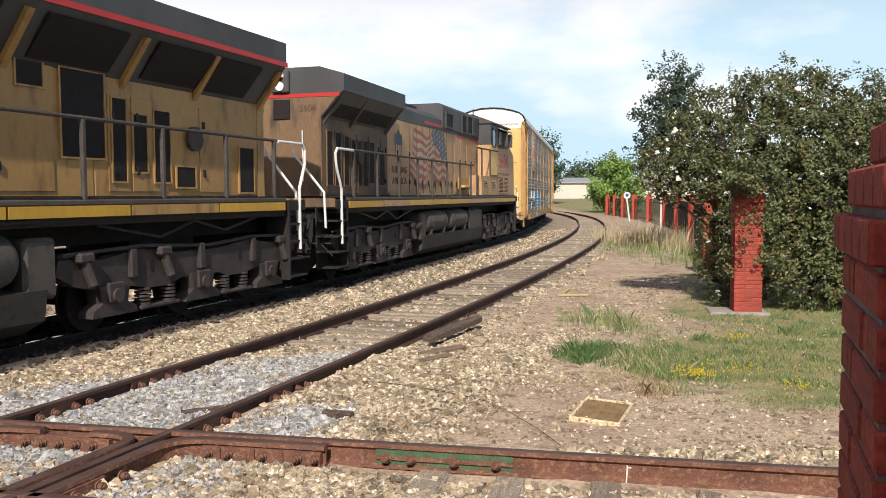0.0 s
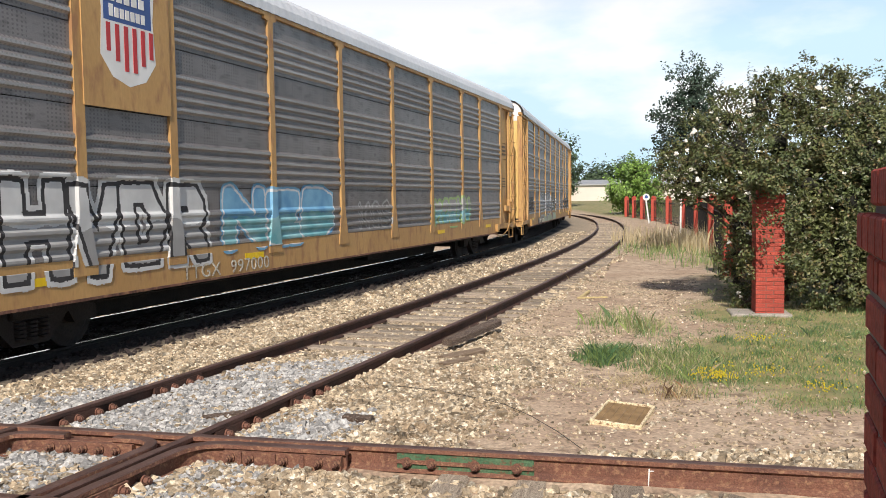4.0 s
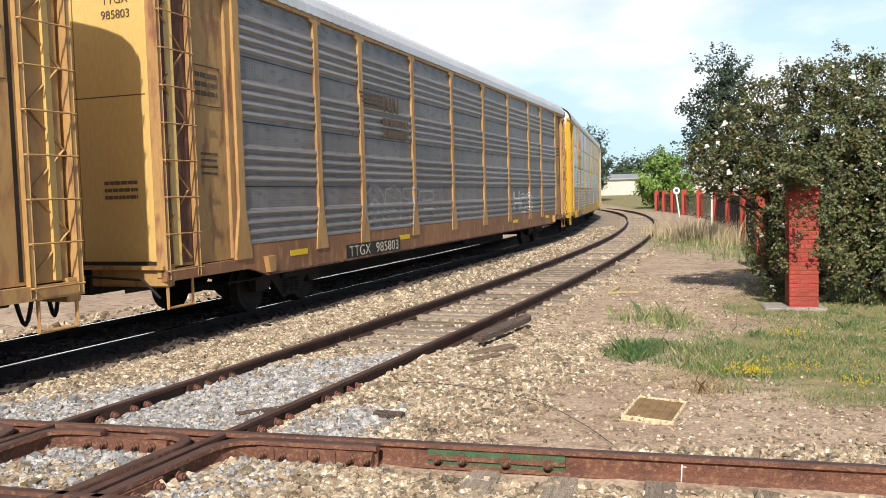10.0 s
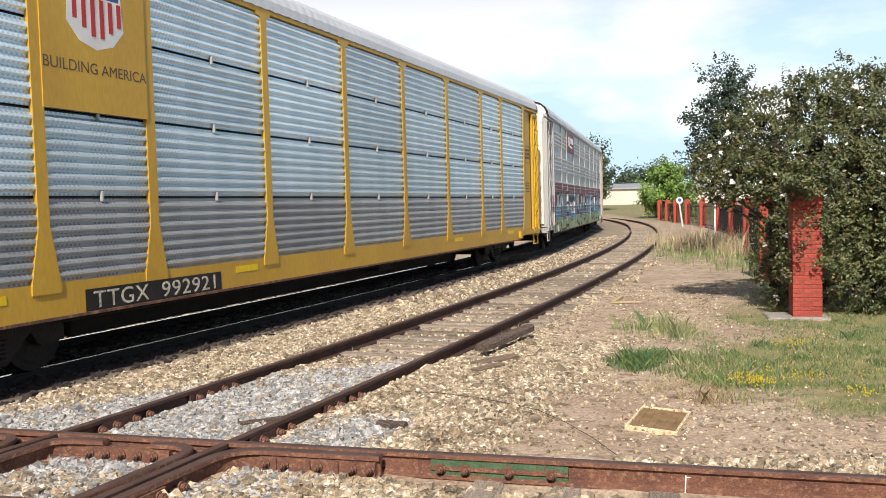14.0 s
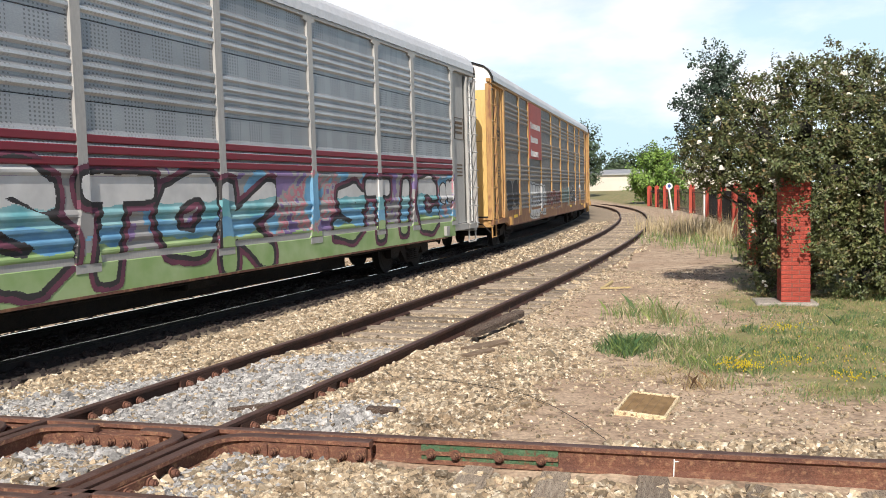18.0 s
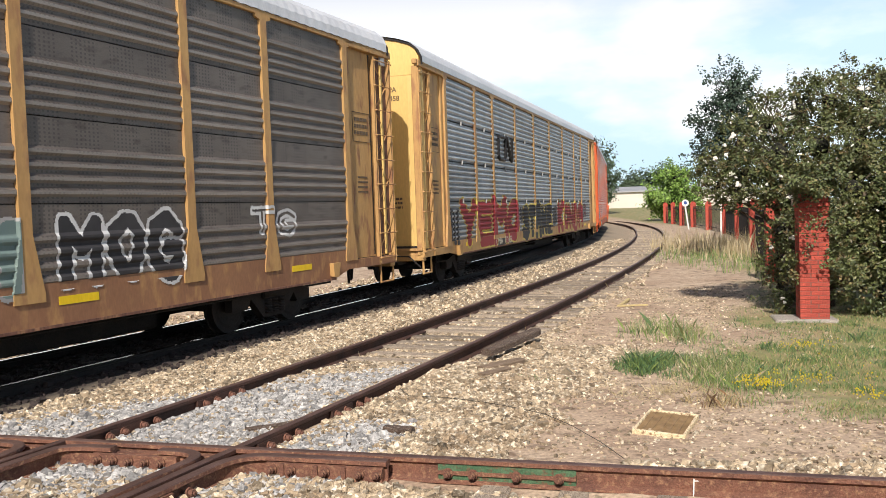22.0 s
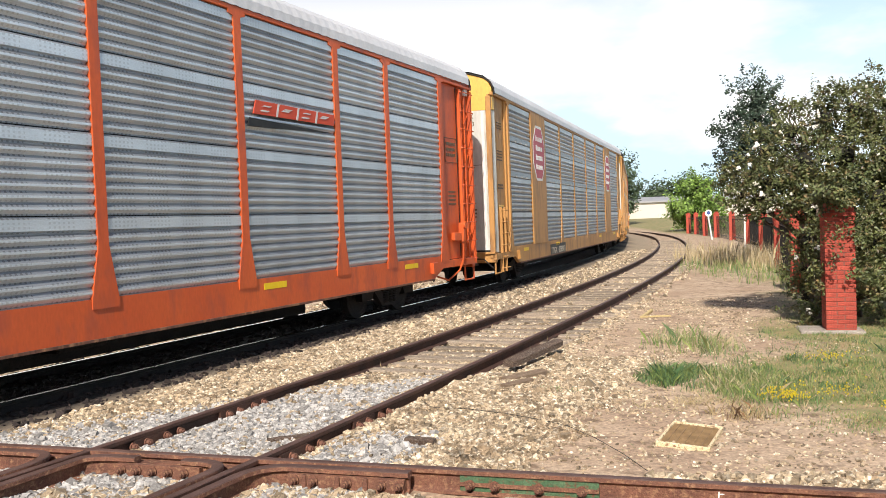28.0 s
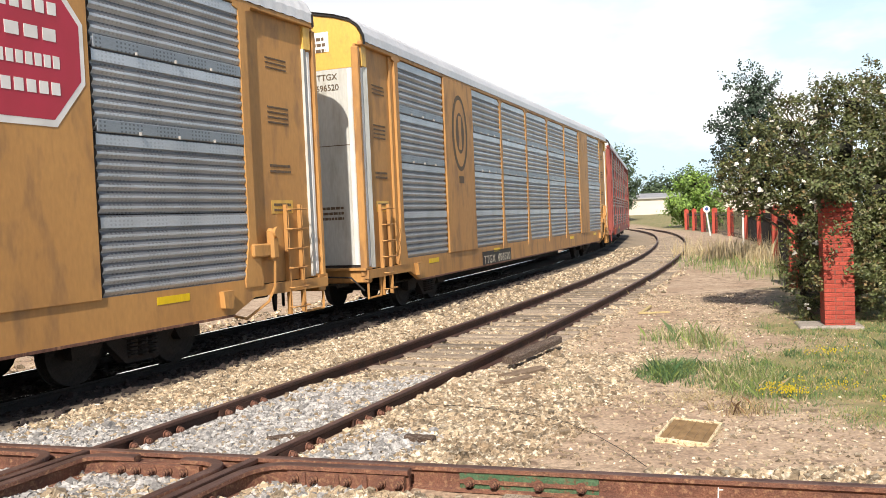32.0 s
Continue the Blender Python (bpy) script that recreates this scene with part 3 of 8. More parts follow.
def wheelset_mesh():
    b = Solid()
    for s in (-1, 1):
        y = s * HALF_GAUGE
        b.slot = 0
        b.tube((0, y - 0.06, 0), (0, y + 0.06, 0), 0.42, 24)
        b.tube((0, y - s * 0.06, 0), (0, y - s * 0.09, 0), 0.45, 24)
        b.tube((0, y + s * 0.06, 0), (0, y + s * 0.074, 0), 0.34, 24, 0.30)
        b.tube((0, y + s * 0.06, 0), (0, y + s * 0.22, 0), 0.10, 12)
        for k in range(3):
            a = k * 2.094
            b.tube((0.055 * math.cos(a), y + s * 0.21, 0.055 * math.sin(a)), (0.055 * math.cos(a), y + s * 0.24, 0.055 * math.sin(a)), 0.018, 6)
    b.tube((0, -0.8, 0), (0, 0.8, 0), 0.08, 10)
    return b.mesh("wheelset", GRIME)


def truck_mesh():
    b = Solid()
    for s in (-1, 1):
        y0, y1 = sorted((s * 0.98, s * 1.12))
        b.prism([(-1.12, 0.55), (-1.12, 0.36), (-0.72, 0.36), (-0.62, 0.52), (-0.4, 0.30), (-0.28, 0.18), (0.28, 0.18), (0.4, 0.30), (0.62, 0.52), (0.72, 0.36), (1.12, 0.36), (1.12, 0.55), (0.7, 0.66), (0.3, 0.72), (-0.3, 0.72), (-0.7, 0.66)], "y", y0, y1)
        b.box(-0.34, 0.34, min(s * 0.9, s * 1.18), max(s * 0.9, s * 1.18), 0.50, 0.70, 0.02)
        for k in (-0.18, 0.0, 0.18):
            for z in np.arange(0.25, 0.48, 0.05):
                b.tube((k, s * 1.13, z), (k, s * 1.13, z + 0.03), 0.075, 8)
    b.box(-0.25, 0.25, -1.0, 1.0, 0.52, 0.78, 0.03)
    return b.mesh("truck_frame", TRUCK_GREY)


def trucks(car, half, wheels):
    for s in (-1, 1):
        t = part("truck", once(KIT, "truck", truck_mesh), None, car, "grimy cast truck", pose(s * half, 0, 0))
        for k in (-0.88, 0.88):
            w = part("wheelset", once(KIT, "wheelset", wheelset_mesh), None, t, "", pose(k, 0, 0.42))
            wheels.append((w, 0.42, True))


def coupler_mesh():
    b = Solid()
    b.box(-0.35, 0.3, -0.11, 0.11, 0.72, 0.95, 0.03)
    b.prism([(-0.62, -0.16), (-0.35, -0.20), (-0.3, -0.1), (-0.3, 0.1), (-0.38, 0.19), (-0.5, 0.12), (-0.62, 0.14)], "z", 0.66, 1.0)
    pts = [(-0.2 - 0.08 * i, 0.35 - 0.05 * i, 0.66 - 0.30 * math.sin(math.pi * i / 6)) for i in range(7)]
    b.path(pts, 0.03)
    b.box(-0.25, 0.2, -0.9, -0.86, 0.66, 0.72)
    b.path([(-0.3, 0.0, 0.9), (-0.28, -1.2, 0.85), (-0.25, -1.45, 0.6)], 0.018)
    return b.mesh("coupler", GRIME)


def ladder(car, material, x0, x1, y, z0, z1, out, name="ladder", pitch=0.47, stile=0.035):
    b = Solid()
    s = -1 if y < 0 else 1
    for x in (x0, x1):
        b.box(x - stile, x + stile, y, y + s * 0.055, z0, z1, 0.008)
    lad = part(name, b, material, car)
    n = int((z1 - z0) / pitch)
    w, key = abs(x1 - x0), (material.name, round(abs(x1 - x0), 3), out)
    rung = Solid()
    rung.path([(-w / 2 - 0.03, 0, 0), (-w / 2 - 0.02, -out, 0), (w / 2 + 0.02, -out, 0), (w / 2 + 0.03, 0, 0)], 0.012, 5)
    me = once(KIT, ("rung",) + key, lambda: rung.mesh("rung", material))
    for k in range(n + 1):
        z = z0 + 0.12 + k * (z1 - z0 - 0.2) / n
        part("rung", me, None, lad, "", pose((x0 + x1) / 2, y + s * 0.05, z, 0, 0, 0 if s < 0 else 180))
    return lad


def lace(car, material, x0, x1, y, z0, z1):
    """The zigzag brace behind a ladder."""
    b = Solid()
    n = 8
    pts = [(x0 if k % 2 else x1, y, z0 + (z1 - z0) * k / n) for k in range(n + 1)]
    b.path(pts, 0.02, 5)
    return part("lacing_bar", b, material, car)


def roof_profile(w, z):
    return [(-w, z), (-w + 0.01, z + 0.16), (-w + 0.10, z + 0.33), (-w + 0.28, z + 0.47), (-w + 0.6, z + 0.58), (-0.5, z + 0.68), (0, z + 0.71), (0.5, z + 0.68), (w - 0.6, z + 0.58), (w - 0.28, z + 0.47), (w - 0.10, z + 0.33), (w - 0.01, z + 0.16), (w, z)]


def roof_mesh(z, x0, x1):
    b = Solid()
    n = int((x1 - x0) / 0.14)
    rows = []
    for i in range(n + 1):
        x = x0 + (x1 - x0) * i / n
        lift = 0.011 if i % 2 else 0.0
        rows.append([(x, u * (1 + lift * 0.3), v + lift) for u, v in roof_profile(1.56, z)])
    b.sheet(rows)
    return b.mesh("roof", ROOF)


def text_mesh(words, size, material, depth=0.004, spacing=1.0, name="lettering"):
    c = bpy.data.curves.new(name, "FONT")
    c.body, c.size, c.extrude, c.align_x, c.space_character = words, size, depth, "CENTER", spacing
    tmp = new("lettering_curve", c)
    me = bpy.data.meshes.new_from_object(tmp.evaluated_get(bpy.context.evaluated_depsgraph_get()))
    bpy.data.objects.remove(tmp)
    me.materials.clear()
    me.materials.append(material)
    return me


def bars(rows, x0, x1, z1, h, gap, y, seed=0):
    """Lines of writing that cannot be read, as small bars."""
    rng = random.Random(seed)
    b = Solid()
    for k in range(rows):
        x, z = x0, z1 - k * (h + gap)
        while x < x1 - 0.01:
            w = min(rng.uniform(0.6, 1.6) * h * 1.2, x1 - x)
            b.box(x, x + w, y - 0.004, y + 0.004, z - h, z)
            x += w + h * 0.35
    return b


def end_face(car, s, style):
    """The closing doors at one end: s is -1 for the front end, 1 for the rear."""
    x = s * (CAR_LEN / 2 - 0.22)
    colour = style["end"]
    b = Solid()
    # a rounded bay door, its near and far corners curved back
    top = style["eave"] + style.get("door_rise", -0.22)
    for side in (-1, 1):
        out = [(side * 1.50, x - s * 0.16), (side * 1.47, x - s * 0.05), (side * 1.38, x + s * 0.02), (side * 1.2, x + s * 0.05), (side * 0.01, x + s * 0.05), (side * 0.01, x - s * 0.16)]
        d = Solid()
        d.prism([(v, u) for u, v in out], "z", 1.02, top)
        part("end_door", d, colour, car, style.get("end_label", ""))
    w = Solid()
    w.prism([(-1.5, top + 0.004)] + roof_profile(1.5, style["eave"] + 0.02) + [(1.5, top + 0.004)], "x", x - s * 0.14, x + s * 0.05)
    part("end_gable", w, style.get("gable", WHITE), car, style.get("gable_label", "white upper end sheet"))
    if style.get("placard"):
        p = Solid()
        p.box(*sorted((x + s * 0.05, x + s * 0.056)), -0.82, -0.2, top + 0.34, top + 0.72)
        board = part("placard", p, WHITE, car, "white placard with dark marks")
        tagged(part("stencil_mark", bars(3, -0.24, 0.24, 0.0, 0.06, 0.05, 0, 8), STENCIL, board, "", pose(x + s * 0.058, -0.51, top + 0.62, 0, 0, 90 * s)), kind="stuff")
        # white strips paint the sunlit edge of the door
        for yy in (-1.42, -1.22):
            e = Solid()
            e.box(*sorted((x - s * 0.02, x + s * 0.065)), yy - 0.05, yy + 0.05, 1.04, top - 0.02, 0.015)
            part("door_edge", e, WHITE, car, "white door edge, sunlit strip put into its colour")
    rim = Solid()
    pr = roof_profile(1.57, style["eave"])
    rim.path([(s * (CAR_LEN / 2 - 0.16), u, v) for u, v in pr], 0.025, 6)
    part("roof_rim", rim, BLACK, car)
    bolt = Solid()
    if style.get("plain_bar"):
        bolt.box(*sorted((x + s * 0.049, x + s * 0.056)), -1.18, 1.18, 3.36, 3.375)
        part("door_seam", bolt, STENCIL, car)
    else:
        bolt.box(*sorted((x + s * 0.05, x + s * 0.09)), -0.62, 0.62, 3.22, 3.34, 0.01)
        bolt.box(*sorted((x + s * 0.05, x + s * 0.12)), -0.45, -0.1, 3.25, 3.31, 0.01)
        part("door_bar", bolt, BLACK, car)
    sillb = Solid()
    sillb.box(min(x, x + s * 0.2), max(x, x + s * 0.2), -1.5, 1.5, 0.74, 1.02, 0.02)
    sillb.box(min(x, x + s * 0.26), max(x, x + s * 0.26), -1.5, 1.5, 0.98, 1.03)
    part("end_sill", sillb, style["body"], car)
    if style.get("number"):
        me = text_mesh(style["number"], 0.165, STENCIL)
        turn = 90 if s > 0 else -90
        part("lettering", me, None, car, "dark stencilled number", pose(x + s * 0.056, -0.75, 4.42, 90, 0, turn))
        mark = style.get("end_mark", style.get("mark", "TTGX"))
        if mark:
            part("lettering", text_mesh(mark, 0.165, STENCIL), None, car, "dark stencilled mark", pose(x + s * 0.056, -0.75, 4.62, 90, 0, turn))
    if style.get("excess"):
        me = text_mesh("EXCESS HEIGHT CAR", 0.11, STENCIL)
        turn = 90 if s > 0 else -90
        part("lettering", me, None, car, "small black warning words", pose(x + s * 0.058, -0.72, top + 0.16, 90, 0, turn))
    lab = bars(3, -0.28, 0.28, 0.0, 0.05, 0.05, 0, 5).mesh("marks", STENCIL)
    tagged(part("stencil_mark", lab, None, car, "", pose(x + s * 0.056, -0.7, 2.2, 0, 0, 90 * s)), kind="stuff")


def hand_brake(car, body, half, inset=1.15):
    """The hand brake at the rear, on the near corner."""
    hb = Solid()
    x = half - inset
    hb.box(x - 0.3, x + 0.15, -1.60, -1.5, 1.42, 1.62, 0.02)
    hb.box(x + 0.1, x + 0.28, -1.64, -1.5, 1.36, 1.85, 0.04)
    hb.tube((x + 0.2, -1.64, 1.78), (x + 0.2, -1.69, 1.78), 0.09, 12)
    hb.path([(x + 0.2, -1.6, 1.4), (x + 0.19, -1.58, 0.95), (x + 0.1, -1.52, 0.72), (x - 0.3, -1.4, 0.50), (x - 0.7, -1.3, 0.62)], 0.022, 5)
    part("hand_brake", hb, body, car)


def clip_mesh():
    b = Solid()
    b.box(-0.018, 0.018, -0.045, 0.0, -0.075, 0.055, 0.008)
    return b.mesh("clip", GREY_PAINT)


def autorack(number, style):
    """A covered car carrier: underframe, posts, ribbed side sheets, roof, ends, ladders and trucks."""
    car = thing("autorack_car", style["label"], "train car", "car carriers of the train")
    body, post_mat, sheet, kind = style["body"], style.get("posts", style["body"]), style["sheet"], style["ribs"]
    eave = style["eave"]
    half = CAR_LEN / 2
    place = style.get("layout", POSTS)
    wheels = []
    u = Solid()
    u.box(-half + 0.1, half - 0.1, -1.42, 1.42, 0.98, 1.08)
    u.box(-half, half, -0.25, 0.25, 0.62, 0.98, 0.02)
    for k in range(9):
        x = -half + 2 + k * 2.8
        u.box(x, x + 0.12, -1.4, 1.4, 0.78, 0.98)
    u.tube((-3, 0.6, 0.55), (-1.4, 0.6, 0.55), 0.2, 10)
    u.box(1.2, 2.0, -0.9, -0.5, 0.42, 0.75, 0.03)
    u.box(-7.4, 7.4, -0.36, 0.36, 0.22, 0.98, 0.03)
    u.path([(-half + 2, -1.1, 0.58), (half - 2, -1.1, 0.58)], 0.02, 5)
    part("underframe", u, GRIME, car)
    for y in (-1, 1):
        b = Solid()
        y0, y1 = sorted((y * 1.44, y * 1.53))
        lip = 1.19 if kind == "split" else 1.10
        low = style.get("low", 0.69)
        pr = [(-half, 0.98), (-half, 0.82), (-half + 2.0, 0.82), (-half + 2.5, low), (half - 2.5, low), (half - 2.0, 0.82), (half, 0.82), (half, 0.98), (half - 1.86, 0.99), (half - 1.86, lip), (-half + 1.86, lip), (-half + 1.86, 0.99)]
        b.prism(pr, "y", y0, y1)
        part("side_sill", b, style.get("sill", body), car)
        b = Solid()
        b.box(-half + 2.5, half - 2.5, *sorted((y * 1.44, y * 1.555)), low - 0.022, low + 0.012)
        part("sill_flange", b, RED_RUST, car, "rusty bottom flange")
        # posts with flared feet
        for i, p in enumerate(place[1:-1]):
            if style.get("solid") and i in style["solid_posts"]:
                continue
            x = -half + p
            w = 0.082
            b = Solid()
            b.prism([(x - w, 1.75), (x - 0.21, 1.08), (x - 0.21, 0.98), (x + 0.21, 0.98), (x + 0.21, 1.08), (x + w, 1.75), (x + w, eave - 0.10), (x + 0.2, eave - 0.07), (x + 0.2, eave), (x - 0.2, eave), (x - 0.2, eave - 0.07), (x - w, eave - 0.10)], "y", *sorted((y * 1.49, y * 1.549)))
            part("side_post", b, post_mat, car)
        top = Solid()
        top.box(-half + 0.1, half - 0.1, *sorted((y * 1.46, y * 1.55)), eave - 0.02, eave + 0.06, 0.01)
        part("top_rail", top, style.get("rail", post_mat), car)
        # ribbed sheets
        edge = Solid()
        edge.box(-half + place[1], half - (CAR_LEN - place[-2]), *sorted((y * 1.43, y * 1.445)), 1.09, eave, 0)
        part("inner_lining", edge, BLACK, car)
        for i in range(1, len(place) - 2):
            a, c = place[i] + 0.06, place[i + 1] - 0.06
            if i in style.get("solid", ()):
                b = Solid()
                b.box(-half + a - 0.06, -half + c + 0.06, *sorted((y * 1.46, y * 1.56)), 1.08, eave - 0.01, 0.01)
                part("plain_panel", b, body, car, "plain painted side panel")
                continue
            for r in range(4):
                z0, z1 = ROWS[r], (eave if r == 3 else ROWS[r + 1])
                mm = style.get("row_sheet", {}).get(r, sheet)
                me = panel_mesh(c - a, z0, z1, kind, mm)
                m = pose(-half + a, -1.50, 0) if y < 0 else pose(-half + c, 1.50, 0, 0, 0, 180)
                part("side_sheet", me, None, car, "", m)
            # overlap strips in a paler sheet: the sky's reflection given as colour
            for z in style.get("seam_bands", ()):
                b = Solid()
                b.box(-half + a + 0.02, -half + c - 0.02, *sorted((y * 1.50, y * 1.543)), z, z + 0.16, 0.012)
                part("seam_band", b, SHEET_MID, car, "sheet overlap, sky reflection put into its colour")
                if y < 0:
                    for f in (0.25, 0.5, 0.75):
                        part("clip", once(KIT, "clip", clip_mesh), None, car, "", pose(-half + a + (c - a) * f, -1.54, z + 0.02) @ Matrix.Diagonal((0.8, 0.8, 0.35, 1.0)))
        if kind == "even" and y < 0:
            for i in range(1, len(place) - 2):
                for z in ROWS[1:4]:
                    part("clip", once(KIT, "clip", clip_mesh), None, car, "", pose(-half + (place[i] + place[i + 1]) / 2, -1.505, z))
        # plain end bays, ladders and grab irons at both ends
        for s in (-1, 1):
            xe, xi = s * half, s * (half - (place[1] if s < 0 else CAR_LEN - place[-2]))
            b = Solid()
            b.box(*sorted((xe - s * (0.16 if not style.get("low_ladder") else 0.02), xi)), *sorted((y * 1.40, y * 1.45)), 1.0, eave)
            b.box(*sorted((xi - s * 0.02, xi + s * 0.24)), *sorted((y * 1.44, y * 1.50)), 1.0, eave - 0.02, 0.015)
            b.box(*sorted((xe, xe - s * 0.10)), *sorted((y * 1.36, y * 1.50)), 0.86, eave - 0.05, 0.015)
            part("end_panel", b, body, car)
            if style.get("low_ladder"):
                ladder(car, body, *sorted((xe - s * 0.70, xe - s * 1.08)), y * 1.47, 0.45, 2.22, 0.10, pitch=0.3, stile=0.022)
            else:
                ladder(car, body, *sorted((xe - s * 0.05, xe - s * 0.72)), y * 1.475, 0.84, eave - 0.1, 0.05)
                # black strip on the panel, painted for the shade inside a gap
                g = Solid()
                g.box(*sorted((xe - s * 0.775, xe - s * 0.83)), *sorted((y * 1.445, y * 1.453)), 1.04, eave - 0.08)
                part("panel_gap", g, BLACK, car, "black strip for the shaded gap beside the ladder")
                if body is YELLOW_RUSTY:
                    g = Solid()
                    g.box(*sorted((xe - s * 0.10, xe - s * 0.68)), *sorted((y * 1.445, y * 1.455)), 1.04, eave - 0.08)
                    part("ladder_panel", g, RED_RUST, car, "rust-brown panel behind the ladder")
                lace(car, body, xe - s * 0.14, xe - s * 0.64, y * 1.46, 1.1, eave - 0.2)
                g = Solid()
                g.box(*sorted((xe + s * 0.06, xe - s * 0.16)), *sorted((y * 1.40, y * 1.52)), eave - 0.02, eave + 0.10, 0.02)
                g.box(*sorted((xe, xi + s * 0.05)), *sorted((y * 1.45, y * 1.55)), eave - 0.06, eave + 0.07, 0.01)
                part("eave_bracket", g, body, car)
            st = Solid()
            st.path([(xe - s * 0.08, y * 1.47, 0.84), (xe - s * 0.08, y * 1.47, 0.45), (xe - s * 0.62, y * 1.47, 0.45), (xe - s * 0.62, y * 1.47, 0.84)], 0.025, 6)
            part("stirrup_step", st, body, car)
            pad = Solid()
            pad.prism([(xi + 0.55 * -s, 0.98), (xi + 0.8 * -s, 0.98), (xi + 0.78 * -s, 0.74), (xi + 0.62 * -s, 0.72)], "y", *sorted((y * 1.52, y * 1.62)))
            part("jacking_pad", pad, post_mat, car)
            for a in (1.4, 6.2):
                refl = Solid()
                refl.box(*sorted((xi - s * a, xi - s * (a + 0.6))), *sorted((y * 1.531, y * 1.536)), 0.92, 1.02)
                part("reflector", refl, FRESH_END, car, "yellow reflector strip")
            if style.get("low_ladder"):
                xm = (xe + xi) / 2 - s * 0.1
                for z, n, h in ((3.78, 4, 0.03), (2.86, 2, 0.04), (4.55, 3, 0.025)):
                    tagged(part("stencil_mark", bars(n, -0.27, 0.27, 0.0, h, 0.05, 0, number + n), STENCIL, car, "", pose(xm, y * 1.455, z)), kind="stuff")
                g = Solid()
                g.box(xm - 0.28, xm + 0.28, *sorted((y * 1.45, y * 1.456)), 2.08, 2.29)
                sign = part("sign", g, LOCO_BRIGHT, car, "small yellow sign with dark marks")
                tagged(part("stencil_mark", bars(2, -0.22, 0.22, 0.0, 0.04, 0.045, 0, 4), STENCIL, sign, "", pose(xm, y * 1.459, 2.24)), kind="stuff")
                continue
            lb = bars(3, -0.26, 0.26, 0.45, 0.07, 0.06, 0, number + (7 if s > 0 else 2))
            lb.path([(-0.33, 0, 0.55), (0.33, 0, 0.55), (0.33, 0, -0.02), (-0.33, 0, -0.02), (-0.33, 0, 0.55)], 0.008, 4)
            tagged(part("stencil_mark", lb, STENCIL, car, "", pose((xe + xi) / 2 - s * 0.25, y * 1.455, 3.3)), kind="stuff")
            lb = bars(4, -0.2, 0.2, 0.4, 0.035, 0.06, 0, number + 11)
            tagged(part("stencil_mark", lb, STENCIL, car, "", pose((xe + xi) / 2 - s * 0.25, y * 1.455, 2.2)), kind="stuff")
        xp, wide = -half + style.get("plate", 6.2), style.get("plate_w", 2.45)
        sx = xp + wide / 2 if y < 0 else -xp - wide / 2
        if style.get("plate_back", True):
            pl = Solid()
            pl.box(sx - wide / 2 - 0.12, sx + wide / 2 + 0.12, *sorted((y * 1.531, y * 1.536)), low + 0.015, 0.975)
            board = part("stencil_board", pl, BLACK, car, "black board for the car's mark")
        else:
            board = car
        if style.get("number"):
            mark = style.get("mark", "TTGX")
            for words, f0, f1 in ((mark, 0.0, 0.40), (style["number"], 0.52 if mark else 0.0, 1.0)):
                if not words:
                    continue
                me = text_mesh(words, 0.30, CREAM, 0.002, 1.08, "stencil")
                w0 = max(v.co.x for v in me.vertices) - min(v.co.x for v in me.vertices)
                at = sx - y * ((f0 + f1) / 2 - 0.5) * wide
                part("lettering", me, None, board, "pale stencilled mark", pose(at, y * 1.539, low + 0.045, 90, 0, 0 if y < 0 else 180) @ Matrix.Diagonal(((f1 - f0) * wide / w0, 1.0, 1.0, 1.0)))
    part("roof", once(KIT, ("roof", eave), lambda: roof_mesh(eave + 0.05, -half + 0.15, half - 0.15)), None, car, "pale ribbed metal roof")
    for s in (-1, 1):
        end_face(car, s, style)
        part("coupler", once(KIT, "coupler", coupler_mesh), None, car, "", pose(s * half * 0.985, 0, 0, 0, 0, 0 if s < 0 else 180))
    if style.get("brake"):
        hand_brake(car, body, half, 1.75 if style.get("low_ladder") else 1.15)
    trucks(car, 9.35, wheels)
    TRAIN.append((car, number, CAR_LEN / 2, 9.35, wheels))
    return car


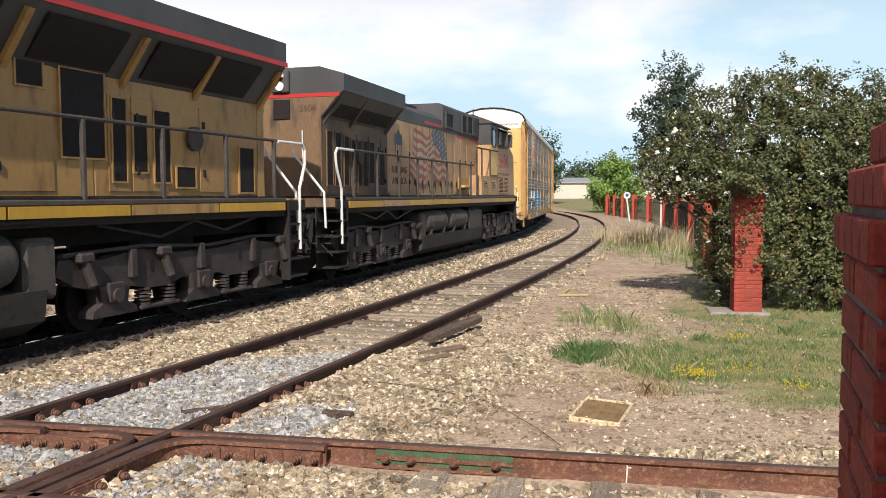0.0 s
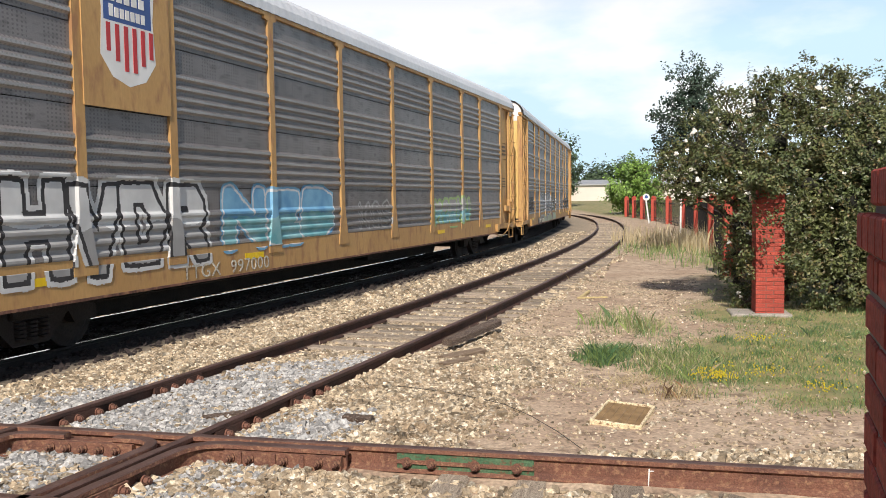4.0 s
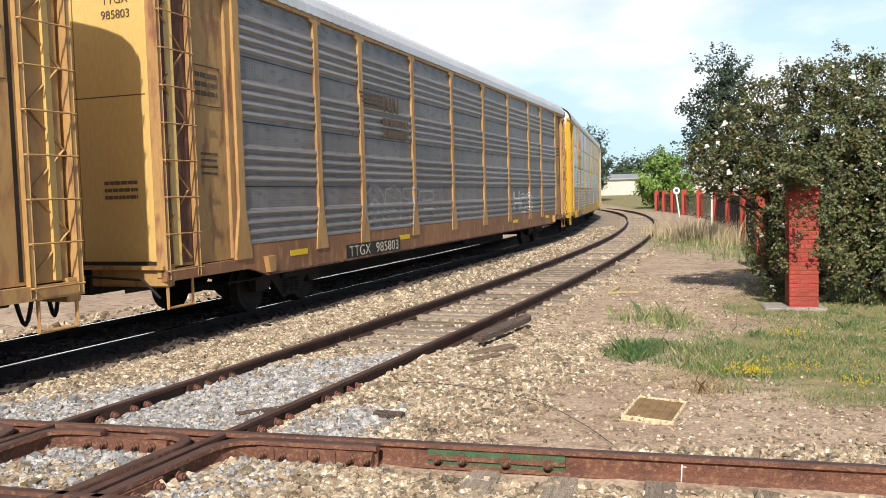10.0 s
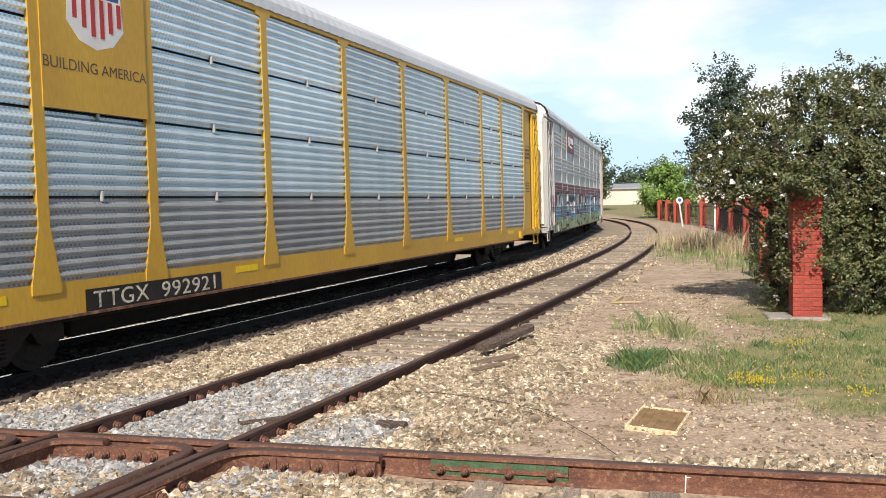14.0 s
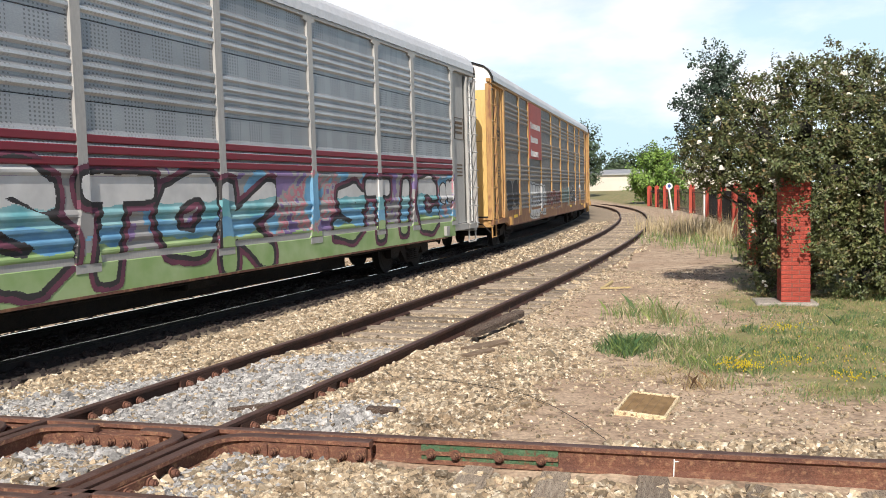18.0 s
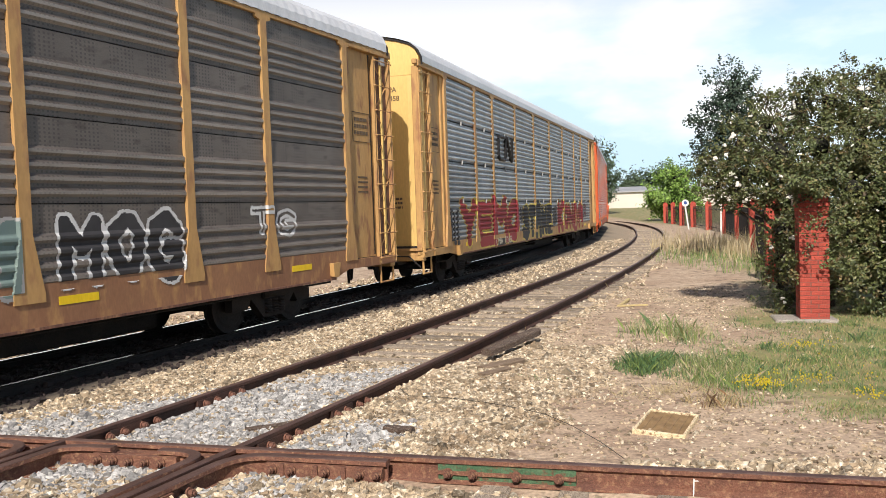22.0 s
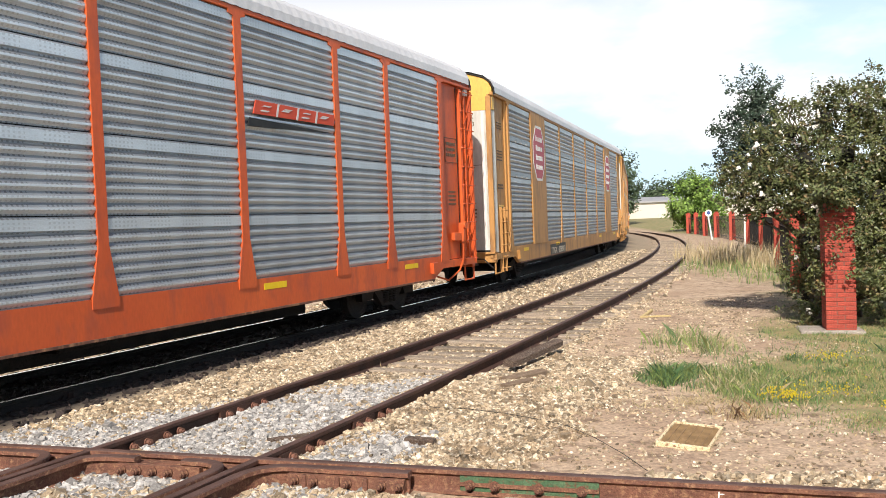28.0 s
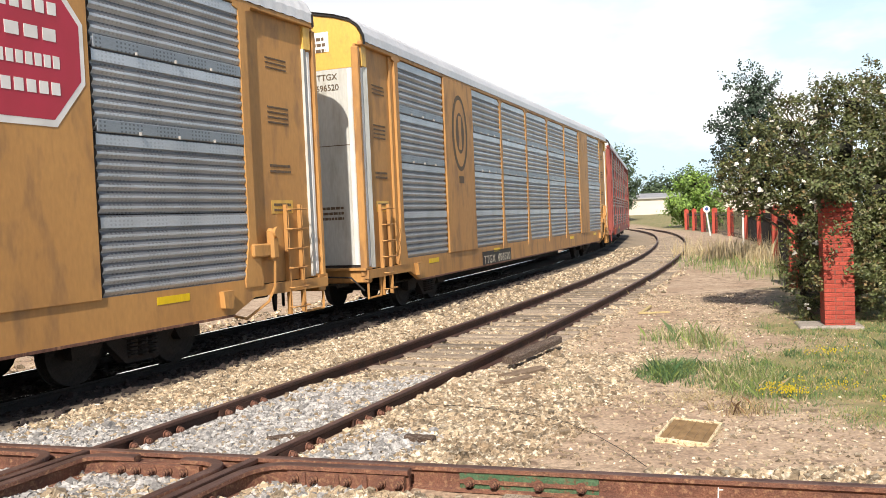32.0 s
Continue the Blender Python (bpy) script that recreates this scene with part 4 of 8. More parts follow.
YEL = dict(body=YELLOW, end=YELLOW_END, sheet=SHEET_DARK, ribs="split", eave=5.12, plain_bar=True)
STYLES = {
    1: dict(YEL, label="yellow car carrier with dark grey ribbed sides and a shield emblem", number="997000", excess=True, brake=True, plate=6.35, plate_back=False),
    2: dict(YEL, label="weathered yellow car carrier with dark grey ribbed sides and graffiti", number="987646", plate=5.7),
    3: dict(YEL, label="weathered yellow car carrier with dark ribbed sides and faded scrawls", body=YELLOW_RUSTY, posts=YELLOW, sill=SILL_RUST, number="985803", excess=True, plate=5.5),
    4: dict(YEL, label="bright yellow car carrier with shining silver ribbed sides", body=FRESH, end=FRESH_END, sheet=SHEET_SILVER, ribs="even", number="992921", plate=5.1, plain_bar=False, row_sheet={0: SHEET_GREY, 2: SHEET_SILVER}),
    5: dict(YEL, label="pale grey car carrier with a red band and large blue-green graffiti", body=GREY_PAINT, end=WHITE, sheet=SHEET_GREY, ribs="split", number="705486", plate=6.5, plate_w=2.2, plate_back=False),
    6: dict(YEL, label="tan car carrier with dark brown ribbed sides and a red billboard", body=YELLOW_RUSTY, posts=YELLOW, sill=SILL_RUST, sheet=SHEET_BROWN, number="996346", plate=6.35, plate_w=2.15, plate_back=False),
    7: dict(YEL, label="tan car carrier with dull silver ribbed sides and red graffiti", body=YELLOW, sheet=SHEET_DULL, ribs="even", gable=YELLOW_END, number="712458", mark="CNA", plate=6.25, plate_w=1.95, low=0.75, eave=5.2, plain_bar=False),
    8: dict(YEL, label="orange car carrier with silver ribbed sides", body=ORANGE, end=ORANGE, sheet=SHEET_MID, ribs="band", number="11398", mark="", plate_w=1.2, low=0.61, eave=5.17, brake=True),
    9: dict(YEL, label="tan car carrier with silver ribbed sides and red octagonal emblems", body=TAN, end=PALE_DOOR, gable=LOCO_BRIGHT, door_rise=-0.40, gable_label="yellow upper end sheet", placard=True, sheet=SHEET_DULL, ribs="band", seam_bands=(3.10, 4.11), brake=True, low_ladder=True, plate=6.95, low=0.61, eave=5.22, layout=[0, 1.65, 4.35, 6.4, 8.95, 11.7, 14.5, 17.2, 19.8, 21.6, 24.5, 26.5], solid=(2, 8), solid_posts=(1, 2, 7, 8), number="696503"),
    10: dict(YEL, label="tan car carrier with silver ribbed sides and an oval emblem", body=TAN, end=PALE_DOOR, gable=LOCO_BRIGHT, door_rise=-0.40, gable_label="yellow upper end sheet", placard=True, sheet=SHEET_DULL, ribs="band", seam_bands=(3.10, 4.11), brake=True, low_ladder=True, plate=6.95, low=0.61, eave=5.22, layout=[0, 1.65, 4.35, 6.4, 8.95, 11.7, 14.5, 17.2, 19.8, 21.6, 24.5, 26.5], solid=(2, 8), solid_posts=(1, 2, 7, 8), number="696520"),
    11: dict(YEL, label="red-brown car carrier with ribbed sides", body=RED_BROWN, end=RED_BROWN, sheet=SHEET_BROWN, number=""),
}
CARS = {k: autorack(k, v) for k, v in STYLES.items()}


# ---- the two locomotives ----
LOCO_HALF = 10.15


def big_truck_mesh():
    b = Solid()
    b.box(-2.5, 2.5, -1.0, 1.0, 0.75, 0.95)
    b.box(-0.8, 0.8, -0.6, 0.6, 0.95, 1.3)
    return b.mesh("truck_frame", TRUCK_GREY)


def side_frame_mesh():
    """One cast side of a three-axle truck, its outer face towards -y."""
    b = Solid()
    b.prism([(-2.95, 1.06), (-3.0, 0.86), (-2.7, 0.70), (-2.3, 0.62), (-1.55, 0.60), (-1.25, 0.54), (-0.75, 0.54), (-0.5, 0.62), (0.5, 0.62), (0.75, 0.54), (1.25, 0.54), (1.55, 0.60), (2.3, 0.62), (2.7, 0.70), (3.0, 0.86), (2.95, 1.06), (2.2, 1.02), (1.4, 1.12), (0.5, 1.02), (-0.5, 1.02), (-1.4, 1.12), (-2.2, 1.02)], "y", -1.30, -1.10)
    for k in (-2.0, 0.0, 2.0):
        b.prism([(k - 0.30, 0.66), (k - 0.24, 0.42), (k - 0.42, 0.33), (k - 0.44, 0.24), (k + 0.44, 0.24), (k + 0.42, 0.33), (k + 0.24, 0.42), (k + 0.30, 0.66)], "y", -1.36, -1.10)
        b.box(k - 0.16, k + 0.16, -1.40, -1.34, 0.42, 0.70, 0.03)
        b.tube((k, -1.38, 0.52), (k, -1.44, 0.52), 0.10, 12)
    for k in (-1.0, 1.0):
        for z in np.arange(0.30, 0.54, 0.055):
            b.tube((k - 0.28, -1.22, z), (k - 0.28, -1.22, z + 0.032), 0.12, 10)
            b.tube((k + 0.28, -1.22, z), (k + 0.28, -1.22, z + 0.032), 0.12, 10)
        b.box(k - 0.45, k + 0.45, -1.34, -1.10, 0.24, 0.30, 0.02)
    for k in (-2.55, -0.95, 2.4):
        b.tube((k, -1.34, 1.04), (k + 0.1, -1.40, 0.70), 0.07, 10)
        b.box(k - 0.14, k + 0.14, -1.42, -1.28, 1.0, 1.14, 0.03)
    for k in (-1.6, 0.0, 1.5):
        b.box(k - 0.07, k + 0.07, -1.37, -1.28, 0.72, 1.14, 0.02)
    b.tube((2.7, -1.30, 1.0), (3.1, -1.36, 1.06), 0.09, 12)
    b.path([(-2.9, -1.3, 1.12), (-1.4, -1.34, 1.17), (0.2, -1.32, 1.09), (1.4, -1.34, 1.17), (2.9, -1.3, 1.14)], 0.028, 6)
    return b.mesh("side_frame", CAST)


def frame_hole_mesh():
    b = Solid()
    b.prism([(0.05 * math.cos(a), 0.09 * math.sin(a)) for a in np.linspace(0, 2 * math.pi, 13)[:-1]], "y", -0.004, 0.004)
    return b.mesh("frame_hole", VENT)


def rounded(x0, x1, z0, z1, c):
    """A rectangle with rounded corners."""
    out = []
    for cx, cz, a0 in ((x1 - c, z1 - c, 0), (x0 + c, z1 - c, 90), (x0 + c, z0 + c, 180), (x1 - c, z0 + c, 270)):
        out += [(cx + c * math.cos(math.radians(a0 + k)), cz + c * math.sin(math.radians(a0 + k))) for k in (0, 22, 45, 68, 90)]
    return out


def wing_outline(low, high):
    return [(-0.93, 3.58), (-1.46, low), (-1.46, high), (-0.9, high + 0.17), (0.9, high + 0.17), (1.46, high), (1.46, low), (0.93, 3.58)]


def rx(r0, r1):
    """From metres ahead of the radiator end to the model's own x."""
    return LOCO_HALF - r1, LOCO_HALF - r0


def locomotive(paint, vents, number, flag, label):
    loco = thing("locomotive", label, "locomotive", "locomotives of the train")
    wheels = []
    P = lambda name, solid, material, lab="", smooth=False: part(name, solid, material, loco, lab, smooth=smooth)
    b = Solid()
    b.box(-9.9, 9.9, -1.42, 1.42, 1.50, 1.68, 0.02)
    b.box(-9.9, 9.9, -0.7, 0.7, 1.2, 1.5)
    P("frame", b, GRIME)
    for y in (-1, 1):
        b = Solid()
        b.box(-9.4, 9.4, *sorted((y * 1.38, y * 1.50)), 1.765, 1.84, 0.015)
        P("walkway_edge", b, TANK, "grimy walkway edge")
        for k in range(9):
            b = Solid()
            b.box(-9.4 + 2.09 * k, -9.4 + 2.09 * k + 2.05, *sorted((y * 1.40, y * 1.495)), 1.615, 1.762)
            P("edge_stripe", b, FRESH if k in (0, 1, 4, 5, 6, 8) else (LOCO_TAN if flag else paint), "yellow stripe below the walkway")
        b = Solid()
        b.box(-9.4, 9.4, *sorted((y * 0.92, y * 1.47)), 1.842, 1.87)
        P("walkway", b, GRIME)
        # railing
        for r in (1.1, 2.6, 4.2, 5.78, 7.16, 8.75, 10.34, 11.74):
            x = LOCO_HALF - r
            b = Solid()
            b.box(x - 0.035, x + 0.035, y * 1.46 - 0.03, y * 1.46 + 0.03, 1.70, 2.88, 0.01)
            P("railing_post", b, TANK)
        b = Solid()
        b.tube((LOCO_HALF - 0.6, y * 1.46, 2.88), (LOCO_HALF - 12.15, y * 1.46, 2.91), 0.028, 8)
        b.path([(LOCO_HALF - 12.15, y * 1.46, 2.91), (LOCO_HALF - 12.3, y * 1.46, 3.0), (LOCO_HALF - 12.62, y * 1.46, 3.56), (LOCO_HALF - 16.15, y * 1.46, 3.59)], 0.028, 6)
        P("handrail", b, TANK, "grey pipe handrail")
        for r, z0 in ((12.62, 2.62), (13.41, 2.6), (14.76, 2.6)):
            b = Solid()
            b.box(LOCO_HALF - r - 0.03, LOCO_HALF - r + 0.03, y * 1.46 - 0.025, y * 1.46 + 0.025, 1.70 if r < 13 else z0, 3.56, 0.008)
            P("railing_post", b, TANK)
        for s in (-1, 1):
            x = s * LOCO_HALF
            b = Solid()
            if s < 0:
                b.path([(x + 0.5, y * 1.46, 2.25), (x + 0.30, y * 1.5, 2.0), (x + 0.28, y * 1.51, 0.86)], 0.03, 8)
            else:
                b.path([(x - s * 1.0, y * 1.49, 2.87), (x - s * 0.12, y * 1.49, 2.87), (x - s * 0.02, y * 1.49, 2.76), (x - s * 0.04, y * 1.50, 2.5), (x - s * 0.28, y * 1.51, 2.02), (x - s * 0.28, y * 1.51, 0.86)], 0.03, 8)
            P("corner_handrail", b, WHITE, "white bent corner handrail")
            b = Solid()
            b.path([(x + s * 0.03, y * 0.55, 2.85), (x + s * 0.04, y * 0.62, 2.7), (x + s * 0.04, y * 1.25, 1.95), (x + s * 0.04, y * 1.28, 1.2)], 0.028, 8)
            P("end_handrail", b, WHITE, "white sloping end handrail")
            b = Solid()
            for k in range(4):
                z = 0.34 + 0.33 * k
                b.box(*sorted((x - s * 0.62, x - s * 0.02)), *sorted((y * 1.05, y * 1.52)), z, z + 0.035)
            P("step", b, GRIME, "open metal boarding steps")
            b = Solid()
            b.box(*sorted((x - s * 0.66, x - s * 0.62)), *sorted((y * 1.0, y * 1.5)), 0.3, 1.66)
            b.box(*sorted((x - s * 0.60, x - s * 0.0)), *sorted((y * 1.02, y * 1.05)), 0.3, 1.66)
            P("step_side", b, GRIME)
    for s in (-1, 1):
        x = s * LOCO_HALF
        b = Solid()
        b.prism([(-1.02, 1.66), (-1.02, 0.55), (-0.7, 0.22), (0.7, 0.22), (1.02, 0.55), (1.02, 1.66)], "x", x - s * 0.3, x - s * 0.16)
        b.box(*sorted((x - s * 0.02, x - s * 0.7)), -1.5, 1.5, 1.60, 1.80, 0.02)
        P("pilot", b, GRIME, "dark end plate and pilot")
        b = Solid()
        b.box(*sorted((x - s * 0.01, x + s * 0.0)), -1.48, 1.48, 1.64, 1.83)
        P("end_stripe", b, paint)
        for k in (-0.75, -0.55, 0.55, 0.75, 0.95):
            b = Solid()
            b.path([(x - s * 0.05, k, 1.5), (x + s * 0.18, k * 1.03, 1.35), (x + s * 0.24, k * 0.98, 1.05), (x + s * 0.12, k, 0.8)], 0.028, 6)
            P("brake_hose", b, BLACK, "black rubber hose")
        part("coupler", once(KIT, "coupler", coupler_mesh), None, loco, "", pose(x * 0.985, 0, 0.02, 0, 0, 0 if s < 0 else 180))
    # hood
    b = Solid()
    fore = LOCO_TAN if flag else paint
    b.box(*rx(0.75, 5.0), -0.92, 0.92, 1.87, 3.96, 0.02)
    P("hood", b, paint)
    b = Solid()
    b.box(*rx(5.0, 15.03), -0.92, 0.92, 1.87, 3.96, 0.02)
    P("hood", b, fore)
    for y in (-1, 1):
        b = Solid()
        b.box(*rx(8.2, 11.95), *sorted((y * 0.92, y * 0.93)), 4.05, 4.14)
        P("red_stripe", b, RED)
        b = Solid()
        b.box(*rx(11.95, 15.03), *sorted((y * 0.92, y * 0.93)), 3.86, 3.95)
        P("red_stripe", b, RED)
    b = Solid()
    b.prism([(-0.92, 3.962), (-0.92, 4.30), (-0.7, 4.48), (0.7, 4.48), (0.92, 4.30), (0.92, 3.962)], "x", *rx(4.7, 15.03))
    P("hood_top", b, LOCO_GREY, "dark grey hood top")
    b = Solid()
    b.prism([(-0.96, 4.06), (-0.98, 4.76), (-0.85, 4.86), (0.85, 4.86), (0.98, 4.76), (0.96, 4.06)], "x", *rx(10.0, 15.2))
    P("upper_housing", b, LOCO_GREY)
    b = Solid()
    b.tube((LOCO_HALF - 5.6, 0, 4.45), (LOCO_HALF - 6.3, 0, 4.45), 0.34, 12)
    b.box(*rx(6.6, 8.6), -0.55, 0.55, 4.46, 4.62, 0.04)
    P("exhaust", b, GRIME)
    for y in (-1, 1):
        for r0, r1, z0, z1 in ((10.35, 11.15, 4.14, 4.57), (12.42, 13.02, 4.10, 4.67), (13.22, 13.85, 4.12, 4.70)):
            b = Solid()
            b.box(*rx(r0, r1), *sorted((y * 0.95, y * 0.995)), z0, z1)
            vent = P("upper_vent", b, VENT, "dark upper air screen")
            f = Solid()
            xa, xb = rx(r0, r1)
            for c in ((xa - 0.05, xb + 0.05, z1, z1 + 0.05), (xa - 0.05, xb + 0.05, z0 - 0.05, z0), (xa - 0.05, xa, z0, z1), (xb, xb + 0.05, z0, z1)):
                f.box(c[0], c[1], *sorted((y * 0.95, y * 1.01)), c[2], c[3])
            part("vent_frame", f, LOCO_GREY, vent)
        b = Solid()
        b.box(*rx(14.05, 14.5), *sorted((y * 0.95, y * 0.985)), 4.08, 4.52, 0.01)
        P("upper_hatch", b, LOCO_GREY)
    # radiator with its overhanging wings
    b = Solid()
    wing = 4.75 if flag else 8.7
    b.prism(wing_outline(*((4.16, 4.50) if flag else (4.29, 4.70))), "x", *rx(0.6, wing))
    P("radiator", b, LOCO_GREY, "dark grey flared radiator housing")
    for y in (-1, 1):
        b = Solid()
        b.box(*rx(0.58, wing + 0.02), *sorted((y * 1.455, y * 1.475)), 4.13 if flag else 4.26, 4.2 if flag else 4.345)
        P("wing_edge", b, LOCO_GREY if flag else RED)
        for r0, r1 in ((1.0, 2.15), (2.3, 4.5)) if flag else ((1.35, 2.62), (2.75, 4.1), (4.75, 6.2), (6.9, 8.4)):
            b = Solid()
            x0, x1 = rx(r0, r1)
            b.add([(x0, y * 0.99, 3.63), (x1, y * 0.99, 3.63), (x1, y * 1.42, 4.13), (x0, y * 1.42, 4.13), (x0, y * 0.96, 3.66), (x1, y * 0.96, 3.66), (x1, y * 1.39, 4.16), (x0, y * 1.39, 4.16)],
                  [(0, 1, 2, 3), (4, 7, 6, 5), (0, 4, 5, 1), (1, 5, 6, 2), (2, 6, 7, 3), (3, 7, 4, 0)])
            P("intake_screen", b, VENT, "dark radiator intake screen")
        for r in (0.75, 2.22, 4.65) if flag else (0.75, 2.68, 4.4, 6.5):
            b = Solid()
            x0, x1 = rx(r - 0.05, r + 0.05)
            b.add([(x0, y * 0.93, 3.45), (x1, y * 0.93, 3.45), (x1, y * 1.44, 4.14), (x0, y * 1.44, 4.14), (x0, y * 0.93, 3.75), (x1, y * 0.93, 3.75), (x1, y * 1.30, 4.2), (x0, y * 1.30, 4.2)],
                  [(0, 1, 2, 3), (4, 7, 6, 5), (0, 4, 5, 1), (1, 5, 6, 2), (2, 6, 7, 3), (3, 7, 4, 0)])
            P("wing_brace", b, LOCO_GREY if flag else paint)
        # doors, dark screens, latches
        for r0, r1, z0, z1 in vents:
            b = Solid()
            b.box(*rx(r0, r1), *sorted((y * 0.92, y * 0.945)), z0, z1, 0.006)
            P("hood_screen", b, VENT, "dark air screen")
            b = Solid()
            x0, x1 = rx(r0, r1)
            f = 0.03
            for c in ((x0 - f, x1 + f, z1, z1 + f), (x0 - f, x1 + f, z0 - f, z0), (x0 - f, x0, z0, z1), (x1, x1 + f, z0, z1)):
                b.box(c[0], c[1], *sorted((y * 0.92, y * 0.955)), c[2], c[3])
            P("screen_frame", b, paint)
        seams = [0.8, 1.7, 2.6, 3.4, 4.25, 4.75, 5.7, 6.75, 7.6, 8.4, 9.2, 10.0, 10.8, 11.6, 12.4, 13.2, 14.0]
        for a, c in zip(seams, seams[1:]):
            if any(r0 < c and r1 > a and r1 - r0 > 0.45 for r0, r1, *_ in vents) or (flag and 6.6 < a < 10.9):
                continue
            b = Solid()
            b.box(*rx(a + 0.03, c - 0.03), *sorted((y * 0.92, y * 0.935)), 1.95, 3.85 if a > 4.7 else 3.35, 0.006)
            P("hood_door", b, fore if a > 4.6 else paint)
            for z in (2.2, 3.0):
                b = Solid()
                b.box(*rx(c - 0.16, c - 0.10), *sorted((y * 0.93, y * 0.965)), z, z + 0.12, 0.01)
                P("door_latch", b, BLACK)
    b = Solid()
    s = 1 if flag else -1
    b.tube((LOCO_HALF - 2.75, s * 1.0, 2.82), (LOCO_HALF - 2.75, s * 0.93, 2.82), 0.2, 16)
    P("brake_wheel", b, TANK)
    # radiator end: face, lamps, number boards
    xe = LOCO_HALF - 0.6
    b = Solid()
    b.prism([(-0.93, 1.87), (-0.93, 3.6), (-1.3, 4.02), (1.3, 4.02), (0.93, 3.6), (0.93, 1.87)], "x", xe - 0.2, xe + 0.02)
    P("hood_end", b, paint)
    b = Solid()
    b.box(xe, xe + 0.028, -1.36, 1.36, 4.02, 4.10)
    P("red_stripe", b, RED)
    b = Solid()
    b.box(xe + 0.01, xe + 0.10, -0.2, 0.2, 4.12, 4.62, 0.03)
    P("lamp_housing", b, LOCO_GREY)
    for z in (4.26, 4.48):
        b = Solid()
        b.tube((xe + 0.09, 0, z), (xe + 0.13, 0, z), 0.10, 16)
        P("headlight", b, LAMP_GLASS, "round glass headlight")
    b = Solid()
    b.box(xe + 0.01, xe + 0.05, -0.2, 0.2, 3.55, 3.98, 0.02)
    P("number_board", b, VENT)
    for y in (-0.62, 0.62):
        part("lettering", text_mesh(number, 0.20, STENCIL), None, loco, "", pose(xe + 0.03, y, 3.72, 90, 0, 90))
    b = Solid()
    for y in (-0.5, 0.5):
        b.tube((xe + 0.06, y, 2.2), (xe + 0.06, y, 3.3), 0.018, 6)
    P("grab_iron", b, WHITE)
    # cab and nose
    x0, x1 = rx(15.03, 18.3)
    b = Solid()
    b.box(x0, x1, -1.42, 1.42, 1.87, 3.80, 0.015)
    P("cab", b, fore)
    b = Solid()
    b.box(x0, x1, -1.42, 1.42, 3.802, 4.63, 0.02)
    P("cab_upper", b, LOCO_GREY, "grey upper cab wall")
    b = Solid()
    b.prism([(-1.52, 4.60), (-1.50, 4.65), (-1.1, 4.82), (-0.5, 4.92), (0.5, 4.92), (1.1, 4.82), (1.50, 4.65), (1.52, 4.60)], "x", x0 - 0.15, x1 + 0.05)
    P("cab_roof", b, TANK, "dusty grey cab roof")
    b = Solid()
    b.box(*rx(15.6, 17.2), -0.6, 0.6, 4.90, 5.02, 0.05)
    P("roof_box", b, TANK)
    nose_r = lambda r: LOCO_HALF - r
    b = Solid()
    b.prism([(nose_r(18.3), 1.87), (nose_r(18.3), 3.93), (nose_r(18.75), 3.89), (nose_r(19.62), 3.58), (nose_r(19.7), 3.45), (nose_r(19.78), 1.87)], "y", -1.38, 1.38)
    P("nose", b, fore)
    for y in (-1, 1):
        # locker beside the walkway
        b = Solid()
        b.box(*rx(13.55, 15.02), *sorted((y * 0.94, y * 1.42)), 1.87, 2.60, 0.012)
        P("locker", b, fore)
        b = Solid()
        for k in range(7):
            b.box(*rx(13.7 + 0.36 * k, 13.76 + 0.36 * k), *sorted((y * 1.42, y * 1.445)), 1.90, 1.94)
        P("hinge", b, LOCO_DIRTY)
        for r0, r1 in ((15.05, 15.25), (15.94, 16.2)):
            b = Solid()
            b.box(*rx(r0, r1), *sorted((y * 1.42, y * 1.43)), 3.80, 3.88)
            P("red_stripe", b, RED)
        b = Solid()
        b.prism(rounded(*rx(15.27, 15.92), 3.74, 4.40, 0.16), "y", *sorted((y * 1.41, y * 1.435)))
        pane = P("cab_window", b, DARK_GLASS, "dark rounded cab window")
        f = Solid()
        ring, hole = rounded(*rx(15.23, 15.96), 3.70, 4.44, 0.2), rounded(*rx(15.29, 15.90), 3.76, 4.38, 0.15)
        n = len(ring)
        f.add([(x, y * 1.455, z) for x, z in ring] + [(x, y * 1.455, z) for x, z in hole] + [(x, y * 1.41, z) for x, z in ring], [(k, (k + 1) % n, n + (k + 1) % n, n + k) for k in range(n)] + [(k, 2 * n + k, 2 * n + (k + 1) % n, (k + 1) % n) for k in range(n)])
        part("window_gasket", f, BLACK, pane)
        b = Solid()
        b.box(*rx(16.42, 18.22), *sorted((y * 1.41, y * 1.432)), 3.84, 4.50)
        recess = P("window_recess", b, VENT, "dark opening of the sliding cab windows")
        for r0, r1, col in ((16.5, 17.0, TINTED), (17.5, 17.98, TINTED)):
            g = Solid()
            g.box(*rx(r0, r1), *sorted((y * 1.43, y * 1.442)), 3.90, 4.36, 0.01)
            part("cab_window", g, col, recess, "blue-tinted sliding window")
            f = Solid()
            xa, xb = rx(r0, r1)
            for c in ((xa - 0.04, xb + 0.04, 4.36, 4.40), (xa - 0.04, xb + 0.04, 3.86, 3.90), (xa - 0.04, xa, 3.90, 4.36), (xb, xb + 0.04, 3.90, 4.36)):
                f.box(c[0], c[1], *sorted((y * 1.43, y * 1.465)), c[2], c[3])
            part("window_frame", f, TANK, recess)
        for r in (17.2, 18.05):
            b = Solid()
            x, _ = rx(r, r)
            b.prism([(x, y * 1.44), (x + 0.05, y * 1.44), (x - 0.06, y * 1.64), (x - 0.09, y * 1.64)], "z", 3.84, 4.36)
            P("wind_deflector", b, TANK, "grey wind deflector beside the window")
        b = Solid()
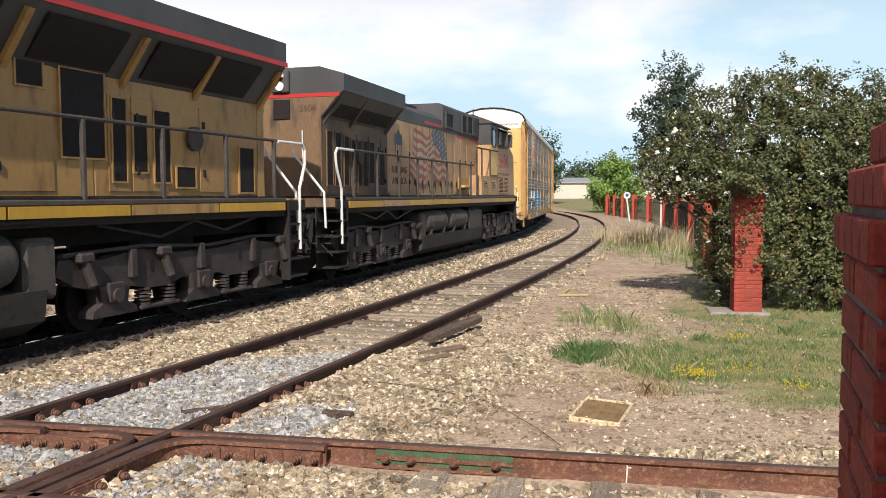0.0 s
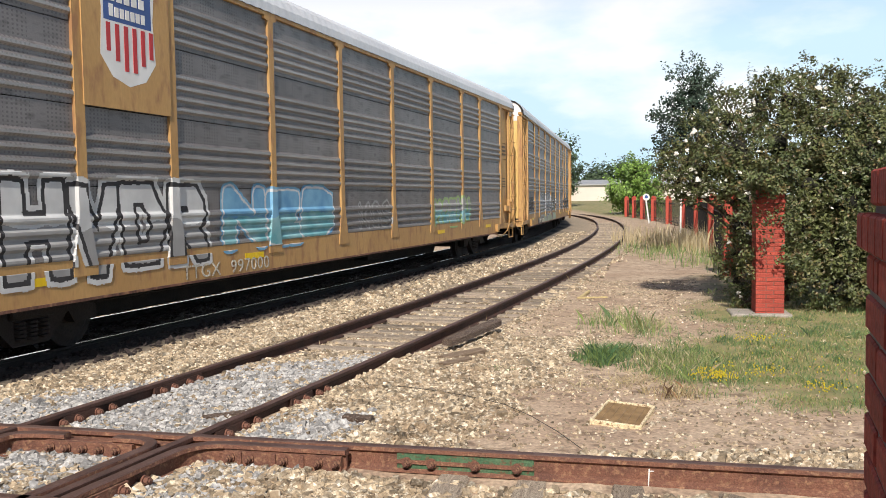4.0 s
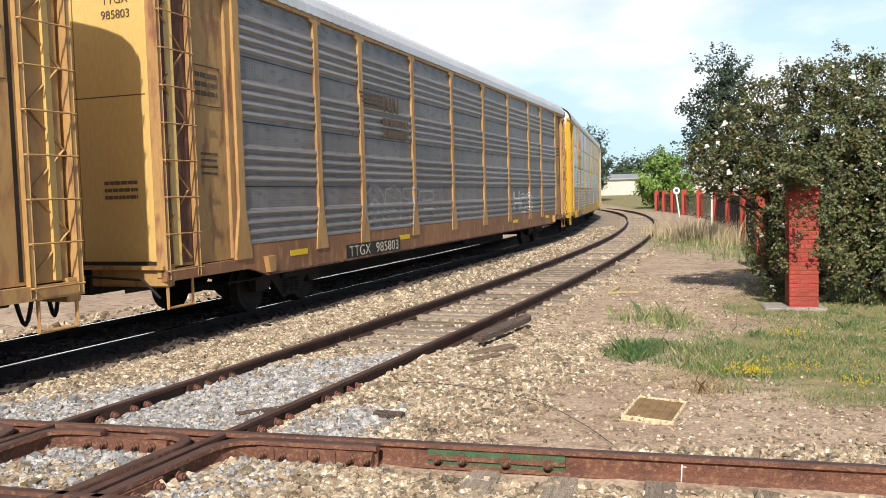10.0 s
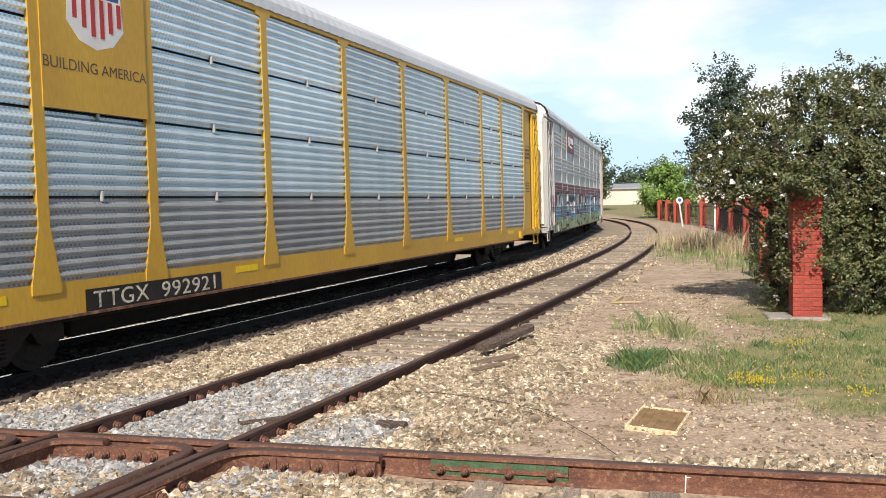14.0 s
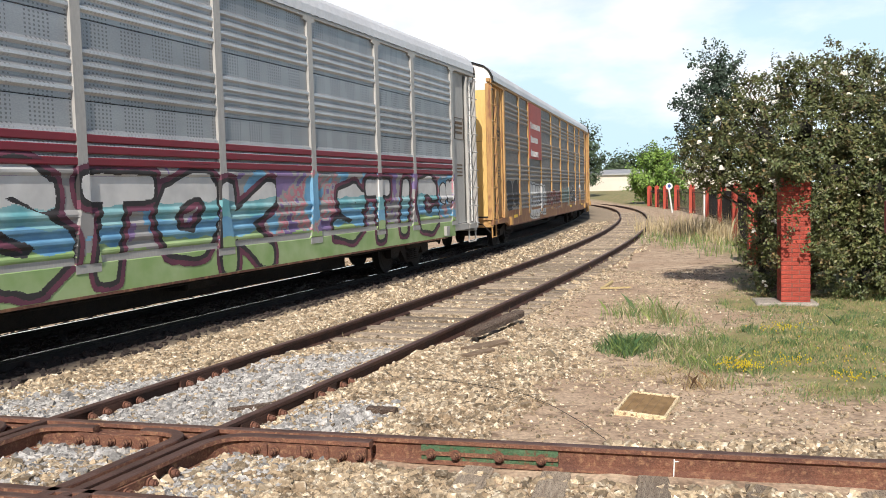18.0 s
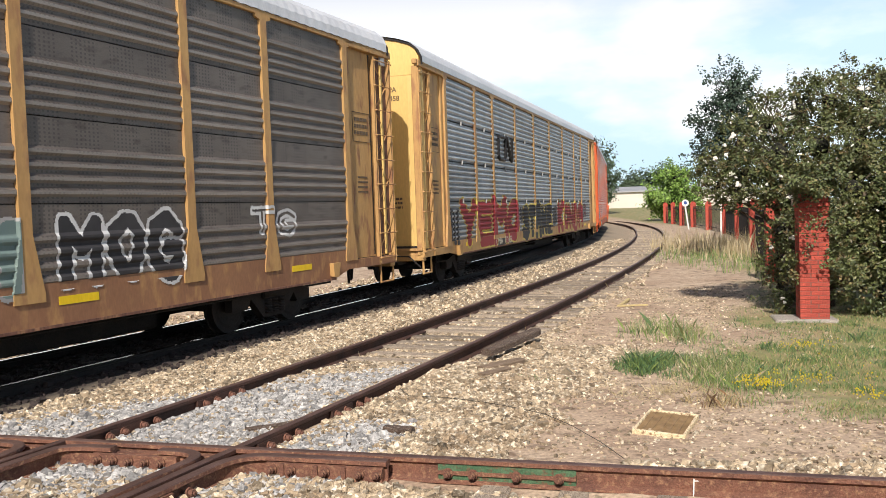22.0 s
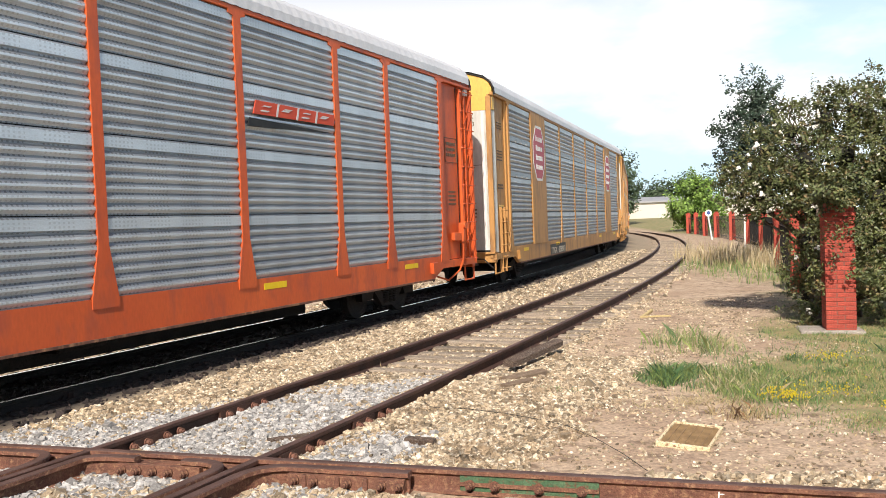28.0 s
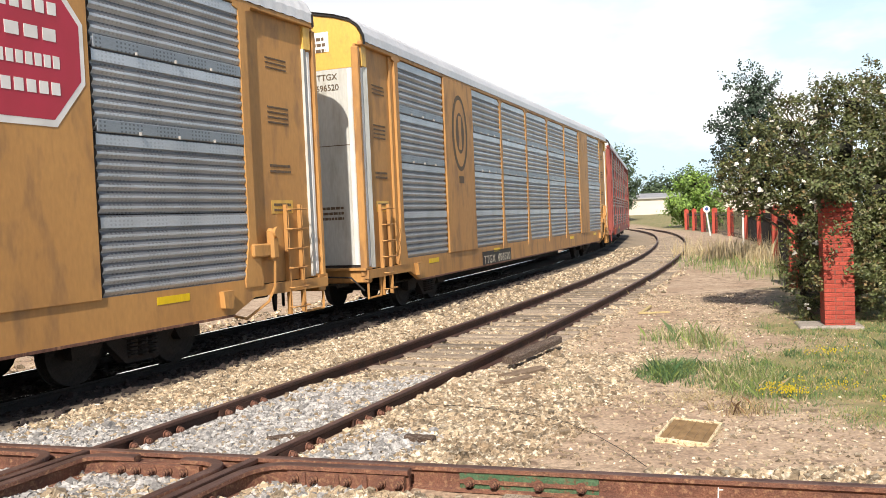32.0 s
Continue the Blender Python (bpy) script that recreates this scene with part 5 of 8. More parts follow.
        b.prism([(y * 1.42, 4.50), (y * 1.42, 4.54), (y * 1.62, 4.47), (y * 1.62, 4.44)], "x", *rx(16.3, 18.3))
        P("sun_visor", b, PALE_ROOF, "pale sun visor over the windows")
        b = Solid()
        b.box(*rx(16.3, 17.6), *sorted((y * 1.42, y * 1.56)), 3.76, 3.81, 0.01)
        P("arm_rest", b, BLACK)
        b = Solid()
        b.box(*rx(15.06, 16.2), *sorted((y * 1.42, y * 1.437)), 2.66, 3.78, 0.01)
        P("cab_door", b, LOCO_BRIGHT, "clean yellow cab door panel")
        b = Solid()
        b.box(*rx(15.04, 16.25), *sorted((y * 1.42, y * 1.45)), 2.61, 2.65)
        P("door_sill", b, LOCO_DIRTY)
        b = Solid()
        b.box(*rx(16.3, 18.55), *sorted((y * 1.42, y * 1.432)), 2.73, 2.755)
        P("belt_seam", b, LOCO_DIRTY)
        b = Solid()
        b.box(*rx(16.25, 16.28), *sorted((y * 1.42, y * 1.43)), 1.9, 3.6)
        P("belt_seam", b, LOCO_DIRTY)
        # yellow box on the walkway: back board and tray
        b = Solid()
        b.box(*rx(11.95, 12.95), *sorted((y * 0.93, y * 1.06)), 2.08, 2.52, 0.02)
        box = P("battery_box", b, LOCO_YELLOW, "yellow box on the walkway")
        b = Solid()
        b.box(*rx(11.92, 12.9), *sorted((y * 1.06, y * 1.20)), 2.14, 2.22, 0.015)
        part("tray", b, LOCO_BRIGHT, box)
        b = Solid()
        b.box(*rx(11.96, 12.86), *sorted((y * 1.06, y * 1.15)), 2.09, 2.135)
        part("tray_gap", b, BLACK, box)
        for r0, r1, z0, z1, slats in ((13.95, 14.45, 2.17, 2.43, 4), (15.23, 15.74, 2.17, 2.43, 4), (16.53, 17.29, 1.96, 2.62, 12), (17.62, 18.2, 1.96, 2.62, 12)):
            b = Solid()
            b.box(*rx(r0, r1), *sorted((y * 1.42, y * 1.424)), z0, z1)
            gap = P("louvre", b, VENT, "louvred vent")
            h = (z1 - z0) / slats
            for k in range(slats):
                z = z0 + k * h
                b = Solid()
                b.prism([(y * 1.42, z + h * 0.85), (y * 1.424, z + h * 0.98), (y * 1.452, z + h * 0.42), (y * 1.448, z + h * 0.34)], "x", *rx(r0, r1))
                part("louvre_slat", b, fore, gap)
        turn = 0 if y < 0 else 180
        if flag:
            part("lettering", text_mesh(number, 0.80, FADED_NUMBER, 0.006, 1.15), None, loco, "large faded red painted number", pose(LOCO_HALF - 17.38, y * 1.425, 2.99, 90, 0, turn))
            for i, word in enumerate(("BUILDING", "AMERICA")):
                part("lettering", text_mesh(word, 0.27, STENCIL, 0.005, 1.1), None, loco, "dark painted slogan", pose(LOCO_HALF - 5.75, y * 0.94, 2.50 - 0.3 * i, 90, 0, turn))
    b = Solid()
    b.box(*rx(18.29, 18.33), -1.1, 1.1, 3.98, 4.55, 0.02)
    P("windshield", b, DARK_GLASS)
    b = Solid()
    b.tube((rx(16, 16)[0], 0.5, 4.92), (rx(16, 16)[0], 0.5, 5.25), 0.02, 6)
    b.box(*rx(15.2, 15.6), -0.2, 0.2, 4.94, 5.06, 0.03)
    P("antenna", b, BLACK)
    # fuel tank with air reservoirs
    b = Solid()
    b.prism([(-1.42, 0.73), (-1.36, 0.34), (-1.0, 0.15), (1.0, 0.15), (1.36, 0.34), (1.42, 0.73), (0.85, 0.76), (0.8, 1.5), (-0.8, 1.5), (-0.85, 0.76)], "x", *rx(6.4, 13.7))
    P("fuel_tank", b, TANK_DARK, "grimy grey fuel tank")
    for y in (-1, 1):
        for r0, r1 in ((6.75, 8.98), (9.28, 11.52)):
            b = Solid()
            x0, x1 = rx(r0, r1)
            prof = [(0.0, 0.0), (0.0, 0.16), (0.05, 0.26), (0.12, 0.315), (0.2, 0.335)]
            line = [(x0 + a, q) for a, q in prof] + [(x1 - a, q) for a, q in prof[::-1]]
            b.sheet([[(x, y * 1.14 + q * math.cos(w), 1.11 + q * math.sin(w)) for w in np.linspace(0, 2 * math.pi, 29)] for x, q in line])
            tank = P("air_reservoir", b, TANK, "grey cylindrical air tank", True)
            for x in (x0 + 0.45, x1 - 0.45):
                b = Solid()
                b.prism([(y * 1.30, 0.73), (y * 1.42, 0.73), (y * 1.46, 0.90), (y * 1.36, 0.93)], "x", x - 0.08, x + 0.08)
                part("bracket", b, TANK, tank)
                b = Solid()
                b.path([(x, y * 1.14 + 0.342 * math.cos(w), 1.11 + 0.342 * math.sin(w)) for w in np.linspace(0, 2 * math.pi, 17)], 0.012, 4)
                part("strap", b, TANK, tank)
        for r0, r1 in ((6.2, 6.72), (11.85, 13.66)):
            b = Solid()
            b.box(*rx(r0, r1), *sorted((y * 0.86, y * 1.40)), 0.60, 1.37, 0.05)
            P("tank_cabinet", b, TANK)
        b = Solid()
        for r0, r1 in ((12.1, 12.5), (12.65, 13.4)):
            b.box(*rx(r0, r1), *sorted((y * 1.0, y * 1.3)), 1.37, 1.47, 0.03)
        P("pipe_valves", b, GRIME)
        b = Solid()
        b.tube((LOCO_HALF - 6.5, y * 1.44, 1.57), (LOCO_HALF - 14.0, y * 1.44, 1.57), 0.03, 8)
        P("conduit", b, GRIME)
        b = Solid()
        b.path([(LOCO_HALF - 1.2, y * 1.35, 1.58), (LOCO_HALF - 2.6, y * 1.4, 1.32), (LOCO_HALF - 3.4, y * 1.4, 1.5), (LOCO_HALF - 4.2, y * 1.38, 1.28), (LOCO_HALF - 5.5, y * 1.38, 1.5)], 0.022, 6)
        P("hanging_cable", b, BLACK)
    for r in (3.15, 16.65):
        t = part("truck", once(KIT, "big_truck", big_truck_mesh), None, loco, "grimy three-axle truck", pose(LOCO_HALF - r, 0, 0))
        for turn in (0, 180):
            part("side_frame", once(KIT, "side_frame", side_frame_mesh), None, t, "cast side frame, sunlight put into its colour", pose(0, 0, 0, 0, 0, turn))
            for k in (-1.15, 1.15):
                hole = new("frame_hole", once(KIT, "frame_hole", frame_hole_mesh))
                hole.parent = t
                hole.matrix_basis = pose(k if turn == 0 else -k, -1.302 if turn == 0 else 1.302, 0.86)
        for k in (-2.0, 0, 2.0):
            w = part("wheelset", once(KIT, "wheelset", wheelset_mesh), None, t, "", pose(k, 0, 0.42))
            wheels.append((w, 0.42, True))
    return loco, wheels


VENTS_A = [(5.9, 6.32, 3.3, 3.82), (4.8, 5.6, 2.42, 3.6), (4.36, 4.64, 2.1, 3.3), (3.9, 4.2, 2.25, 3.1), (3.36, 3.73, 2.1, 3.2), (2.72, 3.2, 2.03, 2.35), (0.96, 1.42, 1.95, 2.75)]
VENTS_B = [(0.85, 1.15, 2.12, 3.3), (1.3, 1.6, 2.12, 3.3), (1.82, 2.1, 2.12, 3.25), (2.24, 2.48, 2.12, 3.2), (2.66, 2.88, 2.12, 3.2), (3.02, 3.28, 2.12, 3.2), (3.42, 3.76, 2.2, 3.2), (4.12, 4.5, 2.15, 3.05)]
lead_loco, lead_wheels = locomotive(LOCO_YELLOW, VENTS_A, "5604", False, "yellow diesel locomotive with a grey flared radiator and dark screens")
rear_loco, rear_wheels = locomotive(LOCO_DIRTY, VENTS_B, "5604", True, "sooty yellow diesel locomotive with a painted flag and red number")
TRAIN.append((lead_loco, 1, -0.95 - 20.3 - 1.2 - LOCO_HALF, 7.0, lead_wheels))
TRAIN.append((rear_loco, 1, -0.95 - LOCO_HALF, 7.0, rear_wheels))
TURNED = {rear_loco}


# ---- painted pictures and marks on the sides ----
def painted(name, parent, fn, x0, x1, z0, z1, step, deep, mats, y_sign=-1, label="", proud=0.0):
    """A thin coat of paint that follows the ribs: fn gives for arrays of x, z the number of a colour, or -1 for bare."""
    nx, nz = int((x1 - x0) / step), int((z1 - z0) / step)
    gx, gz = np.meshgrid(x0 + (np.arange(nx) + 0.5) * step, z0 + (np.arange(nz) + 0.5) * step)
    col = fn(gx, gz)
    iz, ix = np.nonzero(col >= 0)
    if not len(ix):
        return None
    ex, ez = x0 + np.arange(nx + 1) * step, z0 + np.arange(nz + 1) * step
    EX, EZ = np.meshgrid(ex, ez)
    D = deep(EX, EZ) + proud
    verts = np.stack([EX, y_sign * D, EZ], -1).reshape(-1, 3)
    k = nx + 1
    a = iz * k + ix
    faces = np.stack([a, a + 1, a + k + 1, a + k], 1)
    used, inv = np.unique(faces, return_inverse=True)
    ob = bulk(name, verts[used], inv.reshape(-1, 4), *mats, mi=col[iz, ix])
    ob.parent = parent
    if label:
        tagged(ob, label)
    return ob


def side_depth(kind, posts):
    """How far the car's side stands out at each x (from its front) and height, with a hair's breadth of paint."""
    zs, ds = [], []
    for r in range(4):
        for z, o in ribs(kind, ROWS[r], ROWS[r + 1] - (0.035 if kind == "even" else 0.012)):
            zs.append(z + 1e-4 * len(zs) * 0.001), ds.append(1.50 + o)
    zs, ds = np.array(zs), np.array(ds)

    def deep(x, z):
        out = np.interp(z, zs, ds) + 0.008
        for p in posts[1:-1]:
            w = np.interp(z, [1.08, 1.75], [0.21, 0.082])
            out = np.where(abs(x + CAR_LEN / 2 - p) < w + 0.01, np.maximum(out, 1.557), out)
        return np.where(z < 1.10, 1.54, out)
    return deep


LETTERS = {
    "A": ("00 0c 5f ac a0", "07 a7"), "B": ("00 0f 7f ac 78 07", "78 a4 70 00"), "C": ("ac 7f 2e 08 21 70 a3",), "D": ("00 0f 6f a8 60 00",),
    "E": ("af 0f 00 a0", "08 88"), "F": ("00 0f af", "08 78"), "G": ("ac 6f 1d 07 22 70 a3 a7 67",), "H": ("00 0f", "a0 af", "08 a8"), "I": ("50 5f",), "K": ("00 0f", "af 28 a0"),
    "L": ("0f 00 a0",), "M": ("00 0f 58 af a0",), "N": ("00 0f a0 af",), "O": ("5f 1c 07 31 70 a5 ab 7f 5f",), "P": ("00 0f 7f ab 77 07",),
    "R": ("00 0f 7f ab 78 08", "48 a0"), "S": ("ac 6f 1d 2a 87 a4 60 02",), "T": ("0f af", "5f 50"), "U": ("0f 04 40 70 a4 af",), "V": ("0f 50 af",),
    "W": ("0f 20 58 80 af",), "X": ("00 af", "0f a0"), "Y": ("0f 57 af", "57 50"), "Z": ("0f af 00 a0",),
}


def letter_lines(ch, x0, x1, z0, z1, rng, wild):
    """One letter's strokes as short lines in a box, pulled about a little by the sprayer's taste."""
    lean, out = rng.uniform(-0.10, 0.16) * wild, []
    top, low = rng.uniform(-0.06, 0.06) * wild, rng.uniform(-0.08, 0.08) * wild
    for line in LETTERS[ch]:
        pts = []
        for code in line.split():
            u, v = int(code[0], 16) / 10, int(code[1], 16) / 15
            u += rng.uniform(-0.05, 0.05) * wild + lean * (v - 0.5)
            v = v * (1 + top) + low * (1 - v)
            pts.append((x0 + (x1 - x0) * u, z0 + (z1 - z0) * v))
        out += list(zip(pts, pts[1:]))
    return out


def near_lines(x, z, lines, square):
    """Distance to a set of lines; square takes the longer of the two ways, which gives hard corners."""
    d = np.full(x.shape, 9.0)
    for (ax, az), (bx, bz) in lines:
        vx, vz = bx - ax, bz - az
        t = np.clip(((x - ax) * vx + (z - az) * vz) / (vx * vx + vz * vz + 1e-6), 0, 1)
        px, pz = np.abs(x - ax - t * vx), np.abs(z - az - t * vz)
        d = np.minimum(d, np.maximum(px, pz) * square + np.hypot(px, pz) * (1 - square))
    return d


def graffito(car_no, word, r0, r1, z0, z1, fat, seed, fill, line, halo=None, rim=0.035, label="", proud=0.0, square=0.3, wild=1.0, gloss=None, drift=0.10):
    """Sprayed letters laid one over the next: fills in bands from the bottom up, an outline, a halo round the whole."""
    style, car = STYLES[car_no], CARS[car_no]
    posts = style.get("layout", POSTS)
    x0, x1 = r0 - CAR_LEN / 2, r1 - CAR_LEN / 2
    rng = random.Random(seed)
    fills = list(fill) if isinstance(fill, tuple) else ([fill] if fill else [])
    nf = len(fills)
    mats = fills + [line] + ([halo] if halo else []) + ([gloss] if gloss else [])
    w = (x1 - x0) / len(word)
    edge = fat + rim
    glyphs = [letter_lines(ch, x0 + w * (k + 0.04) + edge * 0.8, x0 + w * (k + 1.02) - edge * 0.8, z0 + edge * rng.uniform(0.9, 1.4), z1 - edge * rng.uniform(0.9, 1.5), rng, wild) for k, ch in enumerate(word)]
    pad = rim * 2.5 if halo else rim

    def fn(x, z):
        c = np.full(x.shape, -1)
        wob = 0.022 * fbm(x, z, 5.0, seed)
        dist = [near_lines(x + 0.6 * wob, z + wob, g, square) - fat * (1 + 0.12 * math.sin(seed + i)) for i, g in enumerate(glyphs)]
        if halo:
            c = np.where(np.minimum.reduce(dist) < rim * 2.2, nf + 1, c)
        band = (z - z0) / (z1 - z0) * nf + drift * nf * fbm(x, z, 1.8, seed + 3.0)
        pick = np.clip(band.astype(int), 0, max(nf - 1, 0))
        for d in dist:
            if nf:
                c = np.where(d < rim, nf, c)
                c = np.where(d < -rim * 0.15, pick, c)
                if gloss:
                    c = np.where((np.abs(d + fat * 0.62) < rim * 0.3) & (fbm(x, z, 3.0, seed) > 0.05), nf + 1 + bool(halo), c)
            else:
                c = np.where(np.abs(d) < rim * 0.5, nf, c)
        return c
    return painted("graffiti", car, fn, x0 - pad, x1 + pad, max(z0 - pad, 0.71), z1 + pad, 0.014, side_depth(style["ribs"], posts), mats, label=label, proud=proud)


SPRAY_WHITE = mat("white_spray", (0.62, 0.63, 0.62), (0.50, 0.51, 0.51), 0.7, 0, 3)
SPRAY_FAINT = mat("faded_white_spray", (0.34, 0.34, 0.335), (0.28, 0.28, 0.275), 0.75, 0, 3)
SPRAY_BLACK = mat("black_spray", (0.025, 0.024, 0.026), (0.04, 0.038, 0.04), 0.7, 0, 3)
SPRAY_BLUE = mat("blue_spray", (0.10, 0.27, 0.46), (0.20, 0.42, 0.58), 0.7, 0, 2)
SPRAY_TEAL = mat("teal_spray", (0.12, 0.34, 0.38), (0.30, 0.50, 0.52), 0.7, 0, 2)
SPRAY_GREEN = mat("green_spray", (0.24, 0.38, 0.14), (0.36, 0.48, 0.24), 0.7, 0, 2)
SPRAY_RED = mat("red_spray", (0.32, 0.018, 0.022), (0.25, 0.016, 0.02), 0.6, 0, 2)
SPRAY_YELLOW = mat("yellow_spray", (0.58, 0.47, 0.10), (0.48, 0.38, 0.09), 0.7, 0, 2)
SPRAY_PURPLE = mat("violet_spray", (0.16, 0.12, 0.28), (0.26, 0.18, 0.34), 0.7, 0, 2)
SPRAY_GREY = mat("grey_spray", (0.40, 0.41, 0.42), (0.31, 0.32, 0.33), 0.75, 0, 3)
SPRAY_PALE_GREEN = mat("pale_green_spray", (0.42, 0.47, 0.33), (0.34, 0.38, 0.26), 0.75, 0, 3)
SPRAY_OLD_TEAL = mat("old_teal_spray", (0.13, 0.19, 0.18), (0.17, 0.23, 0.21), 0.75, 0, 3)
SPRAY_RED_DARK = mat("dark_red_spray", (0.26, 0.018, 0.025), (0.20, 0.016, 0.022), 0.65, 0, 2)
SPRAY_ROSE = mat("rose_spray", (0.42, 0.16, 0.20), (0.50, 0.24, 0.27), 0.7, 0, 2)
MAROON = mat("maroon_band", (0.20, 0.02, 0.035), (0.16, 0.018, 0.03), 0.55, 0, 2)

SPRAY_DEEP = mat("dark_plum_spray", (0.10, 0.035, 0.06), (0.16, 0.05, 0.08), 0.7, 0, 3)
SPRAY_OLD_RED = mat("old_red_spray", (0.17, 0.06, 0.05), (0.13, 0.055, 0.05), 0.75, 0, 3)
graffito(1, "HVDR", 3.15, 7.0, 0.92, 2.24, 0.15, 3, (SPRAY_FAINT, SPRAY_WHITE), SPRAY_BLACK, SPRAY_WHITE, 0.05, "white spray-painted letters with black outlines", square=0.8)
graffito(1, "NEB", 7.4, 11.35, 1.1, 2.2, 0.20, 4, (SPRAY_TEAL, SPRAY_BLUE), SPRAY_WHITE, SPRAY_BLUE, 0.035, "blue spray-painted letters")
graffito(1, "KOS", 12.6, 14.5, 1.15, 1.9, 0.06, 5, None, SPRAY_FAINT, None, 0.05)
graffito(1, "MOEHU", 17.5, 20.9, 1.12, 1.95, 0.13, 6, (SPRAY_TEAL, SPRAY_FAINT), SPRAY_GREEN, SPRAY_GREEN, 0.03, "pale green spray-painted letters", gloss=SPRAY_WHITE)
graffito(2, "ECUPE", 1.95, 3.9, 1.3, 1.95, 0.05, 7, None, SPRAY_BLACK, None, 0.05, "black scrawled tag")
graffito(2, "AH", 6.3, 9.2, 0.95, 2.15, 0.15, 8, (SPRAY_FAINT, SPRAY_GREY), SPRAY_BLACK, SPRAY_WHITE, 0.04, "grey spray-painted letters with white edges", square=0.7)
graffito(2, "OA", 9.3, 11.9, 1.0, 2.1, 0.17, 9, (SPRAY_FAINT, SPRAY_GREY), SPRAY_BLACK, SPRAY_WHITE, 0.04, square=0.7)
graffito(2, "CHG", 12.1, 14.6, 1.0, 2.1, 0.14, 10, None, SPRAY_WHITE, None, 0.07, gloss=None)
graffito(2, "CHG", 12.1, 14.6, 1.0, 2.1, 0.06, 10, None, SPRAY_BLACK, None, 0.05, proud=0.003)
graffito(2, "YOUE", 17.7, 19.9, 1.25, 2.05, 0.05, 11, None, SPRAY_WHITE, None, 0.045, "white scrawled tag")
graffito(2, "SKEWBE", 19.95, 22.0, 1.25, 1.9, 0.05, 12, None, SPRAY_BLACK, None, 0.05, "black scrawled tag", wild=2.0)
graffito(2, "AEWEB", 22.2, 24.2, 1.25, 1.95, 0.05, 13, None, SPRAY_BLACK, None, 0.05, "black scrawled tag", wild=2.0)
graffito(3, "OSTE", 6.2, 10.4, 1.18, 2.16, 0.12, 14, None, SPRAY_FAINT, None, 0.05, "faint white scrawled tag", wild=1.6)
graffito(3, "HCS", 17.9, 20.5, 1.2, 2.0, 0.06, 15, None, SPRAY_WHITE, None, 0.05)
COOL = (SPRAY_GREEN, SPRAY_GREEN, SPRAY_BLUE, SPRAY_TEAL, SPRAY_WHITE, SPRAY_WHITE)
for word, a, b, sd in (("HKLE", 1.85, 6.7, 21), ("STOK", 10.0, 16.0, 22), ("STIC", 18.1, 23.4, 23)):
    graffito(5, word, a, b, 0.74, 2.34, 0.20, sd, COOL, SPRAY_BLACK, SPRAY_DEEP, 0.06, "large white, blue and green spray-painted letters", 0.006, square=0.45, drift=0.06, wild=1.5)
graffito(5, "XX", 7.1, 9.0, 0.95, 2.3, 0.26, 24, (SPRAY_BLUE, SPRAY_WHITE, SPRAY_BLACK), SPRAY_BLACK, None, 0.07, "black and white blotch", 0.006)
graffito(5, "OU", 23.6, 24.55, 1.5, 2.2, 0.12, 25, (SPRAY_WHITE,), SPRAY_BLACK, None, 0.035, "", 0.008)


def wash(x, z):
    """The ground coats under the big letters: green low down, blue, violet and rose cloudy patches above."""
    w = fbm(x, z, 2.2, 4.0)
    c = np.where(z < 1.22 + 0.12 * fbm(x, z, 1.4, 2.0), 0, np.where(w > 0.22, 1, np.where(w < -0.25, 2, 3)))
    r = x + CAR_LEN / 2
    gaps = ((r > 0.2) & (r < 2.0)) | ((r > 6.3) & (r < 7.3)) | ((r > 8.7) & (r < 10.2)) | ((r > 15.8) & (r < 18.3)) | (r > 23.2)
    c = np.where((c != 0) & (w > -0.1) & (w < 0.06) & gaps, 4, np.where((c != 0) & ~gaps & (np.abs(w) < 0.3), 3, c))
    return np.where((z > 2.30 + 0.15 * fbm(x, z, 1.1, 1.0)) | (x < -11.6 + 0.3 * np.sin(z * 6)), -1, c)


painted("graffiti", CARS[5], wash, -11.9, 11.4, 0.69, 2.6, 0.03, side_depth("split", POSTS), (SPRAY_GREEN, SPRAY_BLUE, SPRAY_PURPLE, SPRAY_FAINT, SPRAY_ROSE), label="cloudy green and blue spray paint")
graffito(6, "BO", 2.1, 4.2, 1.2, 2.2, 0.2, 31, SPRAY_BLACK, SPRAY_FAINT, None, 0.03)
graffito(6, "CRUSH", 6.2, 10.0, 0.84, 2.08, 0.155, 32, (SPRAY_WHITE, SPRAY_GREY, SPRAY_WHITE), SPRAY_BLACK, SPRAY_WHITE, 0.045, "white block letters with black outlines", square=0.75)
graffito(6, "KO", 10.4, 11.9, 1.0, 1.85, 0.10, 33, SPRAY_OLD_RED, SPRAY_FAINT, None, 0.03)
graffito(6, "THE", 12.0, 14.5, 0.95, 1.85, 0.13, 34, SPRAY_OLD_RED, SPRAY_FAINT, None, 0.03)
graffito(6, "GAM", 14.9, 17.3, 1.05, 2.0, 0.14, 35, SPRAY_OLD_TEAL, SPRAY_FAINT, None, 0.035)
graffito(6, "MOG", 17.8, 19.95, 1.02, 2.06, 0.11, 36, SPRAY_BLACK, SPRAY_WHITE, None, 0.04, "white-edged black spray-painted letters")
graffito(6, "TG", 21.5, 22.8, 1.5, 2.06, 0.05, 37, None, SPRAY_WHITE, None, 0.05)
graffito(7, "FLK", 1.95, 2.7, 1.0, 1.9, 0.03, 41, None, SPRAY_BLACK, None, 0.06, wild=2.0)
graffito(7, "YEMO", 2.75, 9.25, 0.73, 2.24, 0.21, 42, (SPRAY_RED, SPRAY_RED_DARK, SPRAY_RED), SPRAY_YELLOW, SPRAY_YELLOW, 0.022, "red spray-painted letters edged in yellow", wild=1.5)
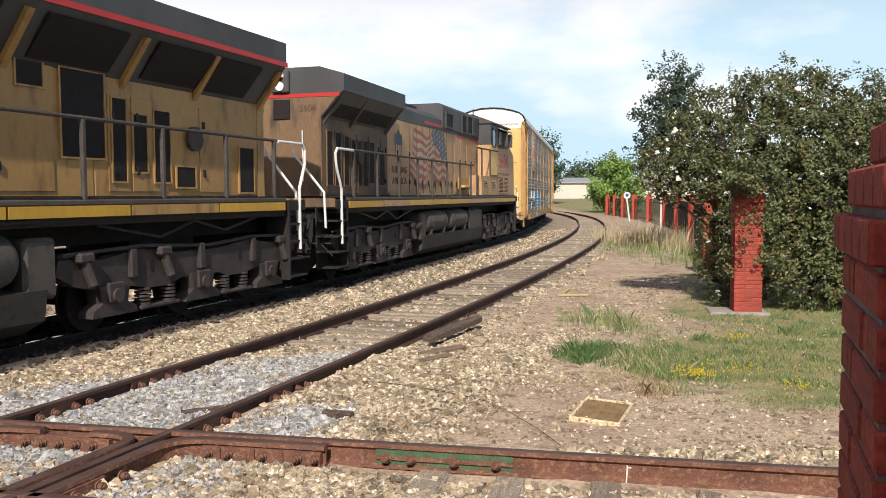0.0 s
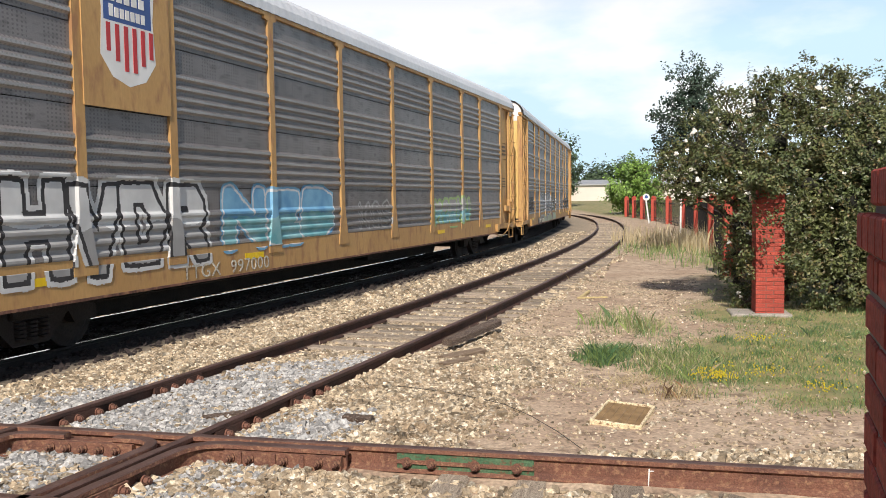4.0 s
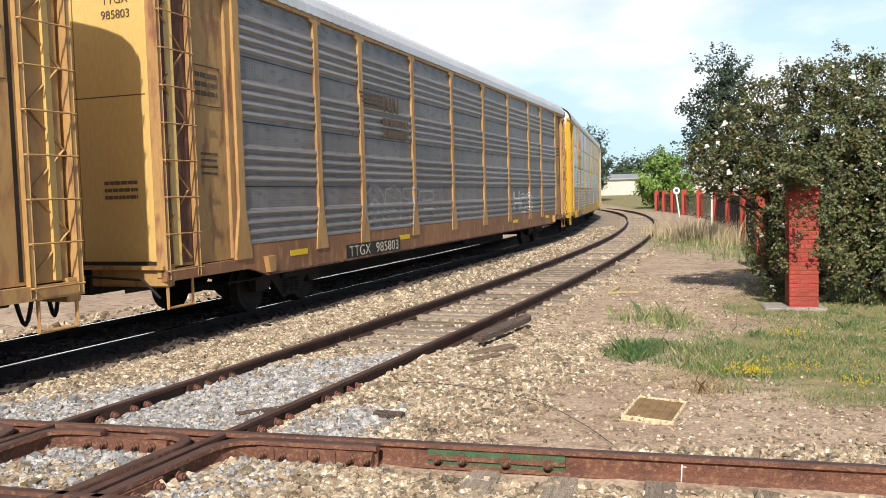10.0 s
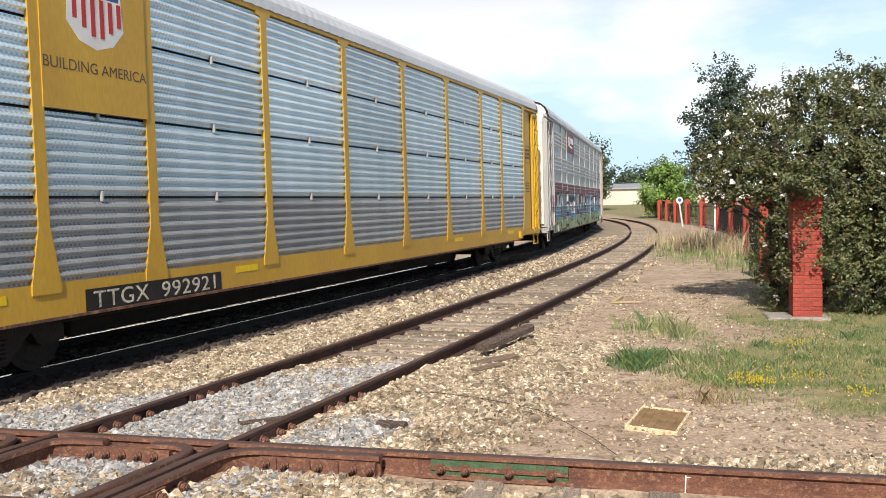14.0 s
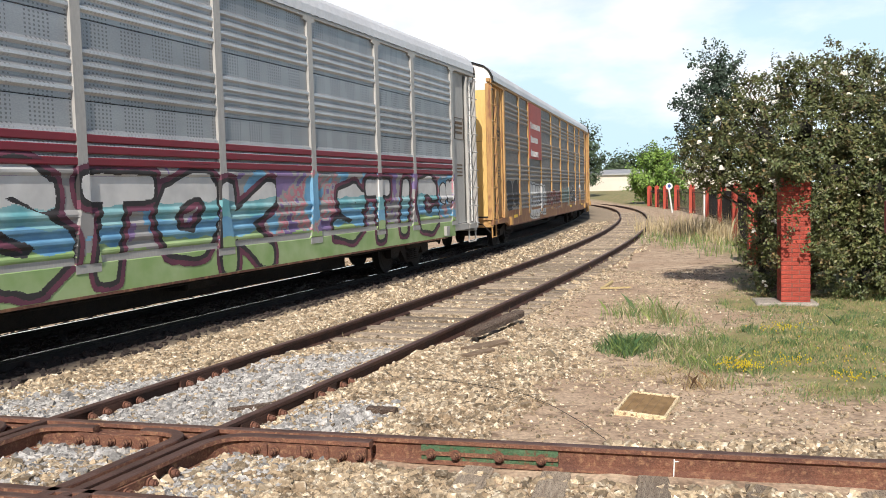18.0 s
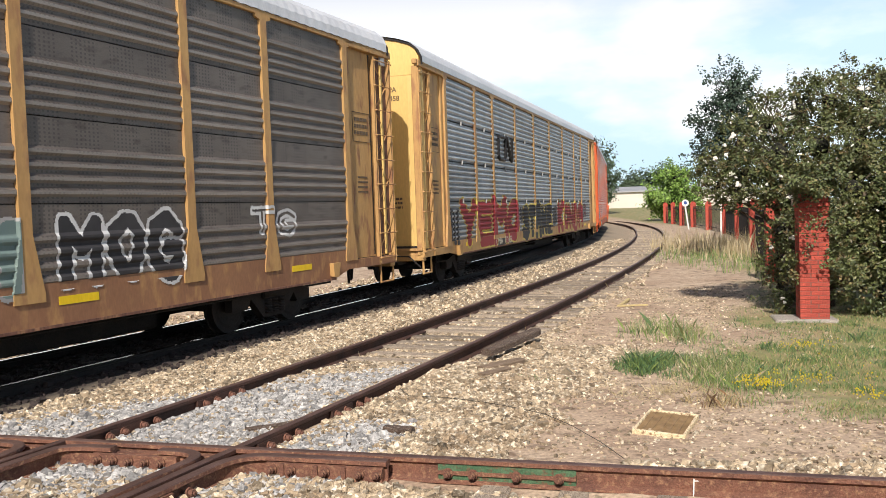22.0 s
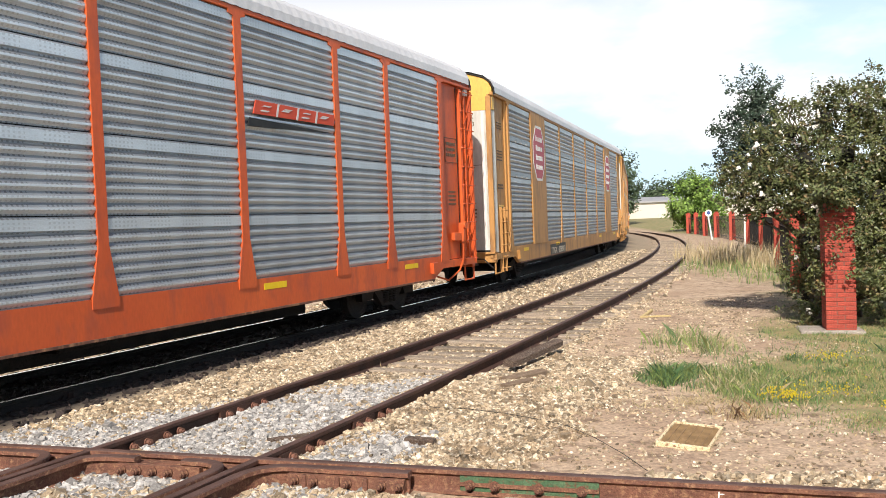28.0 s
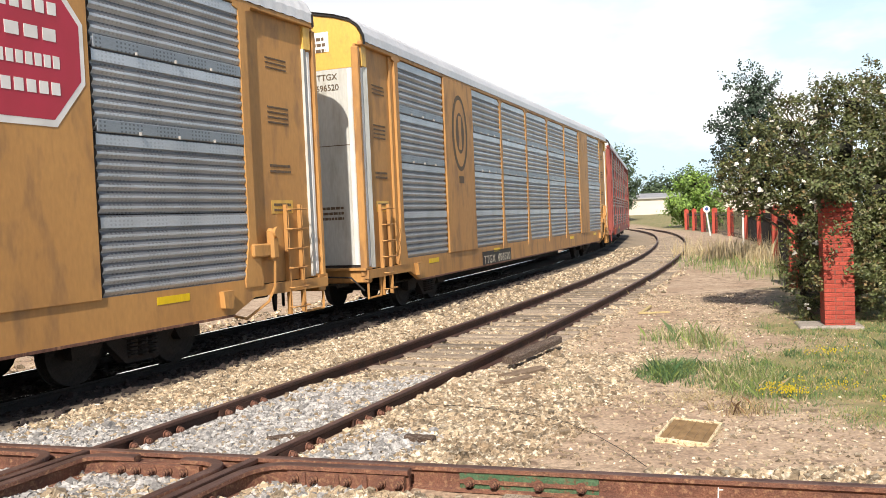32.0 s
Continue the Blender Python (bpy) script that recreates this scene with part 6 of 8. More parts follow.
graffito(7, "DEUW", 9.4, 10.3, 1.4, 1.95, 0.03, 43, None, SPRAY_BLACK, None, 0.05, wild=2.0)
graffito(7, "STANE", 9.75, 14.75, 0.74, 2.1, 0.20, 44, SPRAY_BLACK, SPRAY_YELLOW, SPRAY_YELLOW, 0.024, "black spray-painted letters edged in yellow", wild=1.5, square=0.6)
graffito(7, "WHB", 14.95, 15.8, 1.1, 1.9, 0.03, 45, None, SPRAY_BLACK, None, 0.045, wild=2.0)
graffito(7, "KONDA", 15.95, 22.15, 0.75, 2.15, 0.20, 46, (SPRAY_RED, SPRAY_RED_DARK, SPRAY_RED), SPRAY_YELLOW, SPRAY_YELLOW, 0.022, "red spray-painted letters edged in yellow", wild=1.4)
graffito(7, "EWM", 22.35, 23.2, 1.3, 2.0, 0.03, 47, None, SPRAY_OLD_RED, None, 0.045, wild=2.0)


def sill_patches(x, z):
    """Pale green and brown patches low on the second car."""
    w = fbm(x, z * 1.6, 1.0, 5.0)
    c = np.where(w > -0.05, 0, np.where((w < -0.25) & (x > -1.2), 1, np.where(w < -0.12, 2, -1)))
    return np.where(z > 1.28 + 0.12 * np.sin(x * 3.1), -1, c)


painted("graffiti", CARS[2], sill_patches, -6.3, 1.4, 0.72, 1.4, 0.03, side_depth("split", POSTS), (SPRAY_PALE_GREEN, SPRAY_OLD_RED, SPRAY_FAINT), label="pale green spray paint low on the side", proud=-0.003)


def flag_fn(x, z):
    """A waving flag: stripes, and a dark canton with stars."""
    r = LOCO_HALF - x
    top = np.interp(r, [7.0, 7.8, 8.35, 8.7, 9.1, 10.24, 10.9], [3.86, 3.77, 3.65, 3.70, 4.05, 3.97, 3.85])
    low = np.interp(r, [6.6, 7.0, 7.4, 8.05, 8.25, 8.5, 8.9, 9.6, 10.1, 10.9], [2.46, 2.38, 2.16, 2.06, 2.12, 2.58, 2.54, 2.22, 2.40, 2.20])
    dip = 0.05 * np.sin((r - 6.9) * 5.0) * np.clip((8.9 - r), 0, 1)
    u = (z + dip * np.sin((z - low) / (top - low) * math.pi) - low) / (top - low)
    c = np.where((u * 13).astype(int) % 2 == 0, 0, 1)
    canton = (r > np.interp(z, [3.0, 3.3, 3.5, 3.8, 4.05], [10.0, 9.6, 8.98, 8.85, 9.0])) & (z > 3.04)
    sx, sz = (r * 5.6) % 1 - 0.5, ((z + 0.1 * r) * 5.6 + 0.5 * ((r * 5.6).astype(int) % 2)) % 1 - 0.5
    c = np.where(canton, np.where(np.hypot(sx, sz) < 0.2, 1, 2), c)
    left = np.interp(z, [2.4, 2.62, 3.04, 3.26, 3.86], [6.66, 6.62, 6.9, 7.0, 7.06])
    right = np.interp(z, [2.2, 3.17, 3.97], [10.9, 10.57, 10.24])
    return np.where((u < 0) | (u > 1) | (r < left) | (r > right), -1, c)


def loco_shield_fn(x, z):
    r = LOCO_HALF - x
    half = 0.29 * np.clip((z - 2.78) / 0.32, 0, 1) ** 0.6
    inside = (np.abs(r - 5.67) < half) & (z < 3.60 + 0.05 * np.cos((r - 5.67) * 16))
    return np.where(inside, np.where(z > 3.26, 1, np.where((np.abs(r - 5.67) * 14).astype(int) % 2 == 0, 0, 2)), -1)


FADED_RED = mat("faded_flag_red", (0.36, 0.10, 0.07), (0.29, 0.09, 0.06), 0.6, 0, 2)
FADED_WHITE = mat("faded_flag_white", (0.42, 0.37, 0.28), (0.36, 0.29, 0.20), 0.6, 0, 2)
FADED_BLUE = mat("faded_flag_blue", (0.075, 0.11, 0.14), (0.05, 0.07, 0.085), 0.6, 0, 2)
for y_side in (-1, 1):
    painted("flag_mural", rear_loco, flag_fn, LOCO_HALF - 10.95, LOCO_HALF - 6.55, 2.0, 3.94, 0.016, lambda x, z: 0.938 + 0 * x, (FADED_RED, FADED_WHITE, FADED_BLUE), y_side, "faded painted striped flag")
    for r in np.arange(6.62, 11.9, 0.66):
        b = Solid()
        b.box(*rx(r, r + 0.014), *sorted((y_side * 0.93, y_side * 0.943)), 1.95, 3.94)
        part("door_seam", b, STENCIL, rear_loco)
        b = Solid()
        b.box(*rx(r + 0.5, r + 0.56), *sorted((y_side * 0.93, y_side * 0.97)), 2.16, 2.34, 0.012)
        part("door_latch", b, BLACK, rear_loco)
    painted("shield_emblem", rear_loco, loco_shield_fn, LOCO_HALF - 6.0, LOCO_HALF - 5.35, 2.75, 3.68, 0.02, lambda x, z: 0.946 + 0 * x, (FADED_WHITE, FADED_BLUE, FADED_RED), y_side, "faded blue and white shield emblem")


def emblem(car_no, r, z, outline, mats, inner, label):
    """A flat emblem on the near side: an outline as (u, v) with bars or shapes on it."""
    car = CARS[car_no]
    b = Solid()
    b.prism([(u, v) for u, v in outline], "y", -1.566, -1.546)
    ob = part("emblem", b, mats[0], car, label, pose(r - CAR_LEN / 2, 0, z))
    q = Solid()
    for k, (shape, slot) in enumerate(inner):
        q.slot = slot
        q.prism(shape, "y", -1.568 - 0.0012 * min(k, 5), -1.56)
    if inner:
        tagged(part("emblem_mark", q, tuple(mats[1:]), ob), kind="stuff")
    return ob


def rect(x0, x1, z0, z1):
    return [(x0, z0), (x1, z0), (x1, z1), (x0, z1)]


def shield(w, h):
    return [(0, -h), (w * 0.6, -h * 0.86), (w, -h * 0.5), (w * 0.92, h * 0.3), (w, h * 0.8), (w * 0.75, h * 0.9), (w * 0.6, h), (0, h * 0.86), (-w * 0.6, h), (-w * 0.75, h * 0.9), (-w, h * 0.8), (-w * 0.92, h * 0.3), (-w, -h * 0.5), (-w * 0.6, -h * 0.86)]


def word_bars(x0, x1, z, h, n, seed):
    rng = random.Random(seed)
    out, x = [], x0
    w = (x1 - x0) / n
    for k in range(n):
        out.append(rect(x0 + k * w, x0 + (k + 0.72) * w, z, z + h * (1.25 if k == 0 else 1.0)))
    return out


for no, paint, up, tall in ((1, YELLOW, 0.02, 1.42), (4, FRESH, 0.32, 1.12)):
    inner = [(shield(0.42, 0.52), 0), (rect(-0.36, 0.36, 0.06, 0.40), 1)]
    inner += [(rect(-0.33 + 0.13 * k, -0.27 + 0.13 * k, -0.42 + 0.08 * abs(k - 2.5), 0.04), 2) for k in range(6)]
    inner += [(s, 0) for s in word_bars(-0.28, 0.28, 0.24, 0.09, 5, 1) + word_bars(-0.28, 0.28, 0.10, 0.09, 7, 2)]
    inner = [([(u * min(tall, 1.3), v * tall + up) for u, v in shape], slot) for shape, slot in inner]
    board = emblem(no, 5.32, 4.15, rect(-0.86, 0.86, -1.03, 0.93), (paint, WHITE, BLUE, RED), inner, "yellow board with a striped shield emblem")
    if no == 4:
        part("lettering", text_mesh("BUILDING AMERICA", 0.19, STENCIL, 0.002), None, board, "dark painted slogan", pose(0, -1.5665, -0.56, 90, 0, 0))
inner = [(s, 0) for s in word_bars(-0.35, 1.0, -0.05, 0.26, 8, 5) + word_bars(-0.3, 0.5, -0.25, 0.08, 10, 6)] + [([(-0.95, -0.2), (-0.5, -0.22), (-0.45, 0.0), (-0.6, 0.24), (-0.95, 0.2)], 0)]
emblem(5, 7.68, 4.62, rect(-1.25, 1.25, -0.45, 0.38), (MAROON, WHITE), inner, "maroon sign with white marks")
inner = []
for k, (n, x1) in enumerate(((8, 1.1), (7, 0.5), (7, 0.6))):
    inner += [(s, 0) for s in word_bars(-1.08, x1, 0.10 - 0.52 * k, 0.20, n, 8 + k)]
emblem(6, 7.64, 4.05, rect(-1.33, 1.33, -1.03, 1.03), (mat("billboard_red", (0.42, 0.06, 0.04), (0.36, 0.05, 0.035), 0.6, 0, 2), SPRAY_WHITE), inner, "red billboard with white marks")
slant = lambda u, w, z0, z1: [(u, z0), (u + w, z0), (u + w + 0.06, z1), (u + 0.06, z1)]
inner = [(slant(-1.12 + 0.56 * k, 0.05, 0.0, 0.21), 0) for k in range(1, 4)]
inner += [(slant(-0.98 + 0.56 * k, 0.20, 0.05 + 0.05 * (k % 2), 0.075 + 0.05 * (k % 2)), 0) for k in range(4)]
inner += [(slant(-0.92 + 0.56 * k, 0.20, 0.13, 0.15), 0) for k in range(4)]
inner += [([(-1.3, -0.21), (1.05, -0.135), (1.05, -0.125), (-1.25, -0.07)], 1)]
emblem(8, 18.82, 3.65, [(-1.14, 0.0), (1.17, 0.01), (1.19, 0.205), (-1.06, 0.215)], (mat("orange_red_sign_paint", (0.60, 0.075, 0.03), (0.52, 0.06, 0.025), 0.6, 0, 2), SPRAY_WHITE, BLACK), inner, "orange-red slanted marks over a black wedge")


def octagon(w, h, c=0.4):
    return [(-w, -h * c), (-w * c * 1.2, -h), (w * c * 1.2, -h), (w, -h * c), (w, h * c), (w * c * 1.2, h), (-w * c * 1.2, h), (-w, h * c)]


for r in (5.37, 20.7):
    inner = [(octagon(0.76, 0.80), 1)] + [(s, 0) for k, n in enumerate((6, 4, 8, 6)) for s in word_bars(-0.45, 0.5, 0.38 - 0.3 * k, 0.14, n, 12 + k)]
    emblem(9, r, 3.98, octagon(0.82, 0.88), (WHITE, WHITE, mat("emblem_red", (0.46, 0.03, 0.06), (0.40, 0.03, 0.05), 0.5, 0, 2)), inner, "red octagonal emblem with white marks")
oval = lambda w, h: [(w * math.cos(a), h * math.sin(a)) for a in [2 * math.pi * i / 24 for i in range(24)]]
inner = [(oval(0.42, 0.82), 1), (oval(0.30, 0.5), 0), (rect(-0.1, 0.1, -0.4, 0.42), 1), (rect(-0.16, 0.16, -1.22, -1.05), 0)]
emblem(10, 5.35, 3.97, oval(0.55, 0.93), (STENCIL, STENCIL, TAN), inner, "dark oval emblem")
# a looping black letter shape on the dull silver car
b = Solid()
for a in (((7.5, 4.06), (6.88, 4.06), (6.77, 3.96), (6.77, 3.48), (6.88, 3.37), (7.48, 3.37), (7.6, 3.47), (7.62, 4.0), (7.72, 4.08), (7.84, 4.02), (8.24, 3.42), (8.36, 3.36), (8.44, 3.46), (8.44, 4.08)),):
    for p, q in zip(a, a[1:]):
        b.tube((p[0] - CAR_LEN / 2, -1.552, p[1]), (q[0] - CAR_LEN / 2, -1.552, q[1]), 0.055, 6)
part("emblem", b, BLACK, CARS[7], "black looping emblem")
# red bands along the grey car
for z in (2.31, 2.46, 2.60):
    b = Solid()
    b.box(-CAR_LEN / 2 + 1.95, CAR_LEN / 2 - 1.95, -1.546, -1.50, z, z + 0.105, 0.02)
    part("red_band", b, MAROON, CARS[5])

# faded dark stripes, block and two lines of marks on the third car
b = Solid()
for k in range(4):
    b.box(-6.95 - 0.05 * k, -5.95, -1.552, -1.546, 3.74 + 0.085 * k, 3.785 + 0.085 * k)
for x in (-5.9, -5.46):
    b.box(x, x + 0.10, -1.552, -1.546, 3.72, 4.06)
    b.box(x + 0.27, x + 0.37, -1.552, -1.546, 3.72, 4.06)
    b.prism([(x, 4.06), (x + 0.11, 4.06), (x + 0.37, 3.72), (x + 0.26, 3.72)], "y", -1.5525, -1.546)
tagged(part("stencil_mark", b, STENCIL, CARS[3], "faded black stripes and block marks"), kind="stuff")
q = bars(2, -0.7, 0.7, 0.0, 0.16, 0.09, 0, 31)
tagged(part("stencil_mark", q, STENCIL, CARS[3], "", pose(-5.25, -1.55, 3.58)), kind="stuff")
part("lettering", text_mesh("FB 535", 0.17, STENCIL, 0.003), None, CARS[3], "dark stencilled mark", pose(CAR_LEN / 2 - 2.1, -1.535, 0.93, 90, 0, 0))


# ---- ties, guard rails and fittings of the tracks ----
rng = np.random.default_rng(7)


def tie_mesh(length, seed):
    r = random.Random(seed)
    b = Solid()
    b.box(-length / 2, length / 2, -0.115, 0.115, -0.30, -0.166 + r.uniform(-0.006, 0.006), 0.018)
    me = b.mesh("tie", TIE)
    for v in me.vertices:
        v.co.x += r.uniform(-0.02, 0.02)
        v.co.z += r.uniform(-0.006, 0.004)
    return me


TIES = [tie_mesh(2.55, k) for k in range(5)]
# darker tie copies: oil and shade under the train in their colour
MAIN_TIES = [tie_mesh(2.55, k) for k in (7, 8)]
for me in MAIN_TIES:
    me.materials[0] = OILY_SHADED_TIE
for k in range(118):
    s = 6.4 + 0.53 * k + random.uniform(-0.06, 0.06)
    x, y, h = np.interp(s, TS, TX), np.interp(s, TS, TY), np.interp(s, TS, TH)
    part("tie", TIES[k % 5], None, siding, "", pose(x + random.uniform(-0.08, 0.08), y, random.uniform(0.004, 0.02), 0, 0, -math.degrees(h) + random.uniform(-2, 2)))
for k in range(60):
    s = -8 + 0.6 * k
    q = beside(-SPACING)
    x, y, h = np.interp(s, TS, q[:, 0]), np.interp(s, TS, q[:, 1]), np.interp(s, TS, TH)
    part("tie", MAIN_TIES[k % 2], None, main_line, "", pose(x, y, -0.035, 0, 0, -math.degrees(h)))
CROSS_YAW = math.degrees(math.atan2(CROSS_W.y, CROSS_W.x))
for k, u in enumerate((-0.05, 0.52, 1.2, 1.9, 2.6, 3.3, -9.0, -8.2)):
    p = CROSS_A + CROSS_W * u + CROSS_N * HALF_GAUGE
    part("tie", TIES[k % 5], None, crossing, "", pose(p.x, p.y, 0.0, 0, 0, CROSS_YAW + 90))


def along_cross(u, n):
    return tuple((CROSS_A + CROSS_W * u + CROSS_N * n)[:2])


def meet(off):
    """Where a line beside the siding's middle meets the crossing track's far rail: u along it, and s."""
    p = beside(off)
    n = (p[:, 0] - CROSS_A.x) * CROSS_N.x + (p[:, 1] - CROSS_A.y) * CROSS_N.y
    i = int(np.argmin(abs(n)))
    return (p[i, 0] - CROSS_A.x) * CROSS_W.x + (p[i, 1] - CROSS_A.y) * CROSS_W.y, TS[i]


u_left, s_left = meet(-HALF_GAUGE)
u_right, s_right = meet(HALF_GAUGE)


def line_point(off, s):
    q = beside(off)
    return np.array([np.interp(s, TS, q[:, 0]), np.interp(s, TS, q[:, 1])])


def corner_of(off, n):
    """Where a line beside the siding meets a line beside the crossing track's far rail."""
    p = beside(off)
    k = (p[:, 0] - CROSS_A.x) * CROSS_N.x + (p[:, 1] - CROSS_A.y) * CROSS_N.y
    i = int(np.argmin(abs(k - n)))
    return (p[i, 0] - CROSS_A.x) * CROSS_W.x + (p[i, 1] - CROSS_A.y) * CROSS_W.y, TS[i]


def bent(off, n, du, ds, back=0.30):
    """A guard that comes along the siding, bends round the corner and leaves along the crossing track."""
    u0, s0 = corner_of(off, n)
    sgn = 1 if ds > 0 else -1
    a, c = line_point(off, s0 + sgn * back), np.array(along_cross(u0 + math.copysign(back, du), n))
    k = np.array(along_cross(u0, n))
    pts = [line_point(off, s0 + v) for v in np.arange(ds, sgn * back, -sgn * 0.2)]
    pts += [a * (1 - v) ** 2 + k * 2 * v * (1 - v) + c * v ** 2 for v in np.linspace(0, 1, 8)]
    pts += [np.array(along_cross(u0 + v, n)) for v in np.arange(math.copysign(back + 0.15, du), du, math.copysign(0.2, du))]
    return [tuple(p) for p in pts]


gap = 0.135
for off, du, ds in ((-HALF_GAUGE - gap, -6.0, -3.0), (-HALF_GAUGE + gap, 0.62, -2.4), (HALF_GAUGE - gap, -0.62, -2.4), (HALF_GAUGE + gap, 1.45, -3.0)):
    rail("guard_rail", bent(off, gap, du, ds), crossing, (RUST_LIGHT, RAIL_TOP), "orange-rusted bent guard rail", 0.002, 1.25)
rail("guard_rail", [along_cross(u, 2 * HALF_GAUGE - gap) for u in np.arange(-7.0, u_right + 1.35, 0.25)], crossing, (RUST_LIGHT, RAIL_TOP), "", 0.002)


def filler(name, pts, half, z0, z1, parent, material, label=""):
    b = Solid()
    n = len(pts)
    for i, p in enumerate(pts):
        w = np.array(pts[min(i + 1, n - 1)]) - np.array(pts[max(i - 1, 0)])
        w = w / np.hypot(*w)
        b.v += [(p[0] + u * w[1], p[1] - u * w[0], z) for u, z in ((-half, z0), (half, z0), (half, z1), (-half, z1))]
    for i in range(n - 1):
        for j in range(4):
            k = (j + 1) % 4
            b.f.append((i * 4 + j, i * 4 + k, i * 4 + 4 + k, i * 4 + 4 + j))
            b.mi.append(0)
    b.f += [(0, 1, 2, 3), (4 * n - 4, 4 * n - 3, 4 * n - 2, 4 * n - 1)]
    b.mi += [0, 0]
    return part(name, b, material, parent, label)


def bolt_mesh():
    b = Solid()
    b.tube((0, 0, 0), (0, -0.014, 0), 0.040, 12)
    b.tube((0, -0.014, 0), (0, -0.05, 0), 0.030, 6)
    b.tube((0, -0.05, 0), (0, -0.065, 0), 0.018, 6)
    return b.mesh("bolt", RUST_LIGHT)


BOLT = bolt_mesh()


def bolts_cross(us, n, z=-0.085):
    for u in us:
        p = CROSS_A + CROSS_W * u + CROSS_N * n
        part("bolt", BOLT, None, crossing, "", pose(p.x, p.y, z, 0, 0, CROSS_YAW))


def bolts_siding(ss, off, z=-0.085):
    q = beside(off)
    for s in ss:
        x, y, h = np.interp(s, TS, q[:, 0]), np.interp(s, TS, q[:, 1]), np.interp(s, TS, TH)
        part("bolt", BOLT, None, siding, "", pose(x, y, z, 0, 0, 90 - math.degrees(h)))


# the casting between running rail and guard rail, with its bolts
filler("flangeway_floor", [along_cross(u, 0.066) for u in np.arange(-7.0, u_right + 1.3, 0.25)], 0.034, -0.16, -0.05, crossing, RUST_LIGHT)
filler("filler_block", [along_cross(u, gap + 0.045) for u in np.arange(u_left + 0.42, u_right - 0.35, 0.1)], 0.026, -0.16, -0.04, crossing, RUST_LIGHT)
filler("filler_block", [along_cross(u, gap + 0.045) for u in np.arange(u_right + 0.40, u_right + 1.36, 0.12)], 0.026, -0.16, -0.04, crossing, RUST_LIGHT)
bolts_cross([u_left + 0.48 + 0.15 * k for k in range(5)], gap + 0.072)
bolts_cross([u_right + v for v in (0.46, 0.62, 0.90, 1.18, 1.32)], gap + 0.072)
for v in (0.54, 0.82, 1.05):
    p = CROSS_A + CROSS_W * (u_right + v) + CROSS_N * (gap + 0.075)
    rib = Solid()
    rib.box(-0.02, 0.02, -0.012, 0.012, -0.15, -0.04, 0.004)
    part("casting_rib", rib, RUST_LIGHT, crossing, "", pose(p.x, p.y, 0, 0, 0, CROSS_YAW))
for off, sg in ((HALF_GAUGE + gap, 1), (HALF_GAUGE - gap, -1)):
    filler("flangeway_floor", stretch_of(off - sg * 0.068, s_right - 2.6, s_right - 0.2), 0.034, -0.16, -0.05, siding, RUST)
for u0, u1, m, lab in ((-0.50, 0.53, GREEN_PAINT, "faded green joint bar"),):
    filler("joint_bar", [along_cross(u, 0.028) for u in np.linspace(u0, u1, 6)], 0.016, -0.145, -0.036, crossing, m, lab)
    filler("joint_bar", [along_cross(u, 0.050) for u in np.linspace(u0, u1, 6)], 0.010, -0.105, -0.078, crossing, RUST_LIGHT)
    bolts_cross([u0 + 0.08, u0 + 0.27, u0 + 0.60, u1 - 0.12], 0.052, -0.095)
for a, off in ((s_right + 0.25, HALF_GAUGE), (s_left + 0.25, -HALF_GAUGE), (s_right + 1.55, HALF_GAUGE), (s_left + 1.6, -HALF_GAUGE)):
    filler("joint_bar", stretch_of(off + 0.03, a, a + 0.85), 0.018, -0.145, -0.036, siding, RUST)
    bolts_siding([a + 0.12, a + 0.30, a + 0.55, a + 0.73], off + 0.048)
for off in (HALF_GAUGE + gap,):
    s1 = s_left if off < 0 else s_right
    filler("joint_bar", stretch_of(off + 0.045, s1 - 2.2, s1 - 0.55), 0.022, -0.15, -0.036, siding, RUST_LIGHT)
    bolts_siding([s1 - 0.65 - 0.22 * k for k in range(7)], off + 0.068)


# ---- brick piers ----
def brick_mesh(l, w, h):
    b = Solid()
    b.box(-l / 2, l / 2, -w / 2, w / 2, 0, h, 0.004)
    return b.mesh("brick", BRICK)


